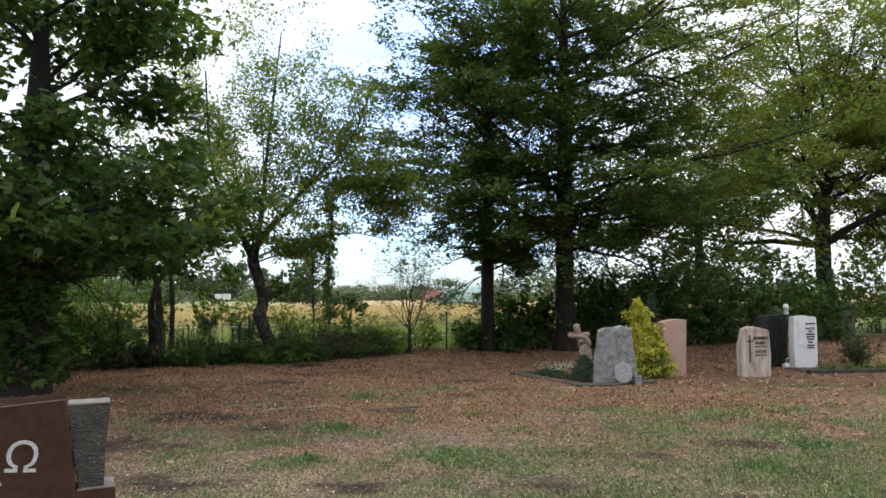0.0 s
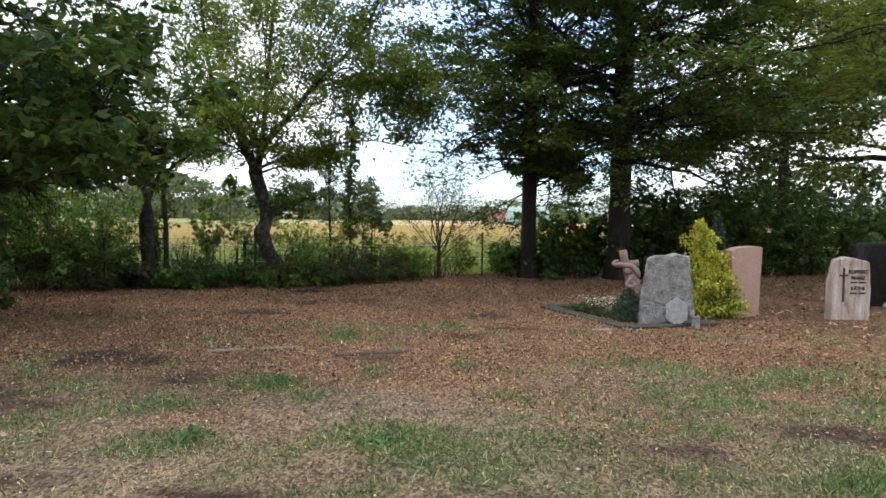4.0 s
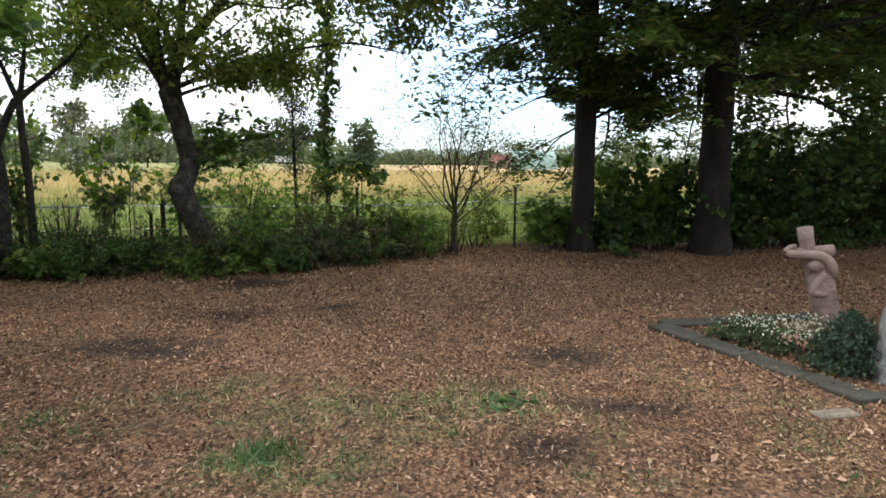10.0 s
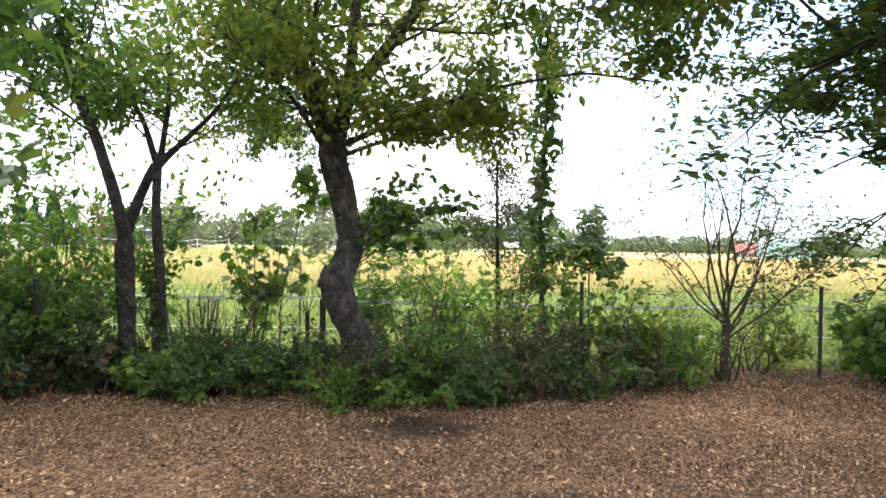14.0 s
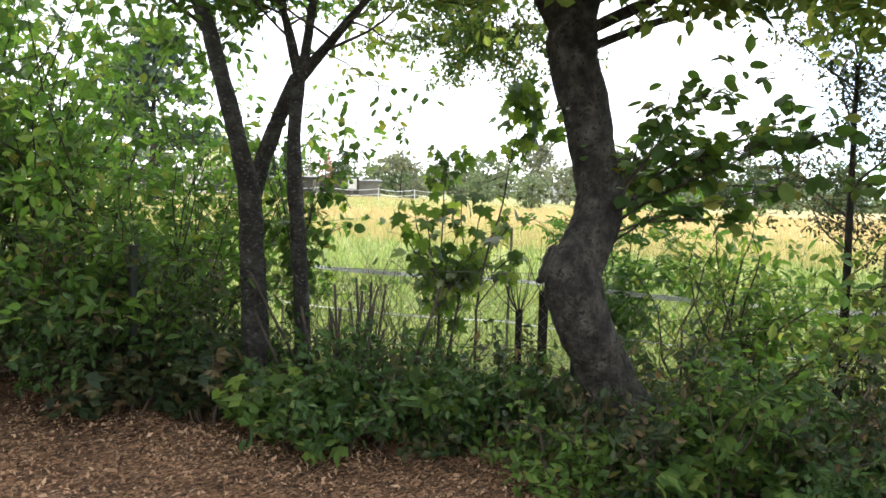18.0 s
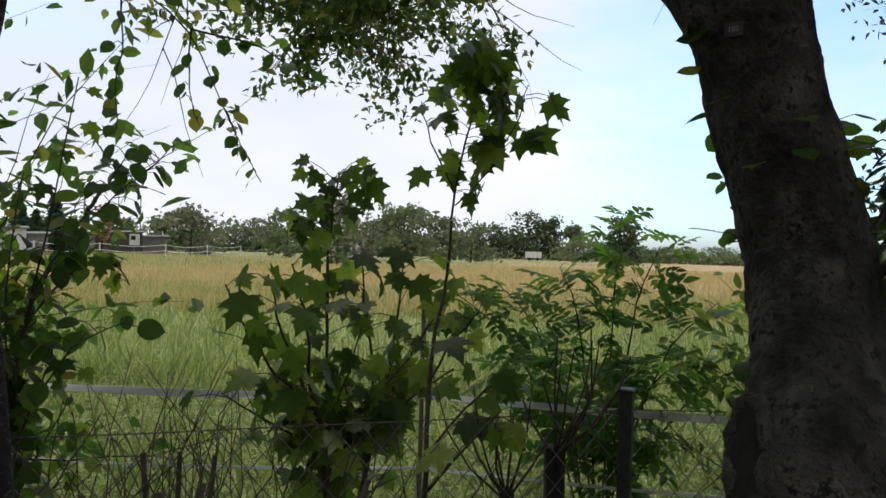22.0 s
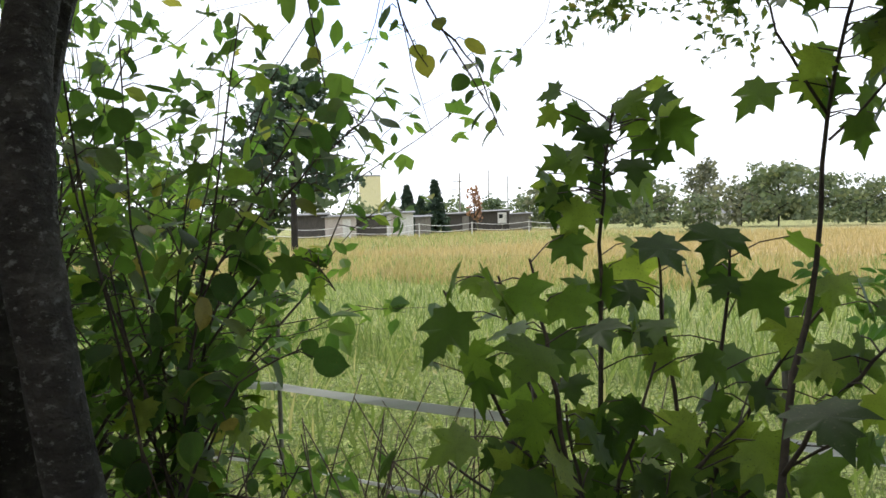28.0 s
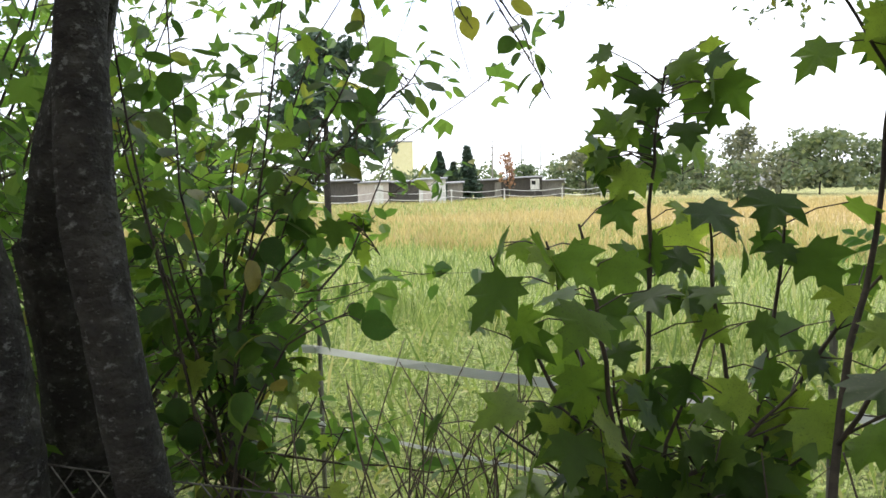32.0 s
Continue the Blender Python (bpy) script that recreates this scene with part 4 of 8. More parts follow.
# ---- trees ----
def tree(name, place, label, trunk, limbs, seed, leaf_mat, leaf_size, per_twig, jitter, bark="bark", level=2, kids=5, spread=0.85, shrink=0.5, lift=0.0, wob=0.22, tilt=0.7, extra=None, template=OVAL_Q, sides=10, keep=None, guides=(), flat=0.55, thick=0.45, second=None):
    """trunk: (x, y, z, radius) in world metres; limbs: (start, way, length, radius); guides: (points, radius at foot and tip, side limbs, their length)."""
    rng = np.random.default_rng(seed)
    root = thing(name, (place[0], place[1], 0), label, "tree")
    shift = np.array([place[0], place[1], 0.0])
    pts = np.array([t[:3] for t in trunk]) - shift
    rad = np.array([t[3] for t in trunk])
    geo = stem_tube(pts, rad, sides)
    part("trunk", geo, M[bark], root)
    tips = []
    for start, way, length, r in limbs:
        g = Geo()
        limb(rng, g, np.array(start) - shift, way, length, r, level, tips, wob, lift, kids, spread, shrink, flat=flat)
        part("limb", g, M[bark if r > 0.02 else "twig"], root)
    for line, r0, r1, n, length in guides:
        line = np.array(line, float) - shift
        part("limb", stem_tube(line, np.linspace(r0, r1, len(line)), max(8, sides // 2)), M[bark], root)
        g = Geo()
        for k in range(n):
            w = (0.28 + 0.72 * (k + rng.uniform(0.1, 0.9)) / n) * (len(line) - 1)
            i = min(int(w), len(line) - 2)
            ahead = line[i + 1] - line[i]
            ahead /= np.linalg.norm(ahead)
            side = rng.normal(0, 1, 3) * [1, 1, 0.4]
            limb(rng, g, line[i] + (line[i + 1] - line[i]) * (w - i), ahead * 0.45 + side / np.linalg.norm(side) + [0, 0, 0.12], length * rng.uniform(0.6, 1.15), max(0.35 * (r0 + (r1 - r0) * w / (len(line) - 1)), 0.007), 1, tips, wob, lift, 6, spread, 0.5, flat=flat)
        if n:
            part("limb", g, M["twig"], root)
    pos = along(rng, tips, per_twig, jitter, thick)
    if extra is not None:
        pos = np.concatenate([pos, extra(rng) - shift])
    pos = pos[pos[:, 2] > 0.2]
    if keep is not None:
        pos = pos[keep(pos + shift)]
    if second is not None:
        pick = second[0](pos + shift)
        foliage("crown", rng, pos[pick], leaf_size, M[second[1]], root, template, tilt, "yellowing outer boughs, coloured lighter as if sunlit")
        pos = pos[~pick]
    foliage("crown", rng, pos, leaf_size, M[leaf_mat], root, template, tilt)
    return root


def stem_tube(pts, rad, sides):
    """A smoothed, knobbly tube along the points of a trunk or a bough."""
    steps = 16 if sides > 30 else 10 if sides > 12 else 4
    u = np.linspace(0, len(pts) - 1, (len(pts) - 1) * steps + 1)
    fine = np.stack([np.interp(u, np.arange(len(pts)), pts[:, k]) for k in range(3)], 1)
    wide = np.interp(u, np.arange(len(rad)), rad)
    for _ in range(4):
        fine[1:-1] = (fine[:-2] + fine[1:-1] * 2 + fine[2:]) / 4
        wide[1:-1] = (wide[:-2] + wide[1:-1] * 2 + wide[2:]) / 4
    geo = Geo()
    geo.tube(fine, wide, sides)
    v = geo.v[0]
    out = v - np.repeat(fine, sides, 0)
    for p, o in zip(v, out.copy()):
        q = Vector(p) * 6
        relief = 0.10 * noise.noise(q) + 0.07 * noise.noise(Vector((q.x * 3.5, q.y * 3.5, q.z * 1.1))) + 0.04 * noise.noise(Vector((q.x * 8, q.y * 8, q.z * 3)))
        if sides > 12:
            plate = noise.noise(Vector((q.x * 9, q.y * 9, q.z * 5 + 7)))
            relief += 0.035 * (1 - abs(plate) * 3.2) * max(0.0, 0.5 + 1.2 * noise.noise(q * 0.7))
        p += o * relief
    return geo


def fan(rng, n, start, up=(0.35, 1.0), length=(2, 3), r=0.06, out=1.0):
    """n limbs from about one place, spread evenly round."""
    res = []
    for k in range(n):
        a = 2 * math.pi * (k + rng.uniform(-0.3, 0.3)) / n
        s = start if not callable(start) else start(k / max(n - 1, 1))
        res.append((s, (math.cos(a) * out, math.sin(a) * out, rng.uniform(*up)), rng.uniform(*length), r * rng.uniform(0.7, 1.2)))
    return res


rg = np.random.default_rng(11)
# the crooked tree by the fence
forkA = (-4.41, 16.59, 2.45)
def crooked_keep(p):
    """No leaves hang low over the fence side."""
    low = np.where((p[:, 1] > 16.5) & (p[:, 0] < -4.0), 2.5 + 0.12 * np.sin(p[:, 0] * 4), 2.25)
    gap = (p[:, 0] > -5.6) & (p[:, 0] < -3.6) & (p[:, 1] > 16.9) & (p[:, 1] < 20) & (p[:, 2] < 3.3)
    clear = (p[:, 0] > -2.75) & (p[:, 0] < -1.5) & (p[:, 1] > 16) & (p[:, 2] < 2.95)
    return (p[:, 2] > low) & ~gap & ~clear


treeA = tree("deciduous_tree", (-4.16, 16.64), "crooked grey tree with thin yellowing crown beside the fence",
     [(-3.84, 16.80, -0.08, 0.22), (-3.87, 16.75, 0.1, 0.185), (-3.903, 16.713, 0.2, 0.168), (-3.967, 16.61, 0.4, 0.15), (-4.031, 16.507, 0.6, 0.133), (-4.067, 16.427, 0.75, 0.136), (-4.091, 16.371, 0.87, 0.145), (-4.129, 16.346, 0.98, 0.148), (-4.153, 16.352, 1.1, 0.145), (-4.139, 16.442, 1.22, 0.126), (-4.143, 16.558, 1.35, 0.119), (-4.155, 16.614, 1.5, 0.126), (-4.202, 16.622, 1.65, 0.12), (-4.244, 16.611, 1.8, 0.124), (-4.276, 16.613, 1.95, 0.125), (-4.337, 16.614, 2.1, 0.13), (-4.40, 16.63, 2.3, 0.138), (-4.405, 16.65, 2.46, 0.12), (-4.40, 16.66, 2.58, 0.07)],
     [((-5.42, 16.6, 4.7), (-0.5, 0.1, 1.0), 1.7, 0.022), ((-4.2, 16.75, 4.4), (0.1, -0.4, 1.0), 1.7, 0.02), ((-3.1, 16.7, 4.2), (0.6, 0.2, 1.0), 1.7, 0.02), ((-3.6, 16.7, 3.6), (0.1, -0.2, 1.0), 1.9, 0.02), ((-4.85, 16.8, 4.2), (-0.2, 0.5, 1.0), 1.7, 0.02), (forkA, (0.2, 1.0, 0.6), 2.3, 0.03), (forkA, (0.35, -0.75, 0.8), 2.2, 0.03)],
     21, "leaf_yellowing", 0.085, 36, 0.14, "bark_grey", 2, 5, 0.8, 0.45, 0.015, sides=44, keep=crooked_keep, template=OVAL_H,
     guides=[([(-4.40, 16.63, 2.38), (-4.60, 16.61, 2.8), (-4.73, 16.6, 3.05), (-4.88, 16.6, 3.4), (-5.04, 16.6, 3.66), (-5.28, 16.62, 4.1), (-5.42, 16.6, 4.8), (-5.5, 16.6, 5.6), (-5.6, 16.7, 6.8)], 0.088, 0.018, 16, 1.7),
             ([(-4.38, 16.66, 2.38), (-4.30, 16.69, 2.8), (-4.08, 16.7, 3.05), (-3.8, 16.7, 3.35), (-3.55, 16.7, 3.62), (-3.3, 16.7, 3.95), (-3.0, 16.7, 4.25), (-2.5, 16.72, 4.7), (-2.0, 16.8, 5.5), (-1.7, 16.8, 6.4)], 0.085, 0.016, 18, 1.7),
             ([(-4.30, 16.7, 2.8), (-4.25, 16.72, 3.3), (-4.2, 16.75, 4.2), (-4.1, 16.8, 5.4), (-4.0, 16.9, 6.6), (-3.9, 17.0, 7.8)], 0.058, 0.014, 16, 1.7),
             ([(-4.32, 16.7, 2.78), (-4.5, 16.7, 3.2), (-4.75, 16.72, 3.5), (-4.85, 16.8, 4.3)], 0.048, 0.014, 8, 1.4),
             ([(-4.39, 16.70, 2.38), (-4.1, 16.88, 2.54), (-3.75, 16.9, 2.68), (-3.4, 16.92, 2.78), (-2.8, 17.0, 2.92), (-2.1, 17.05, 3.0), (-1.4, 17.0, 2.85)], 0.034, 0.008, 16, 0.9),
             ([(-3.35, 16.7, 3.9), (-2.7, 16.85, 4.4), (-2.1, 16.8, 4.45), (-1.6, 16.8, 4.05), (-1.35, 16.8, 3.5)], 0.02, 0.005, 12, 0.8),
             ([(-2.5, 16.72, 4.7), (-1.9, 16.5, 4.65), (-1.3, 16.3, 4.25), (-0.95, 16.2, 3.6)], 0.013, 0.004, 11, 0.7),
             ([(-2.9, 16.7, 4.3), (-2.2, 17.2, 4.15), (-1.6, 17.4, 3.6)], 0.013, 0.004, 9, 0.7),
             ([(-4.36, 16.68, 2.28), (-4.05, 16.85, 2.42), (-3.6, 16.95, 2.52), (-3.1, 17.0, 2.66)], 0.026, 0.008, 9, 0.9),
             ([(-4.46, 16.6, 2.34), (-4.62, 16.66, 2.66), (-4.95, 16.82, 2.85), (-5.4, 17.0, 2.98), (-5.9, 17.1, 3.05)], 0.028, 0.008, 11, 1.1),
             ([(-4.44, 16.6, 2.3), (-4.5, 16.2, 2.7), (-4.6, 15.8, 3.0), (-4.7, 15.3, 3.2)], 0.026, 0.008, 9, 1.2)])
# the double-stemmed tree and the slim trunk beside it
tree("deciduous_tree", (-6.35, 16.0), "slim double-stemmed grey tree growing at the fence",
     [(-6.26, 15.95, -0.08, 0.11), (-6.266, 15.926, 0.3, 0.082), (-6.262, 15.908, 0.6, 0.078), (-6.258, 15.889, 0.9, 0.077), (-6.246, 15.872, 1.2, 0.077), (-6.235, 15.84, 1.45, 0.07), (-6.235, 15.77, 1.7, 0.058), (-6.3, 15.72, 2.0, 0.054), (-6.48, 15.7, 2.43, 0.05), (-6.72, 15.7, 2.79, 0.046), (-6.88, 15.7, 3.12, 0.04), (-7.06, 15.7, 3.7, 0.03)],
     [((-6.88, 15.7, 3.12), (-0.5, -0.2, 1.0), 1.5, 0.02), ((-7.06, 15.7, 3.7), (-0.2, 0.1, 1.0), 1.6, 0.02), ((-6.6, 15.7, 2.6), (0.1, -0.4, 1.0), 1.5, 0.02), ((-6.5, 15.7, 2.45), (-0.8, -0.3, 0.5), 1.6, 0.016), ((-6.35, 15.72, 2.15), (-0.8, 0.25, 0.5), 1.5, 0.014), ((-6.8, 15.7, 2.95), (-0.9, 0.5, 0.6), 1.6, 0.016)], 22, "leaf_dark", 0.085, 25, 0.13, "bark_lichen", 2, 5, 0.8, 0.45, 0.03, wob=0.14, sides=16, template=OVAL,
     keep=lambda p: (((p[:, 2] > 2.1) & (p[:, 1] < 16.35) & (p[:, 0] < -6.2)) | (p[:, 2] > 3.0)) & ((p[:, 2] < 3.5) | (np.sin(p[:, 0] * 9) + np.sin(p[:, 1] * 8 + p[:, 2] * 7) > -0.2)),
     guides=[([(-6.41, 16.09, -0.08), (-6.437, 16.081, 0.3), (-6.46, 16.07, 0.6), (-6.485, 16.06, 0.9), (-6.49, 16.035, 1.2), (-6.47, 16.015, 1.4)], 0.088, 0.07, 0, 1),
             ([(-6.475, 16.018, 1.36), (-6.41, 16.045, 1.6), (-6.36, 16.09, 1.8), (-6.293, 16.132, 2.0), (-6.2, 16.17, 2.2)], 0.062, 0.045, 0, 1)])
tree("deciduous_tree", (-6.07, 16.17), "slim grey tree with mottled lichen bark at the fence",
     [(-6.09, 16.21, -0.08, 0.075), (-6.074, 16.18, 0.3, 0.056), (-6.056, 16.145, 0.6, 0.051), (-6.038, 16.11, 0.9, 0.049), (-6.015, 16.063, 1.2, 0.049), (-6.015, 16.03, 1.5, 0.05), (-6.055, 16.045, 1.8, 0.044), (-6.08, 16.08, 2.0, 0.043), (-6.14, 16.14, 2.2, 0.046), (-6.13, 16.17, 2.3, 0.035)],
     [((-6.08, 16.2, 3.4), (0.2, 0.1, 1.0), 1.5, 0.016), ((-6.9, 16.2, 3.5), (-0.3, 0.1, 1.0), 1.4, 0.016)], 23, "leaf_mid", 0.085, 24, 0.13, "bark_lichen", 2, 5, 0.8, 0.45, 0.03, wob=0.14, sides=16, template=OVAL,
     keep=lambda p: ((p[:, 2] > 2.3) & (p[:, 1] < 16.3) & (p[:, 0] < -6.1)) | (p[:, 2] > 2.75),
     guides=[([(-6.15, 16.15, 2.18), (-6.08, 16.2, 2.28), (-5.9, 16.2, 2.4), (-5.72, 16.2, 2.52), (-5.45, 16.22, 2.72), (-5.2, 16.2, 3.0)], 0.044, 0.015, 8, 1.0),
             ([(-6.13, 16.16, 2.2), (-6.1, 16.2, 2.6), (-6.05, 16.2, 2.85), (-6.08, 16.2, 3.5)], 0.036, 0.016, 9, 1.1),
             ([(-6.15, 16.15, 2.18), (-6.3, 16.2, 2.42), (-6.4, 16.2, 2.68), (-6.7, 16.2, 3.02), (-6.93, 16.2, 3.6)], 0.038, 0.016, 9, 1.1)])
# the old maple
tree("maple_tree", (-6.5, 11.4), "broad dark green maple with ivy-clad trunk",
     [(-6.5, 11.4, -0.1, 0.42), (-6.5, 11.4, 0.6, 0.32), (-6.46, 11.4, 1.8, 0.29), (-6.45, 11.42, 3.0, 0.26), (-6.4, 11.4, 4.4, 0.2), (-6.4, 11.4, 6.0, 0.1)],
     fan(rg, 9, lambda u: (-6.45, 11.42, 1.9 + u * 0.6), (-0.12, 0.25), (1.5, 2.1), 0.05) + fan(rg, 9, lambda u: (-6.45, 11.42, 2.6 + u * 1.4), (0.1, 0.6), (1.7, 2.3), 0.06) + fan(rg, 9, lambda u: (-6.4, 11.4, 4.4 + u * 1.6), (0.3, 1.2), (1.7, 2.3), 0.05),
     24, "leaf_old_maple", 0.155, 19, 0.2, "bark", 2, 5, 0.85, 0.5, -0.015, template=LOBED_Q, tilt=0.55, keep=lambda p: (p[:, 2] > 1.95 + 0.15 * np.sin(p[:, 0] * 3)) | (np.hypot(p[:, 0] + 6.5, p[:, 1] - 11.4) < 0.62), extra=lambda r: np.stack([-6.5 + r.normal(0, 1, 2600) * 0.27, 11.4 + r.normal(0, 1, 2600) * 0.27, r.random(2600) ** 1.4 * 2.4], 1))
# the hornbeams
tree("hornbeam_tree", (1.13, 19.75), "dense dark hornbeam with drooping leafy branches",
     [(1.13, 19.75, -0.1, 0.26), (1.13, 19.75, 0.5, 0.19), (1.12, 19.75, 1.4, 0.175), (1.13, 19.75, 2.3, 0.17), (1.15, 19.75, 4.0, 0.14), (1.15, 19.75, 6.5, 0.08)],
     fan(rg, 10, lambda u: (1.13, 19.75, 2.3 + u * 0.7), (-0.02, 0.35), (0.9, 1.4), 0.03) + fan(rg, 12, lambda u: (1.13, 19.75, 2.9 + u * 1.5), (0.15, 0.6), (2.3, 3.2), 0.05) + fan(rg, 12, lambda u: (1.15, 19.75, 4.3 + u * 2.2), (0.2, 0.9), (2.6, 3.6), 0.045) + fan(rg, 7, lambda u: (1.15, 19.75, 6.0 + u), (0.6, 1.6), (1.6, 2.4), 0.03),
     25, "leaf_beam", 0.11, 50, 0.11, "bark", 2, 5, 0.85, 0.5, -0.02, tilt=0.34, flat=0.2, thick=0.35, template=OVAL_H, keep=lambda p: p[:, 2] > 2.25 + 0.6 * np.maximum(1.1 - p[:, 0], 0) + 0.2 * np.sin(p[:, 0] * 5))
rg_top = np.random.default_rng(612)
tree("hornbeam_tree", (3.25, 19.95), "large dark hornbeam with wide layered crown",
     [(3.25, 19.95, -0.1, 0.42), (3.25, 19.95, 0.5, 0.28), (3.25, 19.95, 1.6, 0.25), (3.27, 19.95, 3.0, 0.25), (3.3, 19.95, 5.0, 0.22), (3.3, 19.95, 9.5, 0.1), (3.3, 19.95, 11.6, 0.05)],
     fan(rg, 13, lambda u: (3.27, 19.95, 2.7 + u * 0.9), (-0.05, 0.35), (2.6, 4.0), 0.07) + fan(rg, 14, lambda u: (3.28, 19.95, 3.6 + u * 1.8), (0.1, 0.5), (3.2, 4.6), 0.08) + fan(rg, 14, lambda u: (3.3, 19.95, 5.4 + u * 2.0), (0.2, 0.7), (3.0, 4.2), 0.07) + fan(rg, 10, lambda u: (3.3, 19.95, 7.4 + u * 2.0), (0.3, 1.1), (2.4, 3.4), 0.06)
     + [((3.3, 19.95, z), (1.0, w, 0.3), 5.2, 0.08) for z, w in ((4.2, -0.1), (5.2, 0.15), (6.2, -0.2), (7.2, 0.1), (3.6, 0.2), (8.0, -0.05), (8.7, 0.2))] + fan(rg_top, 9, lambda u: (3.3, 19.95, 9.2 + u * 2.0), (0.2, 1.0), (2.4, 3.4), 0.05),
     # yellowing boughs at the upper right get a lighter leaf colour for sunlight
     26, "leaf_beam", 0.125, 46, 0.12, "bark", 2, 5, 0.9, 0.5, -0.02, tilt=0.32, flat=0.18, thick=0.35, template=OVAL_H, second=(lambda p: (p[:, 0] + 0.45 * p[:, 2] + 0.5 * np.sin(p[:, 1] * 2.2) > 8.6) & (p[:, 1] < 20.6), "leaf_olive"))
# the yellow-green tree beyond the stones
tree("deciduous_tree", (15.0, 29.0), "tall open yellow-green tree behind the hedge",
     [(15.0, 29.0, -0.1, 0.4), (15.0, 29.0, 1.0, 0.33), (14.9, 29.0, 3.2, 0.3), (14.95, 29.0, 4.4, 0.24), (15.2, 29.0, 6.0, 0.15)],
     fan(rg, 6, (14.92, 29.0, 3.4), (0.25, 0.8), (4.4, 5.8), 0.14) + fan(rg, 9, (15.0, 29.0, 5.0), (0.5, 1.1), (3.6, 4.8), 0.11) + fan(rg, 7, (15.1, 29.0, 5.6), (1.1, 2.2), (4.4, 5.4), 0.1) + fan(np.random.default_rng(613), 8, (15.2, 29.0, 6.0), (1.6, 3.0), (6.0, 7.6), 0.09),
     27, "leaf_olive", 0.165, 84, 0.24, "bark", 2, 5, 0.85, 0.5, -0.01, template=OVAL_H, tilt=0.4, flat=0.25)
# further trees at the graveyard's right-hand end
for k, (px, py, h) in enumerate([(9.5, 27.5, 7.5), (21.0, 30.0, 9.0)]):
    tree("deciduous_tree", (px, py), "leafy green tree standing behind the hedge",
         [(px, py, -0.1, 0.25), (px, py, 1.5, 0.2), (px, py, h * 0.5, 0.15), (px, py, h * 0.75, 0.08)],
         fan(rg, 8, lambda u: (px, py, 2.0 + u * h * 0.4), (0.1, 0.7), (2.4, 3.2), 0.07), 30 + k, "leaf_beam" if k == 0 else "leaf_yellowing", 0.2, 24, 0.35, "bark", 2, 4, 0.8, 0.5, 0.0, template=CLUMP, tilt=0.5)


# unseen tree row added behind the path, closing the graveyard and blocking skylight
for k, (px, py) in enumerate([(-24, -7), (-15, -11), (-6, -13), (4, -13), (13, -12), (22, -8), (29, 1), (33, 12)]):
    h = 12 + 2 * (k % 3)
    tree("deciduous_tree", (px, py), "tall leafy green tree, unseen, added behind the path to block skylight", [(px, py, -0.1, 0.4), (px, py, 2.0, 0.32), (px, py, h * 0.5, 0.22), (px, py, h * 0.8, 0.1)],
         fan(rg, 12, lambda u: (px, py, 2.2 + u * h * 0.55), (0.0, 0.8), (3.4, 4.6), 0.09), 40 + k, "leaf_beam", 0.42, 22, 0.5, "bark", 2, 3, 0.8, 0.5, 0.0, template=CLUMP, tilt=0.5)


# ---- shrubs ----
def shrub(place, label, radius, height, stems, per, leaf, mat, seed, name="shrub", category="shrub", twig="twig", tilt=0.7, template=OVAL_Q, lean=(0, 0), level=1, kids=4, low=0.0, wob=0.4, stem_r=0.012, group="", split=False):
    """A bush of stems from the ground with leaves on its side twigs; split: each twig a part of its stem."""
    rng = np.random.default_rng(seed)
    root = thing(name, (*place, 0), label, category, group)
    tips = []
    for k in range(stems):
        geo = Geo()
        a, out = rng.uniform(0, 2 * math.pi), rng.uniform(0.1, 1) ** 0.7
        base = np.array([math.cos(a), math.sin(a), 0]) * radius * 0.3 * out
        h = height * rng.uniform(0.55, 1.0)
        way = np.array([math.cos(a) * radius * 0.75 * out + lean[0], math.sin(a) * radius * 0.75 * out + lean[1], h])
        limb(rng, geo, base + [0, 0, -0.03], way, np.linalg.norm(way) * 0.82, stem_r * rng.uniform(0.7, 1.3), level, tips, wob, 0.0, kids, 0.9, 0.42, 5)
        if split:
            stem_ob, first = None, 0
            for v, f in zip(geo.v, geo.f):
                piece = Geo()
                piece.add(v, f - first)
                first += len(v)
                ob = part("twig" if stem_ob else "stem", piece, M[twig], stem_ob or root)
                stem_ob = stem_ob or ob
        else:
            part("stem", geo, M[twig], root)
    pos = along(rng, tips, per, leaf * 0.55)
    pos = pos[pos[:, 2] > max(0.03, low)]
    foliage("leaves", rng, pos, leaf, M[mat], root, template, tilt)
    return root


srng = random.Random(5)


def fence_at(s):
    """A place along the fence, s metres to the left of its straight stretch's post."""
    seg = [(0.01, 20.05), (-2.49, 18.92), (-4.65, 17.28), (-6.92, 15.42), (-9.1, 14.75), (-14.0, 12.6)]
    for a, b in zip(seg, seg[1:]):
        d = math.dist(a, b)
        if s <= d:
            return a[0] + (b[0] - a[0]) * s / d, a[1] + (b[1] - a[1]) * s / d
        s -= d
    return seg[-1]


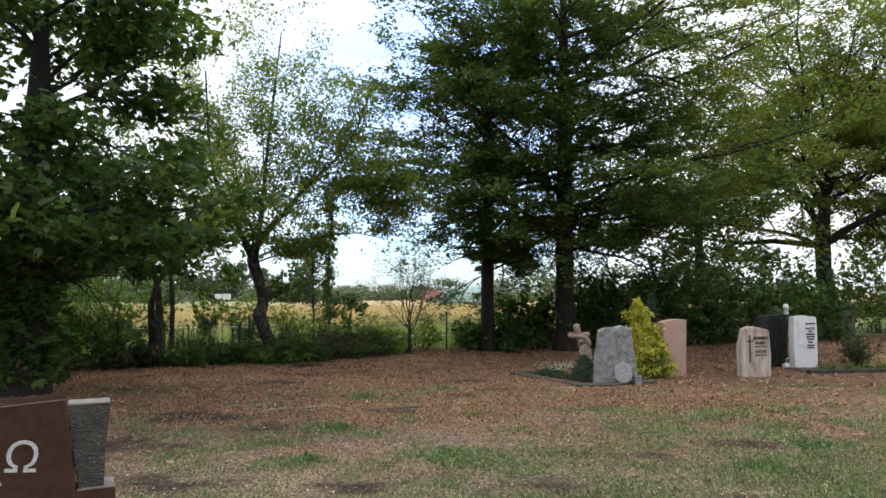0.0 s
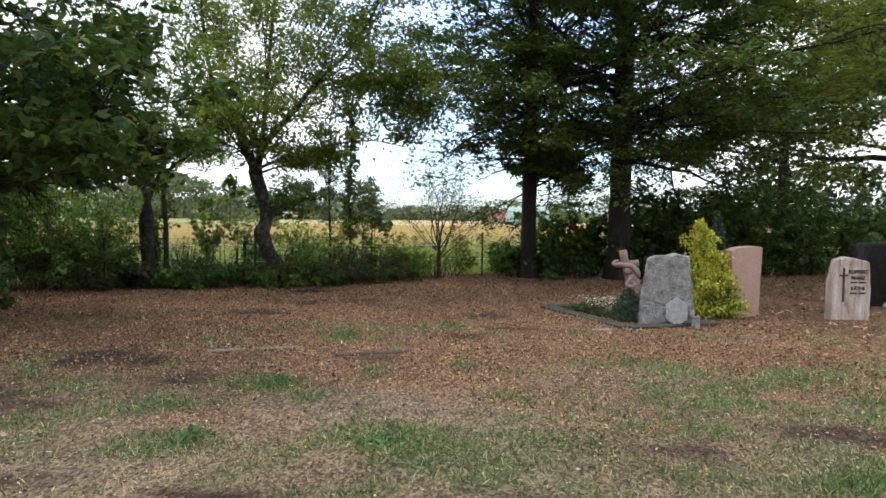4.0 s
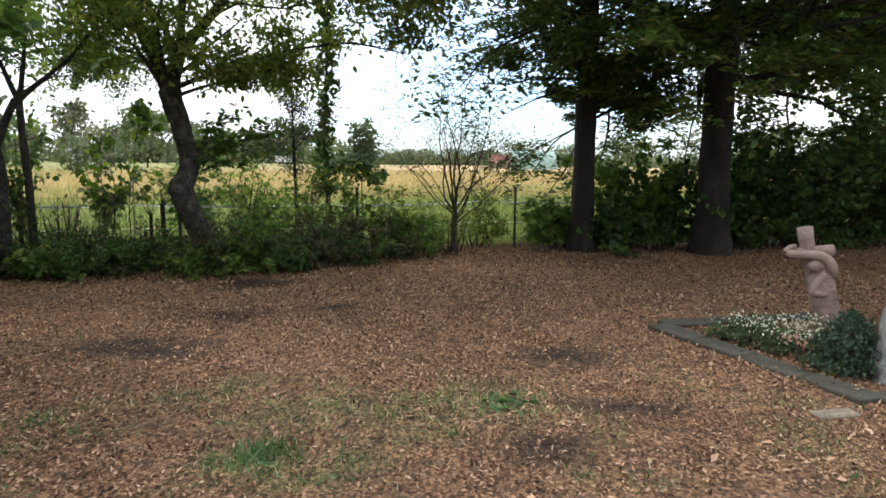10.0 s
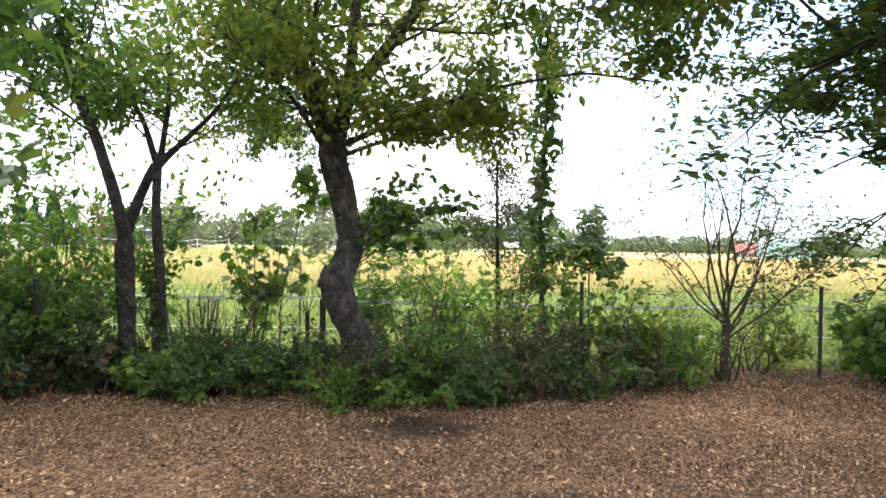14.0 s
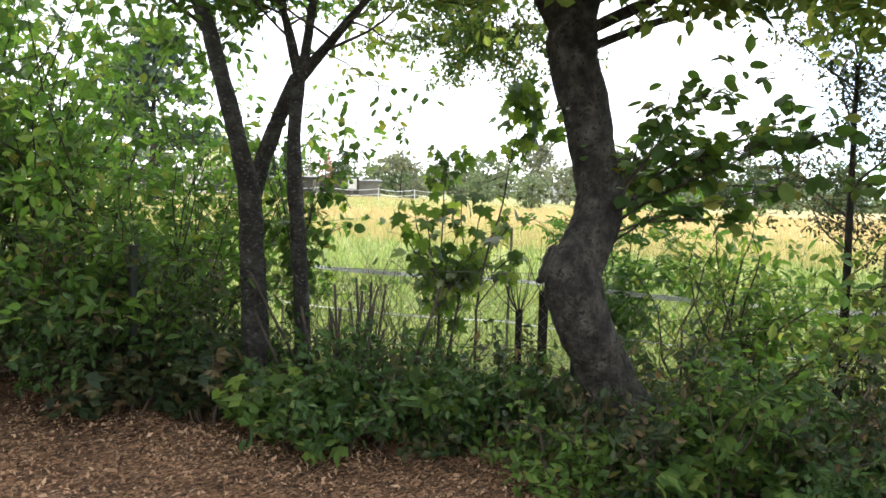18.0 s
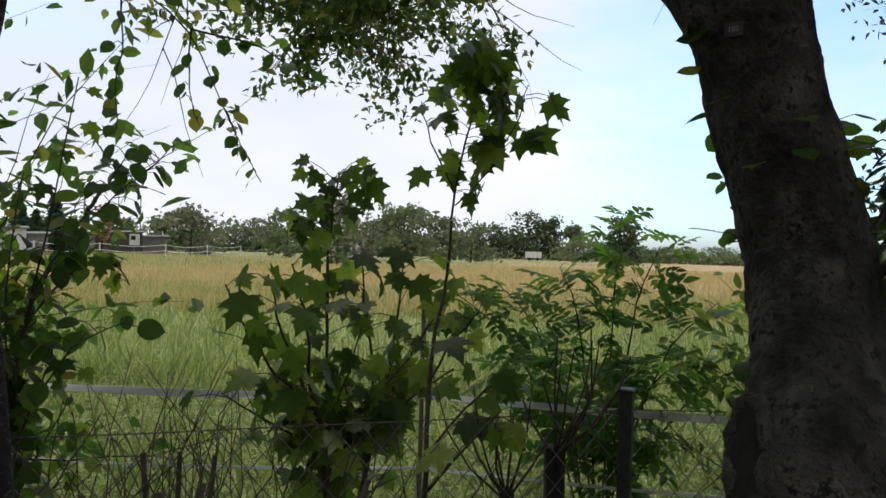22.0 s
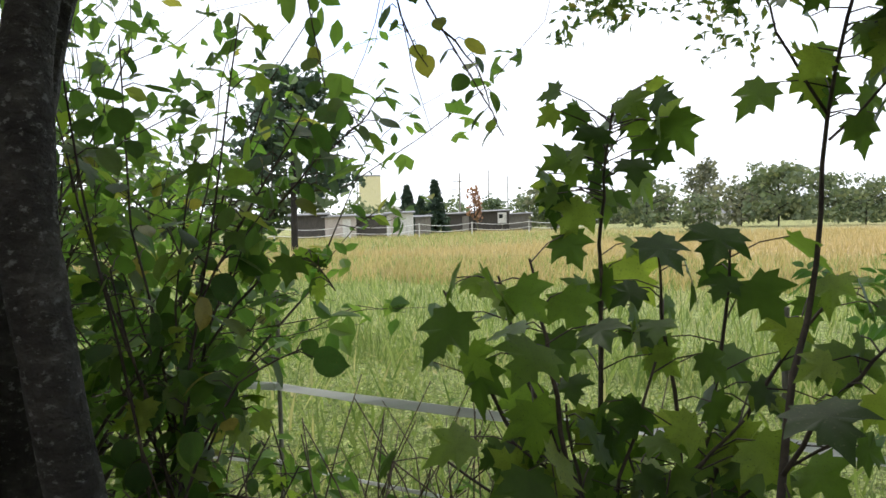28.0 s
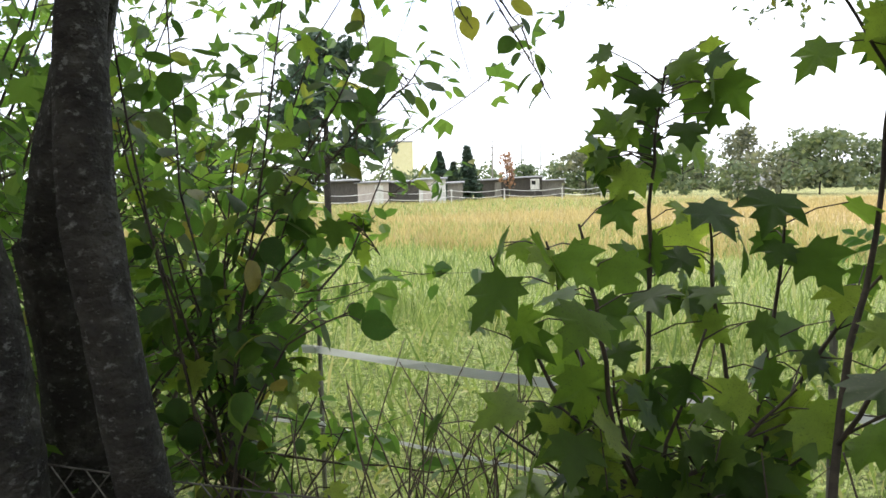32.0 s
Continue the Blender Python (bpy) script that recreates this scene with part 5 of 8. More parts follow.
# low bushes in front of the fence
REGROWTH = [(-5.6, 15.85, 0.45, "leaf_mid"), (-6.2, 15.55, 0.5, "leaf_bramble"), (-3.7, 16.5, 0.45, "leaf_mid"), (-3.4, 16.75, 0.45, "leaf_mid"), (-6.7, 15.25, 0.45, "leaf_bramble"), (-5.35, 16.25, 0.35, "leaf_dark"), (-2.9, 17.0, 0.4, "leaf_dark")]
for k in range(30):
    if k in (1, 4, 6):
        continue
    s = 2.1 + k * 0.42
    x, y = fence_at(s)
    off = srng.uniform(0.35, 0.8) if s < 4.6 else srng.uniform(0.55, 0.9) if s < 7.4 else srng.uniform(-0.15, 0.2)
    hgt = srng.uniform(0.45, 0.85) if s < 8.4 else srng.uniform(0.9, 1.5)
    x, y = x + off * 0.6 + srng.uniform(-0.15, 0.15), y - off * 0.8
    if math.dist((x, y), (-4.6, 15.8)) < 0.75:
        x, y = x - 0.35, y + 0.27
    shrub((x, y), "low straggling dark green bramble under the fence", srng.uniform(0.45, 0.65), hgt, 14, 19, 0.065, srng.choice(["leaf_bramble", "leaf_bramble", "leaf_dark", "leaf_dark", "leaf_bramble", "leaf_mid"]), 100 + k, "bramble", "shrub", "twig_dry", group="bushes along the fence")
for k, (x, y, h, mat) in enumerate([(-4.75, 16.6, 0.42, "leaf_bramble"), (-5.05, 16.4, 0.42, "leaf_dark"), (-3.95, 16.25, 0.5, "leaf_mid"), (-3.8, 16.4, 0.65, "leaf_bramble"), (-3.5, 16.6, 0.7, "leaf_mid"), (-3.2, 16.95, 0.75, "leaf_dark"), (-2.85, 17.2, 0.8, "leaf_bramble"), (-2.5, 17.5, 0.7, "leaf_bramble"), (-2.1, 17.85, 0.6, "leaf_dark"), (-5.5, 16.1, 0.45, "leaf_bramble"), (-1.8, 18.4, 0.6, "leaf_bramble")]):
    shrub((x, y), "dense low bramble spreading before the fence", 0.5, h, 14, 20, 0.06, mat, 135 + k, "bramble", "shrub", "twig_dry", group="bushes along the fence")
for k, (x, y, h, mat) in enumerate(REGROWTH):
    shrub((x, y), "low maple regrowth with broad lobed leaves before the fence", 0.3, h, 9, 6, 0.1, mat, 170 + k, "maple_regrowth", "shrub", "twig_dry", template=LOBED_Q, tilt=0.5, group="bushes along the fence")
# taller bushes behind the fence, from the sapling to the far left
for k, (s, off, h, r, mat, n) in enumerate([(2.9, -0.35, 1.75, 0.5, "leaf_mid", 9), (3.6, -0.3, 2.0, 0.45, "leaf_yellowing", 9), (4.3, -0.15, 1.45, 0.45, "leaf_fresh", 9), (2.2, -0.3, 1.2, 0.5, "leaf_yellowing", 9), (1.6, -0.2, 0.95, 0.45, "leaf_yellowing", 9), (0.6, -0.25, 1.1, 0.4, "leaf_yellowing", 8),
                                            (8.3, -0.7, 2.7, 0.6, "leaf_mid", 20), (8.9, -1.1, 2.6, 0.6, "leaf_fresh", 20), (9.6, -0.8, 2.9, 0.7, "leaf_fresh", 24), (8.6, -0.2, 1.5, 0.5, "leaf_mid", 16), (10.6, -0.7, 3.0, 0.8, "leaf_mid", 24), (9.2, -0.2, 1.9, 0.7, "leaf_fresh", 22), (10.2, -0.3, 2.2, 0.8, "leaf_mid", 24), (11.3, -0.4, 2.0, 0.8, "leaf_fresh", 22), (12.4, -0.3, 1.8, 0.9, "leaf_mid", 22), (13.6, -0.2, 2.0, 0.9, "leaf_dark", 22), (15.0, -0.1, 2.1, 1.0, "leaf_dark", 22)]):
    x, y = fence_at(s)
    shrub((x + off * 0.6, y - off * 0.8), "leafy green bush grown through the wire fence", r, h * (1.8 if 10 < s < 13 else 1.35 if s > 9.5 else 1), n, 15 if s > 10 else 13, 0.1 if s > 10 else 0.09, mat, 150 + k, "bush", "shrub", "twig", template=LOBED_Q if s > 10 else OVAL_H, level=1, kids=5, group="bushes along the fence")
# bushes right of the straight stretch, under the hornbeams
for k, (x, y, h, r, mat) in enumerate([(0.75, 20.1, 0.9, 0.55, "leaf_mid"), (1.6, 20.0, 1.0, 0.6, "leaf_dark"), (2.0, 20.8, 1.9, 0.6, "leaf_mid"), (2.7, 20.9, 1.7, 0.6, "leaf_dark"), (4.1, 20.9, 2.0, 0.7, "leaf_dark"), (5.0, 21.2, 2.1, 0.8, "leaf_dark"),
                                       (6.0, 21.7, 2.2, 0.9, "leaf_dark"), (7.1, 22.2, 2.3, 0.9, "leaf_dark"), (8.3, 22.6, 2.3, 1.0, "leaf_dark"), (9.6, 23.2, 2.3, 1.0, "leaf_dark"), (11.0, 24.0, 2.2, 1.1, "leaf_mid"), (12.6, 25.2, 2.2, 1.2, "leaf_dark"), (14.3, 26.8, 2.0, 1.2, "leaf_mid"),
                                       (16.4, 28.2, 2.3, 1.3, "leaf_yellowing"), (18.6, 29.2, 2.4, 1.4, "leaf_mid"), (21.0, 30.0, 2.4, 1.5, "leaf_dark"), (24.0, 30.8, 2.4, 1.6, "leaf_dark"), (27.5, 31.5, 2.6, 1.7, "leaf_mid")]):
    shrub((x, y), "dense dark green hedge bush under the trees" if k > 3 else "green bush under the hornbeams", r, h * (1 if k < 4 else (1.15, 1.45, 1.05, 1.35)[k % 4]), 32 if k > 3 else 20, 18, 0.11, mat, 200 + k, "hedge_bush", "shrub", template=CLUMP, group="hedge along the boundary")
for k in range(16):
    x = 1.7 + k * 0.72
    y = float(np.interp(x, FX, FY)) - 0.55 - 0.25 * (k % 2)
    if abs(x - 3.25) > 0.45:
        shrub((x, y), "low dark undergrowth at the foot of the hedge", 0.6, 0.75 + 0.2 * (k % 3), 14, 18, 0.09, "leaf_dark", 240 + k, "undergrowth", "shrub", template=OVAL_H, group="hedge along the boundary")
# bare-stemmed sapling in the gap
tree("young_tree", (-0.97, 19.3), "thin many-stemmed young tree, almost leafless", [(-0.97, 19.3, -0.05, 0.06), (-0.97, 19.3, 0.3, 0.045), (-0.96, 19.3, 0.68, 0.045)],
     fan(rg, 8, lambda u: (-0.96, 19.3, 0.45 + u * 0.22), (0.6, 1.6), (1.2, 1.7), 0.014) + fan(rg, 7, (-0.96, 19.3, 0.65), (2.2, 5.0), (1.75, 2.1), 0.016), 300, "leaf_bramble", 0.04, 8, 0.06, "twig", 2, 5, 0.85, 0.55, 0.03, wob=0.34)
# the fine-leaved young tree at the fence
tree("young_tree", (-3.36, 18.5), "slender young tree with a cloud of fine small leaves", [(-3.36, 18.5, -0.05, 0.035), (-3.34, 18.48, 0.7, 0.028), (-3.37, 18.48, 1.5, 0.022), (-3.4, 18.5, 2.4, 0.012)],
     fan(rg, 8, lambda u: (-3.36, 18.48, 0.9 + u * 0.7), (0.4, 1.2), (0.45, 0.7), 0.010) + fan(rg, 8, lambda u: (-3.38, 18.49, 1.6 + u * 0.9), (0.6, 1.6), (0.4, 0.6), 0.008), 302, "leaf_bramble", 0.04, 13, 0.09, "bark", 2, 4, 0.7, 0.5, 0.02)
shrub((-0.97, 19.3), "sparse low growth round a young tree", 0.45, 0.8, 8, 5, 0.05, "leaf_yellowing", 301, "low_growth", "shrub")
# a thin young maple with a flat, umbrella-like head
tree("young_tree", (-2.52, 19.4), "thin young tree with a flat dark green leafy head", [(-2.5, 19.4, -0.05, 0.014), (-2.52, 19.4, 0.7, 0.011), (-2.52, 19.4, 1.3, 0.008)],
     fan(np.random.default_rng(33), 9, lambda u: (-2.52, 19.4, 1.12 + u * 0.2), (0.1, 0.6), (0.22, 0.42), 0.005), 303, "leaf_dark", 0.12, 5, 0.07, "twig", 1, 4, 0.8, 0.5, -0.02, template=LOBED_Q, tilt=0.5)
# the tall leafy column of climbing plant
rng = np.random.default_rng(310)
ivy = thing("climbing_plant", (-3.15, 19.45, 0), "tall narrow column of climbing leaves on a bare stem", "plant")
g = Geo()
stem = [(0, 0, -0.05), (0.02, 0.03, 0.9), (-0.02, 0.02, 1.8), (0.03, 0.0, 2.7), (0.06, -0.03, 3.6), (0.02, 0, 4.4)]
g.tube(stem, [0.03, 0.028, 0.025, 0.022, 0.018, 0.01], 6)
part("stem", g, M["twig"], ivy)
zz = rng.uniform(0.9, 4.4, 900)
wid = 0.13 + 0.05 * np.sin(zz * 5)
pos = np.stack([np.interp(zz, [p[2] for p in stem], [p[0] for p in stem]) + rng.normal(0, 1, 900) * wid * 0.6, rng.normal(0, 1, 900) * wid * 0.6, zz], 1)
foliage("leaves", rng, pos, 0.13, M["leaf_dark"], ivy, OVAL, 0.9)

# ---- wire fence along the field ----
def fence_post(x, y, h=1.04):
    ob = thing("fence_post", (x, y, 0), "dark green metal fence post set in the ground", "post", "posts of the wire fence")
    part("shaft", box(0.042, 0.042, h + 0.1, (0, 0, -0.1), 0.004), M["post_green"], ob)
    part("cap", box(0.05, 0.05, 0.012, (0, 0, h), 0.003), M["post_green"], ob)
    return ob


post_places = FENCE[2:11]
for p in post_places:
    fence_post(*p)


def wire_run(a, b, h=0.98, mesh=0.068):
    """Chain-link between two posts with its three straining wires."""
    d = math.dist(a, b)
    ob = thing("chain_link", (a[0], a[1], 0), "rusty chain-link netting strung between posts", "fence", "panels of the wire fence", turn=math.degrees(math.atan2(b[1] - a[1], b[0] - a[0])))
    g = Geo()
    r2 = random.Random(int(d * 1000) + int(a[0] * 10))
    for z in (0.04, 0.5, h):
        pts = [(d * i / 8, r2.uniform(-0.006, 0.006), z - 0.02 * math.sin(math.pi * i / 8) + r2.uniform(-0.004, 0.004)) for i in range(9)]
        g.tube(pts, 0.0024, 3, cap=False)
    part("strain_wire", g, M["wire"], ob)
    g = Geo()
    step, slope = mesh * 1.25, 1.15
    run = (h - 0.04) / slope
    n = int((d + run) / step)
    for sgn in (1, -1):
        for i in range(n):
            x0 = -run + i * step
            pts = []
            for u in np.linspace(0, 1, 7):
                x = x0 + run * u
                if 0 <= x <= d:
                    z = 0.04 + (h - 0.04) * (u if sgn > 0 else 1 - u)
                    pts.append((x, 0.003 * sgn + 0.012 * math.sin(x * 3.1 + z * 2), z - 0.018 * math.sin(math.pi * x / d)))
            if len(pts) > 1:
                g.tube(pts, 0.0019, 3, cap=False)
    tagged(part("netting", g, M["wire"], ob), kind="stuff")


for a, b in zip(post_places, post_places[1:]):
    wire_run(a, b)

# white electric-fence tape on stakes, a little way into the field
TAPE = [(-14.5, 12.6), (-10.6, 15.6), (-7.72, 17.22), (-5.81, 18.13), (-3.2, 18.85), (-0.6, 20.6), (2.8, 22.0), (7.0, 23.6)]
for k, (x, y) in enumerate(TAPE):
    ob = thing("tape_stake", (x, y, 0), "thin grey plastic stake carrying white tape", "post", "stakes of the tape fence")
    part("shaft", box(0.022, 0.016, 1.25, (0, 0, -0.05), 0.003), M["wood_grey"], ob)
    for z in (0.40, 0.76):
        part("clip", box(0.03, 0.03, 0.03, (0, -0.012, z - 0.015), 0.003), M["tape"], ob)
for a, b in zip(TAPE, TAPE[1:]):
    for z0, w in ((0.76, 0.038), (0.40, 0.016)):
        d = math.dist(a, b)
        ob = tagged(new("fence_tape"), "white woven electric-fence tape, slightly sagging", "tape", "tapes of the field fence")
        ob.matrix_world = pose(a[0], a[1], 0, 0, 0, math.degrees(math.atan2(b[1] - a[1], b[0] - a[0])))
        n = 14
        v, f = [], []
        for i in range(n + 1):
            u = i / n
            x, z = d * u, z0 - 0.03 * math.sin(math.pi * u) * d / 3
            tw = 0.55 + 0.4 * math.sin(u * 9 + z0)
            for s in (-1, 1):
                for t in (-0.0008, 0.0008):
                    v.append((x, -0.02 + math.sin(tw) * s * w / 2 + t, z + math.cos(tw) * s * w / 2))
        for i in range(n):
            o = i * 4
            f += [(o, o + 4, o + 6, o + 2), (o + 1, o + 3, o + 7, o + 5), (o, o + 1, o + 5, o + 4), (o + 2, o + 6, o + 7, o + 3)]
        part("band", fast_mesh("band", v, f, M["tape"]), None, ob)

# ---- graves ----
# rough grey granite stone with a round-cut plaque leaning on it
gs = thing("gravestone", (2.98, 12.72, 0), "rough-hewn grey granite gravestone, slightly tapering, weathered", "gravestone", turn=-8)
part("stone", slab([(-0.385, -0.05), (0.385, -0.05), (0.36, 0.35), (0.315, 0.72), (0.29, 0.95), (0.12, 0.985), (-0.16, 0.955), (-0.27, 0.90), (-0.325, 0.5), (-0.36, 0.2)], 0.2, 0.02, 0.02, 4, 3), M["granite"], gs, smooth=True)
pl = thing("stone_plaque", (3.1, 12.62, 0), "small six-sided pale granite plaque leaning on a gravestone", "plaque", turn=-8)
part("plate", slab([(0.165 * math.cos(a), 0.2 + 0.205 * math.sin(a)) for a in [math.pi / 2 + i * math.pi / 3 for i in range(6)]], 0.07, 0.012, 0.012, 3, 9), M["granite_pale"], pl, smooth=True).matrix_local = pose(0, -0.02, 0.0, -9, 0, 0)
blk = thing("stone_block", (3.35, 12.6, 0), "small grey granite block beside a gravestone", "stone", turn=-12)
part("block", box(0.11, 0.12, 0.16, (0, 0, -0.01), 0.008), M["granite"], blk)

# pink sandstone stele
pk = thing("gravestone", (4.36, 13.86, 0), "plain pink sandstone gravestone with a shallow curved top", "gravestone", turn=20)
part("stone", slab([(-0.24, -0.05), (0.24, -0.05), (0.285, 1.05), (0.16, 1.065), (0.0, 1.06), (-0.14, 1.04), (-0.25, 1.0)], 0.2, 0.012, 0.003, 2, 5), M["sandstone_pink"], pk, smooth=False)

# pale streaked stone with dark lettering and a cross
ru = thing("gravestone", (5.85, 13.78, 0), "pale streaked sandstone gravestone with dark raised lettering", "gravestone", turn=10)
part("stone", slab([(-0.3, -0.05), (0.29, -0.05), (0.30, 0.45), (0.27, 0.86), (0.1, 0.9), (-0.08, 0.925), (-0.22, 0.89), (-0.29, 0.62), (-0.305, 0.3)], 0.18, 0.015, 0.013, 4, 12), M["sandstone_pale"], ru, smooth=True)
part("cross_upright", box(0.022, 0.018, 0.5, (-0.13, -0.006, 0.27)), M["letter_dark"], ru)
part("cross_arm", box(0.12, 0.018, 0.022, (-0.13, -0.006, 0.65)), M["letter_dark"], ru)
for text, z, s in (("RUPPERT", 0.69, 0.075), ("FRANZ", 0.6, 0.07), ("KÄTHE", 0.445, 0.07)):
    lettering(text, s, M["letter_dark"], ru, (0.09, -0.008, z), depth=0.004, bold=0.002)
for z in (0.545, 0.385):
    bar(0.1, 0.022, M["letter_dark"], ru, (0.025, -0.006, z), 0.012)
    bar(0.1, 0.022, M["letter_dark"], ru, (0.16, -0.006, z), 0.012)

# black polished stone and white stone
bk = thing("gravestone", (6.98, 15.62, 0), "polished black granite gravestone, plain and upright", "gravestone", turn=18)
part("stone", slab([(-0.36, -0.05), (0.36, -0.05), (0.36, 1.1), (-0.36, 1.08)], 0.16, 0.006), M["stone_black"], bk)
wh = thing("gravestone", (7.5, 15.28, 0), "white marble gravestone with relief panel and dark lettering", "gravestone", turn=12)
part("stone", slab([(-0.26, -0.05), (0.26, -0.05), (0.275, 0.4), (0.275, 0.75), (0.26, 1.05), (0.0, 1.085), (-0.26, 1.06), (-0.285, 0.75), (-0.28, 0.4)], 0.17, 0.015), M["stone_white"], wh)
part("relief_panel", slab([(-0.2, 0.45), (-0.08, 0.45), (-0.06, 0.9), (-0.1, 0.98), (-0.2, 0.98), (-0.16, 0.7)], 0.02, 0.004, 0.008, 2, 4), M["stone_white"], wh, smooth=True).location.y = -0.012
lettering("ANNA", 0.075, M["letter_dark"], wh, (0.11, -0.004, 0.79), depth=0.003, bold=0.001)
for z, w in ((0.9, 0.22), (0.74, 0.08), (0.685, 0.2), (0.635, 0.18), (0.585, 0.17), (0.52, 0.1), (0.455, 0.17), (0.405, 0.16)):
    bar(w, 0.03, M["letter_dark"], wh, (0.11, -0.004, z), 0.008)
lan = thing("grave_lantern", (7.28, 15.66, 1.1), "small domed grave lantern with bright top on a black stone", "lantern")
part("body", lathe([(0.055, 0.0), (0.06, 0.02), (0.05, 0.04), (0.05, 0.12), (0.06, 0.13)], 12), M["metal_grey"], lan)
part("dome", lathe([(0.066, 0.13), (0.062, 0.17), (0.045, 0.205), (0.02, 0.225), (0.002, 0.23)], 12), M["lens_clear"], lan, smooth=True)
lan = thing("watering_vessel", (7.02, 15.15, 0), "small light metal grave vase with a bent spout", "vase")
part("body", lathe([(0.05, -0.01), (0.085, 0.03), (0.08, 0.08), (0.04, 0.12), (0.02, 0.13)], 14), M["metal_grey"], lan, smooth=True)
g = Geo()
g.tube([(0.01, 0, 0.12), (0.0, 0, 0.2), (0.05, 0, 0.225), (0.09, 0, 0.21)], 0.012, 6)
part("spout", g, M["metal_grey"], lan)
# grave bed by the white stone
bed = thing("grave_edging", (8.0, 14.75, 0), "low mossy stone edging round a grave bed", "edging", turn=8)
for k in range(4):
    part("edge_stone", box(0.49, 0.1, 0.1, (-0.75 + k * 0.5, -0.3, -0.03), 0.01), M["stone_kerb"], bed)
part("bed_soil", box(1.95, 0.75, 0.04, (0, 0.12, -0.01), 0.01), M["soil"], bed)
shrub((8.75, 15.55), "grey-green feathery grave shrub", 0.3, 0.75, 24, 14, 0.05, "leaf_bramble", 401, "grave_shrub", tilt=1.0)
shrub((9.2, 15.3), "pale cream flowering plant on a grave", 0.3, 0.35, 16, 12, 0.05, "flower_pale", 402, "flowering_plant", "plant")
for k, x in enumerate((7.7, 8.2, 8.6, 9.1, 9.7, 10.2)):
    shrub((x, 14.75 + 0.1 * (k % 2)), "low green ground cover on a grave", 0.28, 0.14, 14, 12, 0.035, "leaf_mid", 410 + k, "ground_cover", "plant", group="ground cover on the grave")
sg = thing("grave_light", (10.3, 14.9, 0), "small dark grave lamp with flat pale lid", "lantern")
part("post", box(0.05, 0.05, 0.2, (0, 0, -0.02), 0.005), M["stone_black"], sg)
part("lid", box(0.2, 0.12, 0.025, (0, 0, 0.18), 0.004), M["metal_grey"], sg)
# old arched stone and others far back
ar = thing("gravestone", (14.2, 26.2, 0), "old dark arched gravestone standing before the hedge", "gravestone", turn=15)
part("stone", slab([(-0.42, -0.05), (0.42, -0.05), (0.42, 0.95)] + [(0.42 * math.cos(a), 0.95 + 0.32 * math.sin(a)) for a in [math.pi * i / 8 for i in range(1, 8)]] + [(-0.42, 0.95)], 0.22, 0.012, 0.004, 2, 7), M["stone_old"], ar)
bar(0.4, 0.12, M["stone_black"], ar, (0.05, -0.002, 0.6), 0.02)
bar(0.35, 0.04, M["stone_black"], ar, (0.05, -0.002, 0.5), 0.02)
f2 = thing("gravestone", (21.0, 27.0, 0), "dark gravestone with pale lettering strip far back", "gravestone", turn=18)
part("stone", slab([(-0.25, -0.05), (0.25, -0.05), (0.25, 1.2), (-0.25, 1.25)], 0.2, 0.01), M["stone_black"], f2)
part("panel", slab([(-0.04, 0.35), (0.2, 0.35), (0.2, 1.1), (-0.04, 1.1)], 0.02, 0.004), M["stone_kerb"], f2).location.y = -0.012
for k in range(5):
    bar(0.16, 0.05, M["stone_white"], f2, (0.08, -0.016, 0.42 + k * 0.13), 0.006)

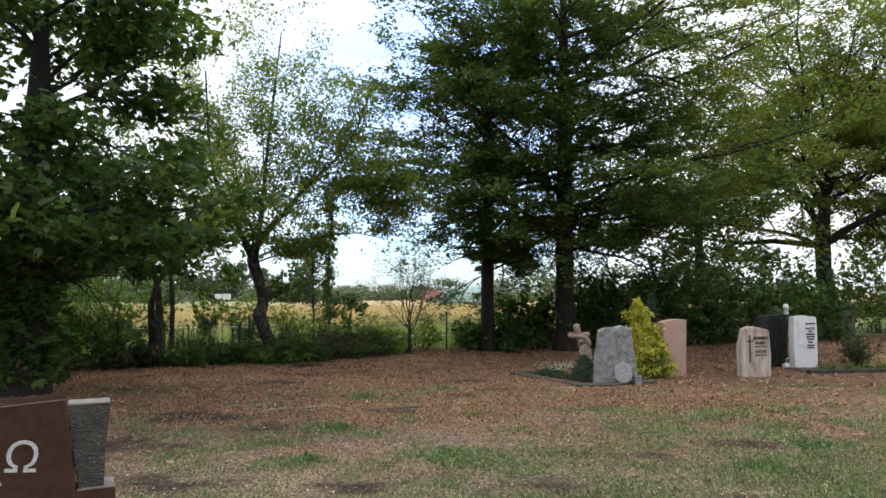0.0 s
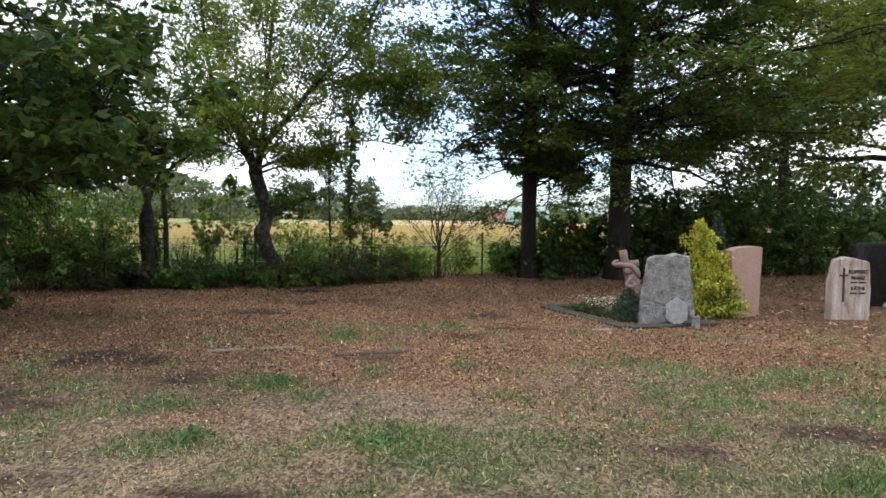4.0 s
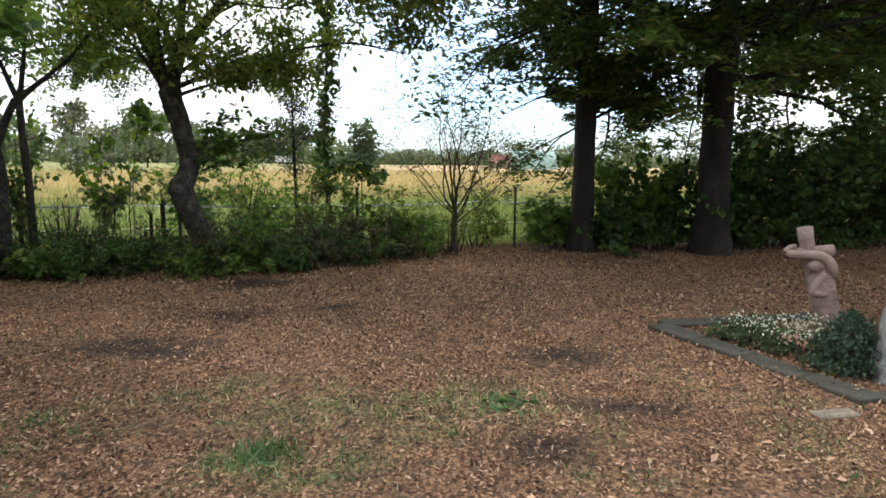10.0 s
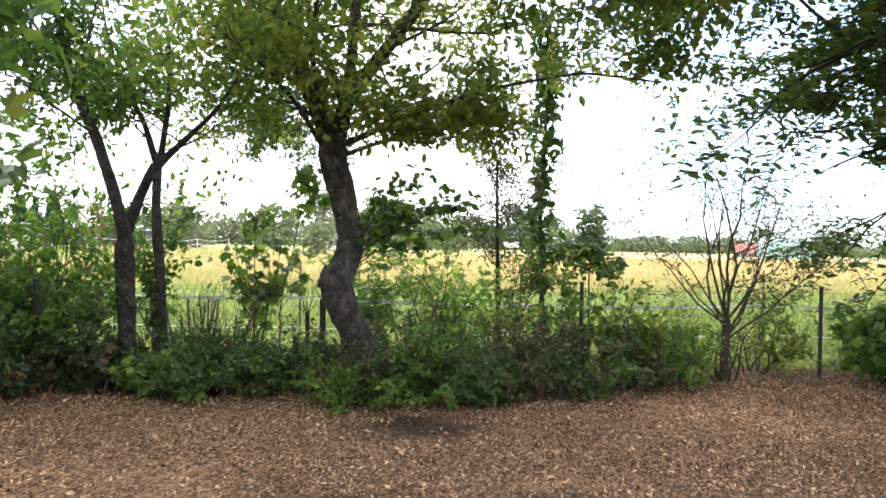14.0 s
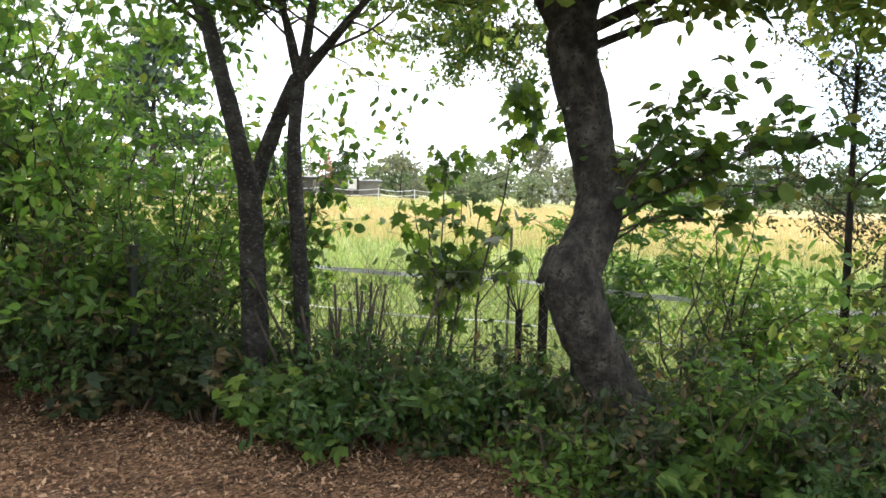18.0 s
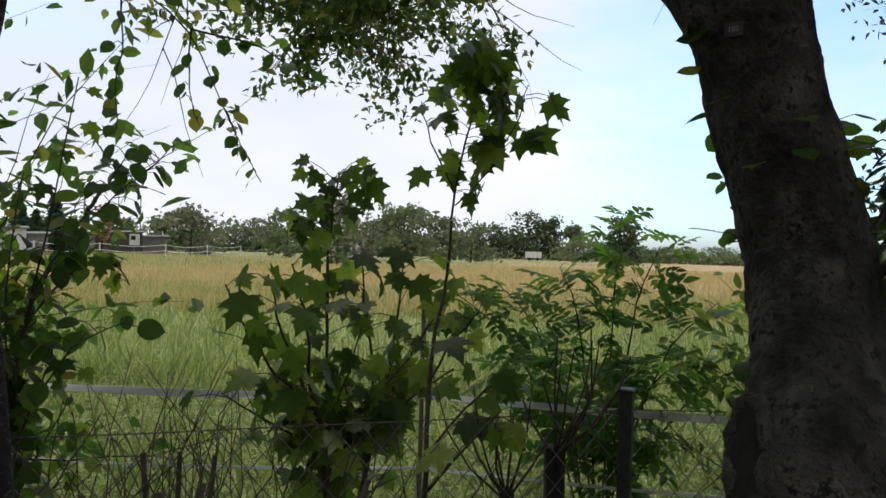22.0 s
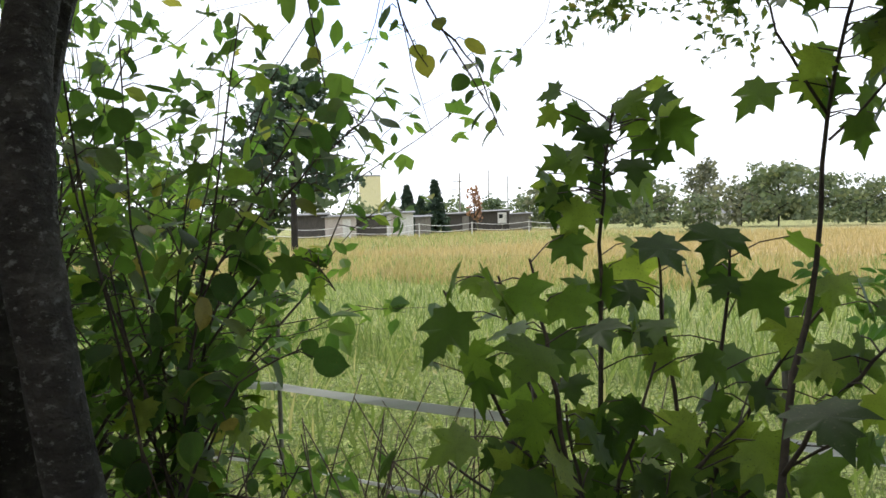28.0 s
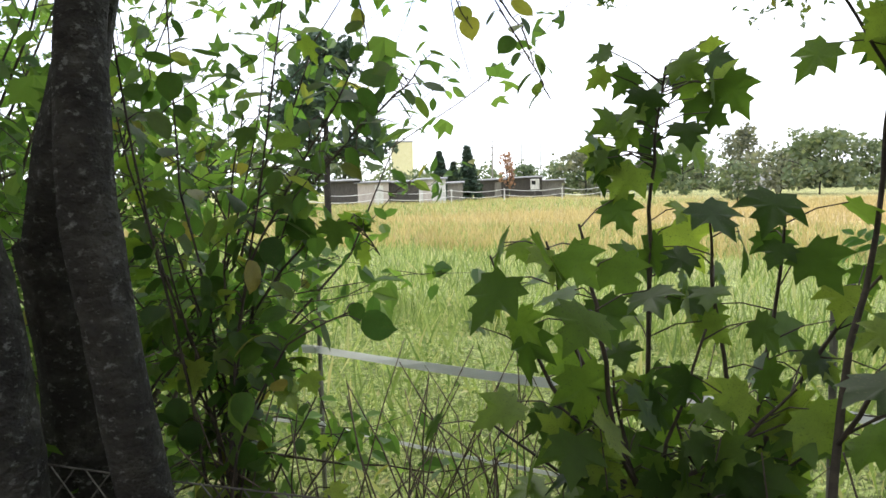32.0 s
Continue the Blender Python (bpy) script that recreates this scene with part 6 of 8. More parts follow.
# statue with a cross
def statue():
    """A draped figure, bowed under the cross that it carries."""
    bm = bmesh.new()

    def sweep(axis, n=30, steps=6, flat=0.85, folds=0.0, sag=0.0):
        """A closed tube along (x, y, z, radius), with upright folds and sagging ones."""
        pts = np.array(axis, float)
        u = np.linspace(0, len(pts) - 1, (len(pts) - 1) * steps + 1)
        fine = np.stack([np.interp(u, np.arange(len(pts)), pts[:, k]) for k in range(4)], 1)
        for _ in range(3):
            fine[1:-1] = (fine[:-2] + 2 * fine[1:-1] + fine[2:]) / 4
        rings = []
        for i, (x, y, z, r) in enumerate(fine):
            ahead = Vector(fine[min(i + 1, len(fine) - 1)][:3] - fine[max(i - 1, 0)][:3]).normalized()
            side = Vector((0, 1, 0)).cross(ahead).normalized()
            front = ahead.cross(side)
            ring = []
            for j in range(n):
                a = 2 * math.pi * j / n
                w = 1 + folds * (math.sin(a * 7 + i * 0.22) + 0.5 * math.sin(a * 12 - i * 0.3)) + sag * math.sin(i * 1.55 + 1.8 * math.cos(a + 0.6)) * max(0.0, -math.sin(a - 0.5)) + 0.05 * noise.noise(Vector((x * 30 + math.cos(a) * 2, math.sin(a) * 2, z * 30)))
                ring.append(bm.verts.new(Vector((x, y, z)) + side * (r * w * math.cos(a)) + front * (r * flat * w * math.sin(a))))
            rings.append(ring)
        for p, q in zip(rings, rings[1:]):
            for j in range(n):
                bm.faces.new((p[j], p[(j + 1) % n], q[(j + 1) % n], q[j]))
        bm.faces.new(rings[0][::-1])
        bm.faces.new(rings[-1])

    # robe, bowed head, cross, raised arm with hair falling over it, bent arm
    sweep([(0.03, 0, -0.04, 0.1), (0.0, 0, 0.08, 0.108), (-0.04, 0, 0.18, 0.116), (-0.085, 0, 0.32, 0.12), (-0.11, 0, 0.44, 0.12), (-0.13, 0, 0.55, 0.108), (-0.11, 0, 0.64, 0.08), (-0.13, 0, 0.7, 0.05)], 36, 8, 0.85, 0.04, 0.03)
    sweep([(-0.13, -0.03, 0.66, 0.04), (-0.18, -0.05, 0.68, 0.055), (-0.225, -0.06, 0.675, 0.058), (-0.26, -0.06, 0.655, 0.035)], 18, 5, 0.9)
    sweep([(-0.12, 0.08, 0.3, 0.055), (-0.2, 0.07, 0.62, 0.06), (-0.25, 0.05, 0.84, 0.066), (-0.29, 0.04, 1.02, 0.07)], 12, 2, 1.0)
    sweep([(-0.4, 0.05, 0.775, 0.05), (-0.2, 0.055, 0.8, 0.053), (-0.02, 0.06, 0.815, 0.056)], 12, 2, 1.0)
    sweep([(-0.035, -0.03, 0.58, 0.04), (-0.06, -0.05, 0.66, 0.058), (-0.11, -0.06, 0.73, 0.055), (-0.18, -0.06, 0.775, 0.046), (-0.3, -0.05, 0.785, 0.038), (-0.4, -0.03, 0.775, 0.035), (-0.45, -0.01, 0.79, 0.032)], 20, 5, 0.9, 0.07)
    sweep([(-0.46, 0.0, 0.79, 0.028), (-0.42, 0.03, 0.835, 0.026), (-0.35, 0.05, 0.845, 0.022)], 10, 4)
    sweep([(-0.12, -0.06, 0.6, 0.04), (-0.19, -0.07, 0.52, 0.042), (-0.225, -0.07, 0.44, 0.036), (-0.18, -0.09, 0.42, 0.028), (-0.1, -0.1, 0.43, 0.022)], 18, 6, 0.9, 0.04)
    return bm


me = bpy.data.meshes.new("statue")
bm = statue()
bm.to_mesh(me)
bm.free()
me.materials.append(M["terracotta"])
me.polygons.foreach_set("use_smooth", np.full(len(me.polygons), True))
st = new("statue", me)
st.matrix_world = pose(2.84, 14.13, 0.0) @ Matrix.Scale(0.94, 4)
tagged(st, "leaning weathered pinkish statue holding a cross", "statue")

# bed in front: edging stones, low flowering plants, small conifer
ke = thing("grave_edging", (1.39, 14.3, 0), "flat weathered dark stone edging round a planted grave", "edging")
for a, b, n in (((1.39, 14.3), (2.4, 12.35), 4), ((1.45, 14.38), (3.1, 14.95), 3), ((2.42, 12.35), (3.7, 12.95), 2)):
    ang, d = math.degrees(math.atan2(b[1] - a[1], b[0] - a[0])), math.dist(a, b)
    for k in range(n):
        u = (k + 0.5) / n
        o = part("edge_stone", box(d / n - 0.012, 0.23, 0.09, (0, 0, -0.06), 0.01), M["stone_kerb"], ke)
        o.matrix_local = pose(a[0] + (b[0] - a[0]) * u - 1.39, a[1] + (b[1] - a[1]) * u - 14.3, srng.uniform(0, 0.012), srng.uniform(-1, 1), srng.uniform(-1, 1), ang + srng.uniform(-1, 1))
for k, (x, y, w) in enumerate([(2.05, 13.75, 1), (2.3, 13.5, 1), (2.55, 13.3, 0), (2.2, 13.95, 0), (2.5, 13.75, 1), (1.95, 13.95, 0), (2.7, 13.55, 0), (2.45, 13.05, 0)]):
    shrub((x, y), "low bushy green grave plant with small white flowers" if w else "low bushy green grave plant", 0.26, 0.22, 18, 11, 0.03, "leaf_grave", 420 + k, "grave_plant", "plant", group="plants on the grave")
    if w:
        rng = np.random.default_rng(440 + k)
        fl = thing("flowers", (x, y, 0), "small white flowers above a green grave plant", "flowers", "plants on the grave")
        p = rng.normal(0, 0.13, (130, 3)) * [1, 1, 0.35] + [0, 0, 0.21]
        foliage("petals", rng, p, 0.02, M["flower_white"], fl, CLUMP, 0.8)
rng = np.random.default_rng(451)
fl = thing("flowers", (2.25, 13.3, 0), "small red and pink flowers low on a grave", "flowers")
foliage("petals", rng, rng.normal(0, 0.08, (60, 3)) * [1, 1, 0.4] + [0, 0, 0.16], 0.025, M["flower_pink"], fl, CLUMP, 0.8)
g = Geo()
g.tube([(0, 0, -0.02), (0.02, 0, 0.15)], [0.008, 0.005], 4)
part("stems", g, M["twig"], fl)


def cone_shrub(place, label, radius, height, n, leaf, mat, seed, shape=1.0, name="conifer", category="shrub", lean=0.0, template=OVAL_Q, lumps=0.42):
    """A dense upright bush of small leaves, wider below."""
    rng = np.random.default_rng(seed)
    root = thing(name, (*place, 0), label, category)
    g = Geo()
    g.tube([(0, 0, -0.03), (0, 0, height * 0.5), (lean, 0, height * 0.95)], [radius * 0.1, radius * 0.07, 0.005], 6)
    part("stem", g, M["twig"], root)
    u = rng.random(n) ** 1.1
    a = rng.uniform(0, 2 * np.pi, n)
    lump = 1 + lumps * np.array([noise.noise(Vector((math.cos(t) * 1.7, math.sin(t) * 1.7, w * 7 + seed))) for t, w in zip(a, u)]) * 2
    prof = np.interp(u, [0, 0.15, 0.5, 0.8, 1], [0.75, 1.0, 0.85, 0.5, 0.08]) if shape else np.interp(u, [0, 0.1, 1], [0.8, 1, 0.05])
    r = radius * prof * lump * rng.uniform(0.45, 1.05, n)
    pos = np.stack([r * np.cos(a) + lean * u, r * np.sin(a), u * height + 0.03], 1)
    foliage("leaves", rng, pos, leaf, M[mat], root, template, 0.9)
    return root


cone_shrub((3.78, 13.85), "golden yellow variegated evergreen bush beside gravestones", 0.35, 1.4, 4600, 0.062, "leaf_gold", 461, name="golden_shrub", lean=-0.1, lumps=0.9)
cone_shrub((3.98, 13.75), "yellow-green lower bough beside a golden bush", 0.3, 0.85, 2000, 0.055, "leaf_gold", 465, name="golden_shrub", lumps=0.8)
cone_shrub((3.92, 13.8), "dark green lower growth inside a golden bush", 0.36, 0.6, 2600, 0.045, "leaf_mid", 462, name="evergreen_shrub")
cone_shrub((4.05, 14.3), "narrow dark green column conifer between gravestones", 0.2, 1.5, 3000, 0.05, "needle", 463, name="column_conifer")
cone_shrub((2.52, 13.02), "small dark green cushion conifer on a grave", 0.27, 0.42, 2200, 0.04, "needle", 464)

# red granite headstone by the start of the walk
al = thing("gravestone", (-1.16, 2.82, 0), "polished dark red granite headstone with light lettering and rough side panel", "gravestone", turn=28)
part("stone", slab([(-0.95, -0.05), (0.115, -0.05), (0.115, 0.845), (-0.015, 0.845), (-0.06, 1.18), (-0.95, 1.13)], 0.16, 0.004), M["granite_red"], al, "polished red-brown granite")
part("side_panel", slab([(-0.01, 0.85), (0.075, 0.85), (0.093, 1.15), (-0.052, 1.15)], 0.12, 0.004, 0.006, 4, 2), M["granite_dark"], al, "rough dark granite panel").location.y = 0.02
part("top_edge", slab([(-0.05, 1.152), (0.092, 1.152), (0.092, 1.16), (-0.05, 1.16)], 0.12, 0.002), M["granite_edge"], al).location.y = 0.02
part("ledge_edge", slab([(-0.012, 0.8465), (0.113, 0.8465), (0.113, 0.851), (-0.012, 0.851)], 0.16, 0.001), M["granite_edge"], al).location.y = -0.0005
lettering("Ω", 0.15, M["letter_silver"], al, (-0.195, -0.002, 0.935), (90, 6, 0), depth=0.002, bold=0.0)
lettering("A", 0.13, M["letter_silver"], al, (-0.295, -0.002, 0.9), (90, 4, 0), depth=0.002, bold=0.001)
lettering("HUGO", 0.075, M["letter_silver"], al, (-0.22, -0.002, 0.735), (90, -4, 0), 0.002, 0.003)
lettering("HUGO", 0.075, M["letter_dark"], al, (-0.22, -0.0045, 0.735), (90, -4, 0), 0.001, -0.001)
lettering("1976", 0.05, M["letter_silver"], al, (-0.01, -0.002, 0.755), (90, -4, 0), 0.002)
part("cross_upright", box(0.008, 0.004, 0.04, (-0.09, -0.001, 0.748)), M["letter_silver"], al)
part("cross_arm", box(0.028, 0.004, 0.008, (-0.09, -0.001, 0.768)), M["letter_silver"], al)
lettering("GER", 0.085, M["letter_silver"], al, (-0.02, -0.002, 0.655), (90, -4, 0), 0.002, 0.003)
lettering("GER", 0.085, M["letter_dark"], al, (-0.02, -0.0045, 0.655), (90, -4, 0), 0.001, -0.001)

# sunken flat kerb stones in the earth
for (x0, y0), (x1, y1), lab in (((-2.4, 9.92), (-1.42, 10.32), "pale flat kerb stone sunk in leaf-strewn earth"), ((-0.98, 9.95), (-0.2, 10.3), "dark earth-filled kerb sunk in the ground")):
    d, ang = math.dist((x0, y0), (x1, y1)), math.degrees(math.atan2(y1 - y0, x1 - x0))
    kb = thing("sunken_kerb", ((x0 + x1) / 2, (y0 + y1) / 2, 0), lab, "kerb", turn=ang)
    for k in range(2):
        part("kerb_stone", box(d / 2 - 0.01, 0.12, 0.08, ((k - 0.5) * d / 2, 0, -0.068), 0.012), M["stone_ledge" if "pale" in lab else "soil"], kb)
pb = thing("flat_stone", (2.05, 12.1, 0), "pale flat stone lying by a grave", "stone", turn=20)
part("slab", box(0.28, 0.12, 0.05, (0, 0, -0.03), 0.012), M["stone_ledge"], pb)

# ---- young plants by the fence, close to the path's end ----
MAPLE_HALF = [(0, 0.0), (0.1, -0.05), (0.32, -0.12), (0.32, 0.0), (0.57, 0.08), (0.44, 0.2), (0.52, 0.3), (0.64, 0.52), (0.43, 0.48), (0.31, 0.48), (0.22, 0.52), (0.31, 0.72), (0.18, 0.72), (0.1, 0.84), (0, 1.04)]


def big_leaf(name, half, centre, curl, mat, droop=0.15):
    ring = half + [(-x, y) for x, y in half[-2:0:-1]]
    v = [(0, centre, 0.0)] + [(x, y, 0.0) for x, y in ring]
    v = [(x, y, curl * (abs(x) * 0.45 - x * x * 1.1) - droop * (y - 0.2) ** 2) for x, y, z in v]
    n = len(ring)
    return fast_mesh(name, v, [(0, 1 + i, 1 + (i + 1) % n) for i in range(n)], mat, True)


ROUND_HALF = [(0, 0.0), (0.2, 0.03), (0.36, 0.2), (0.43, 0.43), (0.38, 0.66), (0.23, 0.85), (0.08, 0.94), (0, 1.02)]
LANCE_HALF = [(0, 0.0), (0.13, 0.12), (0.24, 0.35), (0.23, 0.55), (0.14, 0.8), (0, 1.05)]
maple_meshes = [big_leaf("maple_leaf", MAPLE_HALF, 0.3, c, M["leaf_maple"], d) for c, d in ((0.35, 0.12), (0.6, 0.3), (0.2, 0.4), (-0.3, 0.2))]
hazel_meshes = [big_leaf("round_leaf", ROUND_HALF, 0.45, c, M["leaf_hazel"], d) for c, d in ((0.5, 0.15), (0.8, 0.35), (0.3, 0.5))]


def ash_mesh(seed, mat):
    """A feather-shaped leaf: leaflets in pairs along a stalk."""
    r = random.Random(seed)
    half = LANCE_HALF + [(-x, y) for x, y in LANCE_HALF[-2:0:-1]]
    v, f = [], []
    for k, (u, side) in enumerate([(0.35, 1), (0.35, -1), (0.62, 1), (0.62, -1), (0.85, 1), (0.85, -1), (1.0, 0)]):
        ang = side * radians(r.uniform(48, 66))
        s = 0.42 * r.uniform(0.85, 1.1)
        o = len(v)
        tip = r.uniform(0.05, 0.25)
        for x, y in [(0, 0.4)] + half:
            xx, yy = x * math.cos(ang) + y * math.sin(ang), y * math.cos(ang) - x * math.sin(ang)
            v.append((xx * s, u + yy * s, s * (abs(x) * 0.4 - tip * y * y)))
        n = len(half)
        f += [(o, o + 1 + i, o + 1 + (i + 1) % n) for i in range(n)]
    o = len(v)
    v += [(-0.008, 0, 0), (0.008, 0, 0), (0, 1.0, 0)]
    f.append((o, o + 1, o + 2))
    return fast_mesh("ash_leaf", v, f, mat)


M["leaf_ash"] = leafy("leaf_ash", [(0.0, (0.06, 0.13, 0.035)), (0.6, (0.1, 0.2, 0.05)), (1.0, (0.17, 0.26, 0.065))], 0.52, 0.5, "object")
ash_meshes = [ash_mesh(s, M["leaf_ash"]) for s in (1, 2, 3)]


def put_leaf(root, me, p, heading, pitch, roll, size, spin=0.0):
    ob = new("leaf", me)
    ob.parent = root
    ob.matrix_local = Matrix.LocRotScale(Vector(p), Euler((pitch, roll, heading), "YXZ"), (size, size, size)) @ Matrix.Rotation(spin, 4, "Z")
    return ob


def leafy_stem(root, rng, pts, radii, meshes, count, size, span=(0.3, 1.0), petiole=0.08, pitch=(-0.9, 0.15), face=None, sides=6, toward=None):
    """A stem with leaves set round it on stalks."""
    geo = Geo()
    pts = np.asarray(pts, float)
    u0 = np.arange(len(pts))
    u = np.linspace(0, len(pts) - 1, (len(pts) - 1) * 3 + 1)
    fine = np.stack([np.interp(u, u0, pts[:, k]) for k in range(3)], 1)
    fine[1:-1] = (fine[:-2] + fine[1:-1] * 2 + fine[2:]) / 4
    fine[1:-1] += rng.normal(0, 0.003, fine[1:-1].shape)
    geo.tube(fine, np.interp(u, u0, np.broadcast_to(radii, len(pts))), sides)
    for k in range(count):
        w = span[0] + (span[1] - span[0]) * (k + rng.uniform(0.2, 0.8)) / count
        q = np.array([np.interp(w * (len(pts) - 1), u0, pts[:, c]) for c in range(3)])
        a = rng.uniform(0, 2 * np.pi) if face is None else face + rng.normal(0, 1.0)
        l = petiole * rng.uniform(0.5, 1.3)
        e = q + np.array([math.cos(a) * l, math.sin(a) * l, l * rng.uniform(-0.1, 0.7)])
        if petiole > 0.01:
            geo.tube([q, (q + e) / 2 + [0, 0, 0.01], e], [0.0022, 0.0018, 0.0015], 3, cap=False)
        if toward is None:
            put_leaf(root, meshes[int(rng.integers(len(meshes)))], e, a - math.pi / 2, rng.uniform(*pitch), rng.normal(0, 0.5), size * rng.uniform(0.65, 1.2))
        else:
            lean_ = a + (0 if math.cos(a - toward) > 0 else math.pi)
            h = toward + 0.45 * math.atan2(math.sin(lean_ - toward), math.cos(lean_ - toward)) + rng.normal(0, 0.5)
            across = math.sin(a - toward)
            put_leaf(root, meshes[int(rng.integers(len(meshes)))], e, h - math.pi / 2, rng.uniform(*pitch), rng.normal(0, 0.4), size * rng.uniform(0.6, 1.2), across * 0.9 + rng.normal(0, 0.35))
    part("stem" if radii[0] > 0.0045 else "twig", geo, M["twig"], root)


def sapling(place, label, name="maple_sapling"):
    return thing(name, (*place, 0), label, "sapling")


rng = np.random.default_rng(501)
HANG = (-1.45, -0.25)
PATHWARD = -0.95
m1 = sapling((-5.6, 17.0), "young maple with broad toothed green leaves at the fence")
FOOT = [(0.02, -0.02, -0.05), (0.0, 0.0, 0.4), (-0.02, 0.02, 0.8)]
SIDE = [(0.03, 0.0, -0.05), (0.06, 0.06, 0.4), (0.1, 0.12, 0.8)]
# stems: course above the foot, leaves, leaf size, stretch that bears them
for low, tail, n, size, span in ((FOOT, [(-0.08, 0.1, 1.15), (-0.12, 0.14, 1.45), (-0.12, 0.16, 1.6), (-0.1, 0.17, 1.76)], 24, 0.088, (0.76, 1.0)), (FOOT, [(-0.07, 0.09, 1.1), (-0.13, 0.15, 1.42)], 9, 0.13, (0.72, 1.0)),
                                (FOOT, [(-0.04, -0.06, 1.0), (0.02, -0.17, 1.24), (-0.06, -0.12, 1.33), (-0.1, -0.1, 1.42)], 7, 0.125, (0.6, 1.0)), (FOOT, [(-0.12, -0.1, 1.0), (-0.26, -0.14, 1.2), (-0.36, -0.13, 1.34)], 9, 0.085, (0.5, 1.0)),
                                (FOOT, [(-0.08, -0.05, 1.0), (-0.16, -0.1, 1.25), (-0.2, -0.1, 1.38)], 7, 0.14, (0.6, 1.0)), (SIDE, [(0.12, 0.2, 1.05), (0.12, 0.27, 1.3), (0.11, 0.3, 1.46)], 8, 0.125, (0.62, 1.0)),
                                (SIDE, [(0.16, 0.22, 1.05), (0.24, 0.34, 1.25), (0.3, 0.4, 1.36)], 8, 0.125, (0.6, 1.0)), (SIDE, [(0.08, 0.16, 1.05), (0.0, 0.2, 1.3), (-0.02, 0.22, 1.42)], 8, 0.125, (0.6, 1.0)),
                                (FOOT, [(-0.02, -0.05, 0.95), (-0.1, -0.16, 1.05)], 7, 0.12, (0.5, 1.0)), (FOOT, [(0.06, 0.02, 0.9), (0.16, 0.1, 1.0), (0.22, 0.16, 1.1)], 9, 0.12, (0.5, 1.0)), (SIDE, [(0.2, 0.2, 0.95), (0.32, 0.32, 1.05)], 7, 0.12, (0.5, 1.0)), (FOOT, [(-0.06, -0.02, 0.95), (-0.1, 0.0, 1.1)], 10, 0.12, (0.35, 1.0)), (SIDE, [(0.1, 0.14, 0.9), (0.16, 0.16, 1.1)], 10, 0.12, (0.35, 1.0)), (FOOT, [(0.0, 0.06, 0.95), (0.06, 0.1, 1.2)], 9, 0.12, (0.4, 1.0)), (FOOT, [(-0.16, -0.08, 0.85), (-0.3, -0.2, 0.98)], 7, 0.1, (0.5, 1.0)), (FOOT, [(0.02, 0.05, 0.85), (0.1, 0.1, 0.95)], 12, 0.12, (0.45, 1.0)), (FOOT, [(0.1, -0.02, 0.8), (0.18, 0.04, 0.92)], 11, 0.12, (0.45, 1.0)), (SIDE, [(0.06, 0.1, 0.85), (0.02, 0.06, 1.0)], 12, 0.12, (0.45, 1.0))):
    leafy_stem(m1, rng, low + tail, np.linspace(0.009, 0.0028, len(low + tail)), maple_meshes, int(n * 1.45), size * (0.85 if n < 20 else 1.0), (span[0] - (0.12 if n < 20 else 0.0), 1.0), 0.11 if n < 20 else 0.125, HANG if n < 20 else (-1.5, -0.8), None, 5, PATHWARD)
m2 = sapling((-5.1, 16.84), "slender young maple with a tall leafy head")
leafy_stem(m2, rng, [(0, 0, -0.05), (-0.04, 0.0, 0.5), (-0.075, 0.05, 0.8), (-0.175, 0.27, 1.1), (-0.21, 0.47, 1.4), (-0.24, 0.57, 1.7), (-0.2, 0.624, 2.0), (-0.18, 0.652, 2.15), (-0.17, 0.66, 2.24)], [0.011, 0.01, 0.009, 0.008, 0.006, 0.005, 0.004, 0.003, 0.002], maple_meshes, 60, 0.1, (0.62, 1.0), 0.11, (-1.5, -0.8), None, 6, PATHWARD)
leafy_stem(m2, rng, [(-0.23, 0.56, 1.65), (-0.1, 0.62, 1.8), (-0.02, 0.68, 2.0), (0.0, 0.7, 2.12)], [0.004, 0.0035, 0.003, 0.002], maple_meshes, 11, 0.12, (0.3, 1.0), 0.09, (-1.5, -0.9), None, 4, PATHWARD)
leafy_stem(m2, rng, [(-0.23, 0.56, 1.7), (-0.34, 0.55, 1.9), (-0.38, 0.55, 2.05)], [0.004, 0.003, 0.002], maple_meshes, 3, 0.13, (0.7, 1.0), 0.07, HANG, None, 4, PATHWARD)
for pts, n in (([(-0.15, 0.22, 1.05), (-0.08, 0.28, 1.2), (-0.02, 0.32, 1.28)], 5), ([(-0.08, 0.08, 0.85), (0.02, 0.14, 1.0), (0.1, 0.2, 1.08)], 6), ([(-0.06, 0.04, 0.75), (0.06, 0.04, 0.9), (0.14, 0.1, 1.0)], 6)):
    leafy_stem(m2, rng, pts, [0.005, 0.004, 0.003], maple_meshes, n, 0.115, (0.4, 1.0), 0.08, HANG, None, 4, PATHWARD)

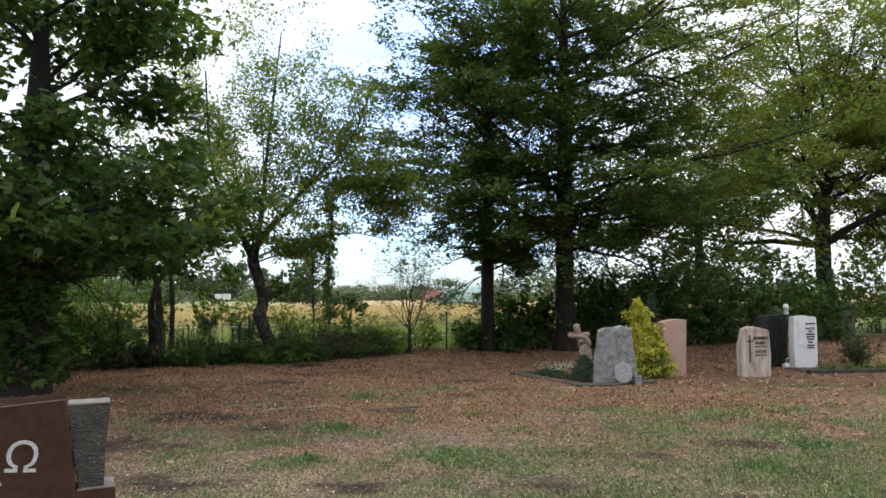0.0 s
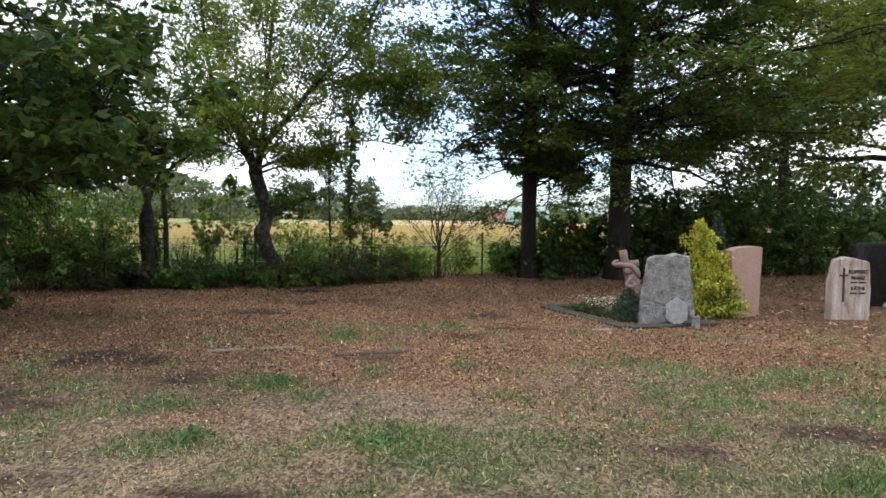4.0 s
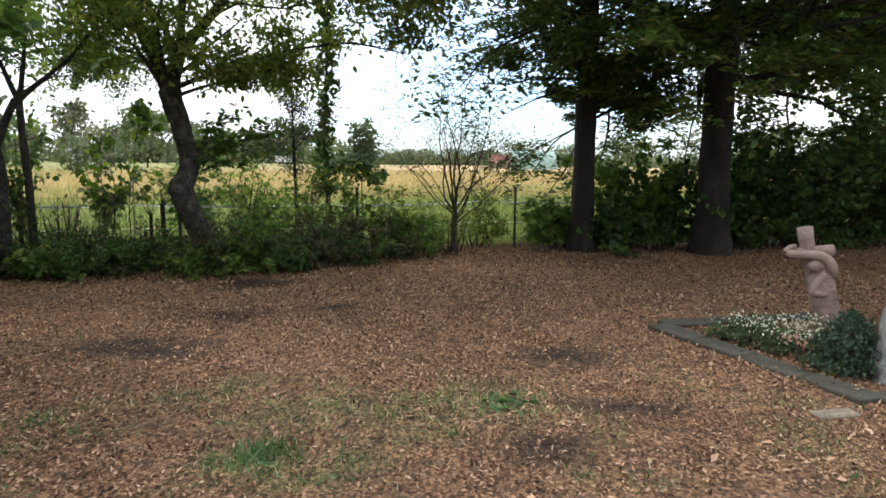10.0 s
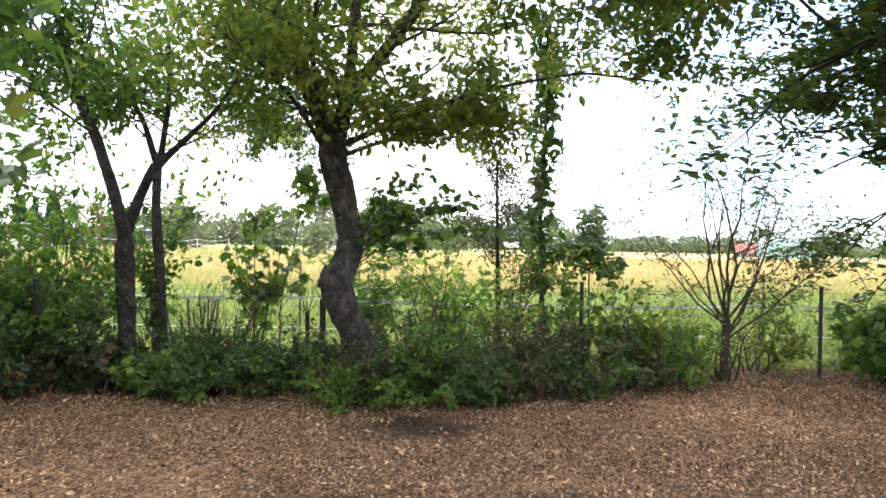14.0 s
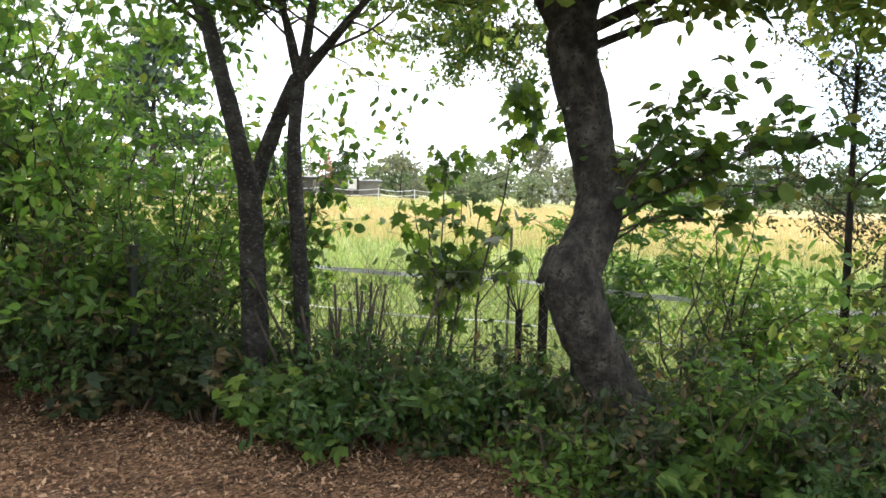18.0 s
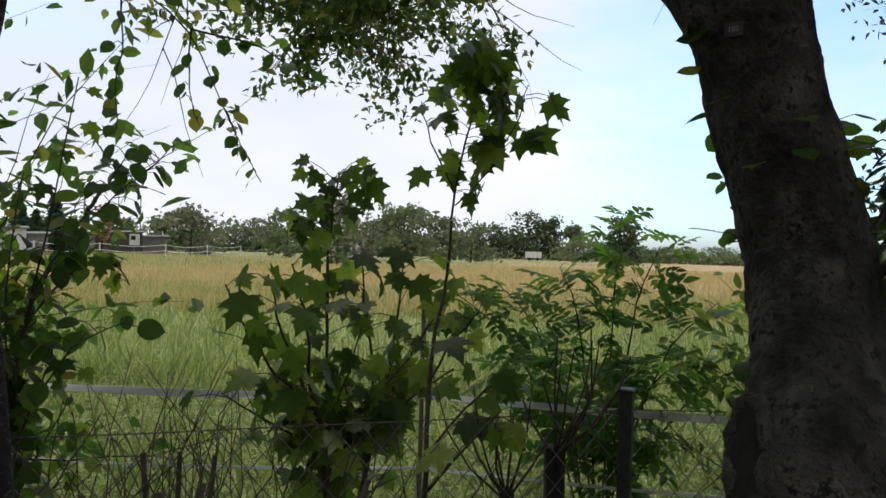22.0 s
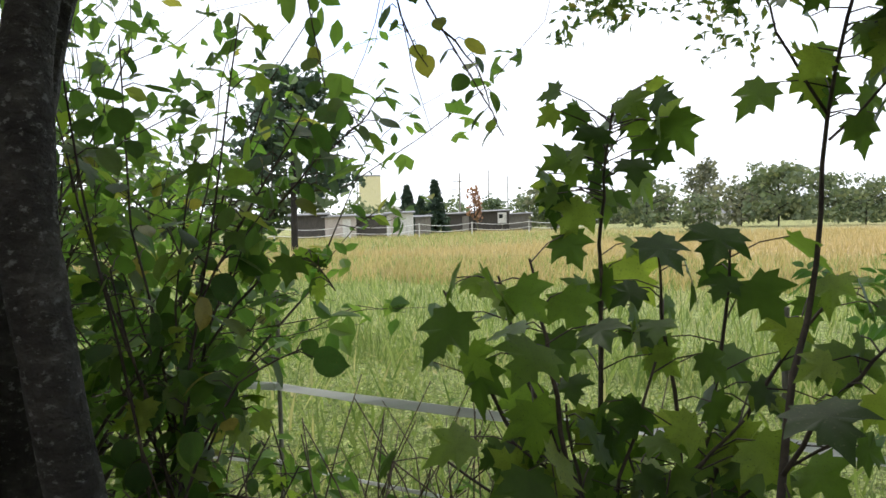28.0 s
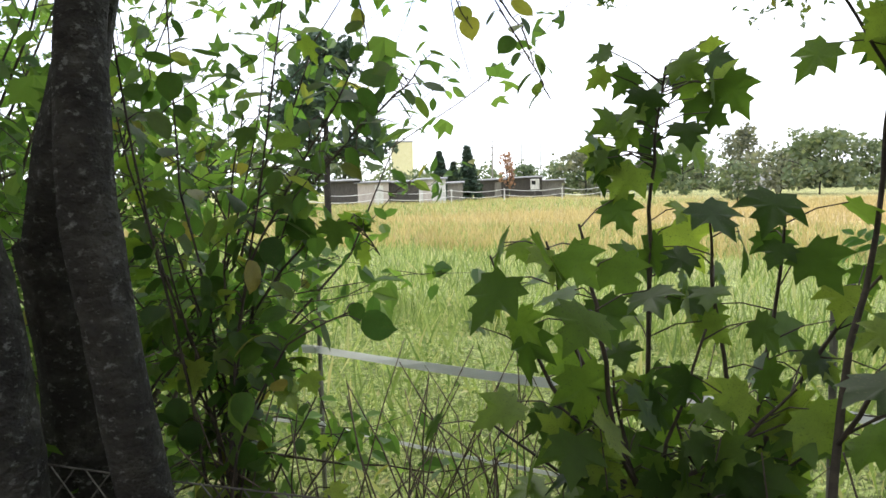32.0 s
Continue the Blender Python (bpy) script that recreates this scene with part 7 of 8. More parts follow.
# ash-like bush with feathered leaves beyond the fence
rng = np.random.default_rng(511)
ash = thing("ash_bush", (-5.0, 18.55, 0), "young ash bush with feathered green leaves beyond the fence", "shrub")
for tx, ty, tz, n in ((-0.55, 0.1, 1.35, 16), (-0.25, 0.15, 1.45, 16), (0.02, 0.2, 1.72, 20), (0.2, 0.1, 1.55, 16), (-0.75, 0.0, 1.3, 16), (0.45, 0.05, 1.3, 15), (-0.1, -0.15, 1.05, 16), (-0.4, -0.2, 0.95, 16), (0.3, -0.1, 1.0, 16), (0.65, 0.1, 1.05, 14), (-0.2, 0.0, 0.75, 14), (0.15, -0.2, 0.7, 14)):
    leafy_stem(ash, rng, [(tx * 0.1, ty * 0.1, -0.03), (tx * 0.3, ty * 0.4, tz * 0.45), (tx * 0.7, ty * 0.8, tz * 0.82), (tx * 1.15, ty, tz * 0.97)], [0.006, 0.005, 0.004, 0.002], ash_meshes, int(n * 1.8), 0.18, (0.28, 1.0), 0.05, (-0.8, 0.5))

# hazel-like bush with round leaves
rng = np.random.default_rng(521)
hz = thing("hazel_bush", (-6.3, 16.5, 0), "bush with round green leaves on dark arching stems", "shrub")
def hazel_stem(pts, n, size=0.07, span=(0.25, 1.0)):
    k = rng.uniform(-0.16, 0.2)
    q = np.array(pts, float)
    q[:, :2] += np.outer(np.linspace(0.2, 1, len(q)) * k, (-0.85, 0.5))
    q[1:] += rng.normal(0, 0.012, q[1:].shape)
    q[0] += [rng.normal(0, 0.04), rng.normal(0, 0.04), 0]
    leafy_stem(hz, rng, q, np.linspace(0.006, 0.002, len(q)), hazel_meshes if rng.random() < 0.75 else maple_meshes, n, size, span, 0.06, (-1.3, 0.0), None, 5)


LOW = [(-0.06, -0.12, -0.03), (-0.08, -0.13, 0.5)]
for tail, n in (([(-0.07, -0.11, 1.05), (-0.04, -0.06, 1.32), (0.03, 0.08, 1.57), (0.11, 0.22, 1.72), (0.15, 0.29, 1.8)], 54), ([(-0.07, -0.11, 1.05), (-0.05, -0.08, 1.3), (0.0, 0.04, 1.55), (0.07, 0.15, 1.77)], 48),
                ([(-0.09, -0.15, 0.95), (-0.15, -0.22, 1.3), (-0.22, -0.32, 1.55)], 30), ([(-0.1, -0.14, 1.0), (-0.15, -0.22, 1.5), (-0.17, -0.21, 1.97)], 16), ([(-0.08, -0.12, 1.05), (-0.05, -0.04, 1.5), (-0.02, 0.04, 2.02)], 14), ([(-0.12, -0.16, 1.0), (-0.2, -0.26, 1.6), (-0.23, -0.29, 2.03)], 14),
                ([(-0.07, -0.11, 1.1), (0.0, 0.06, 1.4), (0.07, 0.14, 1.43), (0.11, 0.2, 1.33)], 20), ([(-0.07, -0.12, 0.9), (0.0, 0.02, 1.15), (0.08, 0.13, 1.24)], 20), ([(-0.1, -0.15, 0.9), (-0.16, -0.26, 1.15), (-0.25, -0.36, 1.3)], 26), ([(-0.08, -0.12, 0.9), (-0.1, -0.1, 1.3), (-0.12, -0.04, 1.7)], 28),
                ([(-0.08, -0.12, 0.85), (-0.12, -0.2, 1.1), (-0.12, -0.25, 1.4)], 26), ([(-0.07, -0.1, 0.85), (-0.03, -0.02, 1.05), (0.02, 0.02, 1.1)], 16), ([(-0.12, -0.16, 1.0), (-0.22, -0.28, 1.45), (-0.3, -0.36, 1.8)], 30)):
    hazel_stem(LOW + tail, n)
# yellowing low twigs at its foot
for tail, n in (([(-0.02, -0.05, 0.75), (0.03, 0.03, 0.95)], 9), ([(-0.06, -0.1, 0.8), (-0.02, -0.16, 0.95)], 9), ([(0.02, 0.0, 0.7), (0.1, 0.1, 0.9)], 9)):
    hazel_stem(LOW + tail, n, 0.06, (0.5, 1.0))
ht = thing("hanging_twig", (-6.14, 16.5, 0), "long thin drooping twig with sparse round leaves", "branch")
g = Geo()
g.tube([(0.0, -0.42, 2.3), (0.02, -0.2, 2.38), (0.0, 0.05, 2.34)], [0.008, 0.007, 0.005], 5)
part("branch", g, M["twig"], ht)
for pts, n in (([(0.0, 0.05, 2.34), (0.06, 0.3, 2.22), (0.02, 0.5, 2.0), (0.02, 0.65, 1.83), (0.12, 0.62, 1.72)], 12), ([(0.02, 0.5, 2.0), (-0.1, 0.72, 1.95), (-0.2, 0.85, 1.86)], 6), ([(0.06, 0.3, 2.22), (-0.1, 0.45, 2.05), (-0.18, 0.6, 1.95)], 6), ([(0.06, 0.3, 2.22), (0.2, 0.5, 2.2), (0.32, 0.66, 2.1)], 6), ([(0.0, 0.05, 2.34), (-0.15, 0.2, 2.2), (-0.3, 0.3, 2.05), (-0.36, 0.36, 1.9)], 10)):
    leafy_stem(ht, rng, pts, np.linspace(0.004, 0.002, len(pts)), hazel_meshes, n, 0.062, (0.1, 1.0), 0.03, (-1.2, -0.2), None, 4)

# leafy shoots from the crooked tree's trunk
rng = np.random.default_rng(531)
base = np.array([-4.16, 16.64, 0.0])
for k in range(9):
    root_ = np.array([-4.1, 16.66, rng.uniform(1.4, 1.75)])
    end = np.array([-4.4 + 0.045 * k, rng.uniform(17.05, 17.6), rng.uniform(1.5, 1.95)])
    pts = [root_ + (end - root_) * u + rng.normal(0, 0.02, 3) * (u > 0) for u in (0, 0.3, 0.6, 0.85, 1.0)]
    leafy_stem(treeA, rng, np.array(pts) - base, [0.004, 0.004, 0.003, 0.003, 0.002], hazel_meshes, 22, 0.07, (0.35, 1.0), 0.07, (-1.1, 0.4), None, 5)
# (height on the trunk, tip, leaves, leaf size)
for z, tip, n, size in ((1.34, (-3.05, 16.95, 1.88), 44, 0.085), (1.38, (-3.4, 16.8, 1.84), 36, 0.085), (1.44, (-3.62, 16.72, 2.12), 34, 0.08), (1.3, (-2.85, 17.1, 1.62), 40, 0.085), (1.36, (-3.3, 17.15, 1.6), 34, 0.085),
                        (1.42, (-3.2, 17.3, 2.0), 38, 0.08), (1.48, (-3.85, 16.7, 2.0), 22, 0.075), (1.26, (-3.5, 16.75, 1.4), 20, 0.08), (1.4, (-3.7, 16.95, 1.72), 30, 0.085), (1.5, (-3.45, 17.1, 2.2), 26, 0.075)):
    root_ = np.array([-4.07, 16.6, z])
    end = np.array(tip)
    reach = end - root_
    pts = [root_ + reach * u + np.array([0, 0, 0.35 * u * (1 - u) - 0.1 * u * u * reach[2]]) + rng.normal(0, 0.022, 3) * (0 < u < 1) for u in (0, 0.18, 0.38, 0.58, 0.8, 1.0)]
    leafy_stem(treeA, rng, np.array(pts) - base, [0.007, 0.006, 0.005, 0.004, 0.003, 0.002], hazel_meshes, int(n * 0.85), size, (0.16, 1.0), 0.07, (-1.1, 0.4), None, 5)
    for j in range(3):
        twig_at = np.array(pts[2 + j % 3])
        off = np.array([rng.uniform(-0.1, 0.3), rng.uniform(-0.25, 0.2), rng.uniform(-0.12, 0.25)])
        leafy_stem(treeA, rng, np.array([twig_at, twig_at + off * 0.6, twig_at + off]) - base, [0.003, 0.003, 0.002], hazel_meshes if j else maple_meshes, 6, size, (0.2, 1.0), 0.06, (-1.1, 0.4), None, 4)
for k in range(12):
    a, z = rng.uniform(2.9, 5.6), rng.uniform(1.5, 2.0) if k < 9 else rng.uniform(1.2, 1.4)
    put_leaf(treeA, hazel_meshes[k % 3], (-0.05 - 0.02 * z + 0.13 * math.cos(a) * (1.0 if z > 1.2 else 1.3), -0.06 + 0.13 * math.sin(a) * (1.0 if z > 1.2 else 1.3), z), a - math.pi / 2, rng.uniform(-0.7, 0.1), 0.2, 0.055)
# the hollow knot on its bulge; a near-black disc paints the shade inside
knot = Geo()
ring = [(0.034 * math.cos(a), 0.0, 0.1 * math.sin(a)) for a in np.linspace(0, 2 * math.pi, 17)]
knot.tube(ring, [0.018 + 0.005 * math.sin(3 * k) for k in range(17)], 8, cap=False)
rise = Vector((-0.03, 0.55, 0.83)).normalized()
outward = Vector((-0.5, -0.86, 0.0))
outward = (outward - rise * outward.dot(rise)).normalized()
across = (-outward).cross(rise)
lie = Matrix((across, -outward, rise)).transposed().to_4x4()
lie.translation = Vector((-0.086, -0.362, 1.14)) + outward * 0.008
ob = part("knot_rim", knot, M["bark_grey"], treeA)
ob.matrix_local = lie
ob = part("knot_shade_disc", lathe([(0.001, -0.02), (0.05, -0.015), (0.055, 0.0), (0.001, 0.004)], 14), M["hollow_shade"], treeA, "near-black disc for the shade in a bark hollow")
ob.matrix_local = lie @ Matrix.Translation((0, -0.014, 0)) @ Matrix.Rotation(math.pi / 2, 4, "X") @ Matrix.Diagonal((0.68, 1.85, 1, 1))
tag = part("number_tag", box(0.036, 0.006, 0.03, (0, 0, 0), 0.001), M["letter_dark"], treeA, "small dark number tag")
tag.matrix_local = pose(-0.15, -0.152, 1.93, 0, 0, -12)
lettering("100", 0.015, M["metal_grey"], tag, (0, -0.004, 0.01), depth=0.0008)
# the overhanging branch of the crooked tree, out over the field
rng = np.random.default_rng(551)
g, tips = Geo(), []
main = np.array([(-4.42, 16.6, 2.55), (-4.9, 17.15, 3.15), (-5.6, 17.9, 3.55), (-6.3, 18.45, 3.45), (-6.85, 18.8, 3.1)]) - base
g.tube(main, [0.045, 0.035, 0.025, 0.016, 0.008], 6)
for k in range(75):
    e = np.array([-6.85, 18.85, 2.98]) - base + rng.normal(0, 1, 3) * [0.46, 0.55, 0.17]
    near_pt = main[3 + k % 2]
    mid = (e + near_pt) / 2 + rng.normal(0, 0.06, 3)
    g.tube([near_pt, mid, e], [0.007, 0.005, 0.0025], 3, cap=False)
    tips.append(np.array([mid, e, e + (e - mid) * 0.4 - [0, 0, 0.06]]))
part("limb", g, M["twig"], treeA)
pos = along(rng, tips, 60, 0.06)
foliage("crown", rng, pos[pos[:, 2] > 2.3], 0.065, M["leaf_beam"], treeA, OVAL_Q, 0.8)
shrub((-4.0, 18.0), "thin hawthorn with small yellowing leaves beside the fence", 0.75, 1.45, 14, 16, 0.04, "leaf_yellowing", 541, "hawthorn", "shrub", level=1, kids=6, template=OVAL_H, split=True)

# cut stumps and pruned stems at the fence
for x, y, z, r in ((-4.86, 17.2, 0.85, 0.035), (-4.99, 17.11, 0.72, 0.025)):
    ob = thing("stump", (x, y, 0), "cut-off thin tree stump with young shoots", "stump")
    g = Geo()
    g.tube([(0.02, 0, -0.05), (0, 0.01, z * 0.5), (0, 0, z)], [r * 1.3, r, r * 1.05], 6)
    part("trunk", g, M["bark"], ob)
    r3 = np.random.default_rng(int(z * 100))
    for k in range(10):
        g = Geo()
        a, w = r3.uniform(0, 6.28), r3.uniform(0.06, 0.28)
        g.tube([(0, 0, z - 0.04), (math.cos(a) * w * 0.5, math.sin(a) * w * 0.5, z + 0.08), (math.cos(a) * w * 0.8 + r3.normal(0, 0.02), math.sin(a) * w * 0.8, z + 0.2), (math.cos(a) * w, math.sin(a) * w, z + r3.uniform(0.22, 0.45))], [0.005, 0.004, 0.003, 0.002], 4)
        part("shoot", g, M["twig"], ob)
r3 = np.random.default_rng(79)
tw = thing("dead_twigs", (-6.22, 16.8, 0), "tangle of dry bare brown twigs in the wire fence", "twigs")
for k in range(115):
    g = Geo()
    u = r3.uniform(-0.6, 0.9)
    p = np.array([u * 0.7 + r3.normal(0, 0.06), u * 0.58 + r3.normal(0, 0.06), -0.02])
    pts = [p]
    d = np.array([r3.normal(0, 0.45), r3.normal(0, 0.4), 1.5])
    for i in range(5):
        d = d + r3.normal(0, 0.4, 3) * [1, 1, 0.4]
        p = p + d / np.linalg.norm(d) * r3.uniform(0.16, 0.27)
        pts.append(p)
    g.tube(pts, np.linspace(0.0045, 0.0018, 6), 4)
    part("twig", g, M["twig_dry"], tw)
r3 = np.random.default_rng(77)
pr = thing("pruned_bush", (-5.72, 16.3, 0), "cut-back bush of bare brown stems at the fence", "shrub")
for k in range(30):
    g = Geo()
    b = np.array([np.clip(r3.normal(0.05, 0.15), -0.15, 0.3), np.clip(r3.normal(0, 0.12), -0.2, 0.2), -0.03])
    d = np.array([b[0] * 1.3 + r3.normal(0, 0.12), b[1] * 1.2 + r3.normal(0, 0.12), 1.0]) * r3.uniform(0.5, 0.98)
    g.tube([b, b + d * 0.5 + r3.normal(0, 0.03, 3), b + d], [0.011, 0.009, 0.008], 6)
    part("stem", g, M["twig"], pr)
for k, (x, y) in enumerate([(-5.25, 16.3), (-4.75, 16.6), (-3.5, 16.9), (-5.8, 15.8)]):
    shrub((x, y), "low green seedlings with lobed leaves", 0.35, 0.38, 10, 6, 0.1, "leaf_mid" if k % 2 else "leaf_bramble", 560 + k, "seedlings", "plant", template=OVAL, group="seedlings under the fence")

rng = np.random.default_rng(571)
for x, y in ((-5.45, 16.05), (-5.05, 16.3), (-5.8, 15.65), (-3.6, 16.75), (-5.0, 16.45), (-4.65, 16.75)):
    sd = sapling((x, y), "low maple seedlings with pale green lobed leaves on leaf litter", "maple_seedling")
    for k in range(4):
        a, h = rng.uniform(0, 6.28), rng.uniform(0.22, 0.42)
        leafy_stem(sd, rng, [(0, 0, -0.02), (math.cos(a) * 0.06, math.sin(a) * 0.06, h * 0.6), (math.cos(a) * 0.16, math.sin(a) * 0.16, h)], [0.004, 0.003, 0.002], maple_meshes, 6, 0.105, (0.35, 1.0), 0.08, (-0.9, 0.1), None, 4)


# tall grass of the field
def field_grass(name, count, near, far, size, mat, label, xs=(-20, 9), width=1.0):
    rng = np.random.default_rng(count)
    x = rng.uniform(*xs, count)
    y = np.interp(x, FX, FY) + near + (far - near) * rng.random(count) ** 1.4
    pos = np.stack([x, y, np.zeros(count)], 1)
    tv = np.array(BLADE[0]) * [width, 1, 1]
    v, f = scatter(tv, BLADE[1], pos, turns(count, rng, 0.22), size[0] + (size[1] - size[0]) * rng.random(count))
    tagged(new(name, fast_mesh(name, v, f, mat)), label, "grass", kind="stuff")


field_grass("field_grass", 95000, 0.6, 8, (0.03, 0.11), M["blade_field"], "short green and straw-coloured meadow grass", (-15, 5), 1.3)
field_grass("field_grass", 5000, 2.2, 12, (0.25, 0.5), M["blade_field"], "tall thin seed stalks in the meadow", (-16, 6), 0.14)
field_grass("field_grass", 70000, 6, 26, (0.12, 0.3), M["blade_field"], "green meadow grass further out", (-36, 10), 1.3)
field_grass("field_grass", 62000, 15, 70, (0.22, 0.45), M["blade_gold"], "ripe golden grass covering the field", (-34, 25), 1.8)
field_grass("field_grass", 11000, 24, 70, (0.22, 0.45), M["blade_gold"], "thin golden grass on the field's far side", (-75, -34), 1.8)
field_grass("field_grass", 16000, 15, 60, (0.2, 0.4), M["blade_field"], "yellow-green grass in front of the sheds", (-75, -34), 1.8)
rng = np.random.default_rng(801)
x = rng.uniform(-14, 4, 48000)
y = np.interp(x, FX, FY) + 0.5 + 7 * rng.random(48000) ** 1.3
lump = np.clip(blotch(x, y, 1.6, 12.0) + 0.35, 0, 1)
pos = np.stack([x, y, rng.random(48000) * 0.22 * lump + 0.01], 1)
v, f = scatter(*OVAL_Q, pos, turns(48000, rng, 0.6), rng.uniform(0.03, 0.075, 48000))
tagged(new("meadow_weeds", fast_mesh("meadow_weeds", v, f, M["blade_field"])), "low leafy weeds in the meadow's edge", "weeds", kind="stuff")

# ---- beyond the field ----
def far_tree(place, h, w, mat, seed, label="leafy tree beyond the field", n=620, leaf=None, base=0.0, name="field_tree", group="trees beyond the field", trunk="bark"):
    rng = np.random.default_rng(seed)
    root = thing(name, (*place, 0), label, "tree", group)
    g = Geo()
    g.tube([(0, 0, -0.1), (0.02 * h, 0, h * 0.35), (0, 0, h * 0.8)], [h * 0.016, h * 0.012, h * 0.005], 6)
    for k in range(6):
        a = rng.uniform(0, 6.28)
        z = h * rng.uniform(0.25, 0.6)
        g.tube([(0, 0, z), (math.cos(a) * w * 0.22, math.sin(a) * w * 0.22, z + h * 0.12), (math.cos(a) * w * 0.4, math.sin(a) * w * 0.4, z + h * 0.22)], [h * 0.009, h * 0.006, h * 0.002], 4)
    part("trunk", g, M[trunk], root)
    m = 30
    zc = rng.uniform(base + 0.06, 0.93, m)
    wide = np.sqrt(np.clip(1 - (np.maximum(zc - 0.5, (0.5 - zc) * 0.45) / 0.5) ** 2, 0.05, 1)) * w * 0.5
    ac = rng.uniform(0, 6.28, m)
    cl = np.stack([np.cos(ac) * wide * rng.uniform(0.2, 0.85, m), np.sin(ac) * wide * rng.uniform(0.2, 0.85, m), zc * h], 1)
    c = cl[rng.integers(0, m, n)]
    pos = c + rng.normal(0, 1, (n, 3)) * [w * 0.1, w * 0.1, h * 0.06]
    pos = pos[pos[:, 2] > 0.2]
    foliage("crown", rng, pos, leaf or h * 0.09, M[mat], root, CLUMP, 0.8)
    return root


def spruce(place, h, seed, mat="needle", label="dark green spruce by the sheds", leaf=None):
    rng = np.random.default_rng(seed)
    root = thing("spruce_tree", (*place, 0), label, "tree")
    g = Geo()
    g.tube([(0, 0, -0.1), (0, 0, h)], [h * 0.02, 0.02], 6)
    part("trunk", g, M["bark"], root)
    pos = []
    for k in range(20):
        u = k / 20
        r, z = h * 0.31 * (1 - u) ** 0.9 + 0.08, h * (0.05 + 0.93 * u)
        for b in range(11):
            a = rng.uniform(0, 6.28)
            s = np.sqrt(rng.uniform(0.02, 1.0, 7)) * rng.uniform(0.75, 1.1)
            pos.append(np.stack([np.cos(a) * r * s, np.sin(a) * r * s, z - s * r * 0.25 + rng.normal(0, 0.05 * h / 6, 7)], 1))
    foliage("needles", rng, np.concatenate(pos), leaf or h * 0.085, M[mat], root, CLUMP, 0.5)


def on_ground(azimuth, dist):
    """A place seen from the path's end, by heading left of north and distance."""
    return -4.6 - dist * math.sin(radians(azimuth)), 15.9 + dist * math.cos(radians(azimuth))


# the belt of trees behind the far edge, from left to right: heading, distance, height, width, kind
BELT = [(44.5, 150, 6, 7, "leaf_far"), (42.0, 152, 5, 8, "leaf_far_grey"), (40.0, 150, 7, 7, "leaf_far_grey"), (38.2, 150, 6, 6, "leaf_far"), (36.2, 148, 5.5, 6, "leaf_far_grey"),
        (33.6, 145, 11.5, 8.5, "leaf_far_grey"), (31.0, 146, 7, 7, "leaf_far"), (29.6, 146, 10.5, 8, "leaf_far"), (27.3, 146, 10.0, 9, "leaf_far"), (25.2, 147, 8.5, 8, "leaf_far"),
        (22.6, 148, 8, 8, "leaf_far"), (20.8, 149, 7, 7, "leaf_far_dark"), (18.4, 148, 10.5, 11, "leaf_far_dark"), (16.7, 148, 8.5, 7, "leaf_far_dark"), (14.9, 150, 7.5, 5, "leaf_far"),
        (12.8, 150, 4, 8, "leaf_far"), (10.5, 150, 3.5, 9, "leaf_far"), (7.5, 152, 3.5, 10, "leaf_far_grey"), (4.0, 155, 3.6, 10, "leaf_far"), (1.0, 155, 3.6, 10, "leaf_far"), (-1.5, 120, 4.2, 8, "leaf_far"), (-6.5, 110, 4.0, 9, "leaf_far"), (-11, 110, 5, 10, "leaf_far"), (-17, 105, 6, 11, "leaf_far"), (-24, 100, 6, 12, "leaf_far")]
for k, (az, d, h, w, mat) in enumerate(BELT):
    far_tree(on_ground(az, d), h, w, mat, 600 + k, "green tree at the field's far edge, haze put into its leaf colour", 1500, 0.12 + h * 0.045, 0.0)
far_tree((-22.4, 108.0), 7.4, 5.4, "leaf_far_dark", 650, "dark rounded conifer standing in the field", 1500, 0.5, 0.0)
# low growth along the far edge
rng = np.random.default_rng(660)
az = rng.uniform(-30, 62, 19000)
d = rng.uniform(144, 162, 19000)
hh = (1.4 + 2.6 * (0.5 + 0.5 * np.sin(az * 1.7) * np.sin(az * 0.63 + 1)) + rng.normal(0, 0.3, 19000)) * np.where(az > 13, 1.75, 0.85)
pos = np.stack([-4.6 - d * np.sin(np.radians(az)), 15.9 + d * np.cos(np.radians(az)), rng.random(19000) * hh], 1)
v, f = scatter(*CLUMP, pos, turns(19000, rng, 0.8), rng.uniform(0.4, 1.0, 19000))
tagged(new("far_woods", fast_mesh("far_woods", v, f, M["leaf_far"])), "low belt of bushes along the horizon, haze put into their colour", "woods", kind="stuff")

# trailer
tx, ty = on_ground(17.9, 133)
tr = thing("trailer", (tx, ty, 0), "small white box trailer at the field's edge", "trailer", turn=18)
part("body", box(3.0, 1.9, 1.15, (0, 0, 0.45), 0.05), M["board_white"], tr)
for sx in (-0.75, 0.75):
    for sy in (-0.9, 0.9):
        w = part("wheel", lathe([(0.2, -0.08), (0.27, -0.06), (0.27, 0.06), (0.2, 0.08)], 14), M["stone_black"], tr)
        w.matrix_local = pose(sx, sy, 0.27, 90, 0, 0)
part("drawbar", box(1.0, 0.08, 0.08, (1.9, 0, 0.42)), M["metal_grey"], tr)

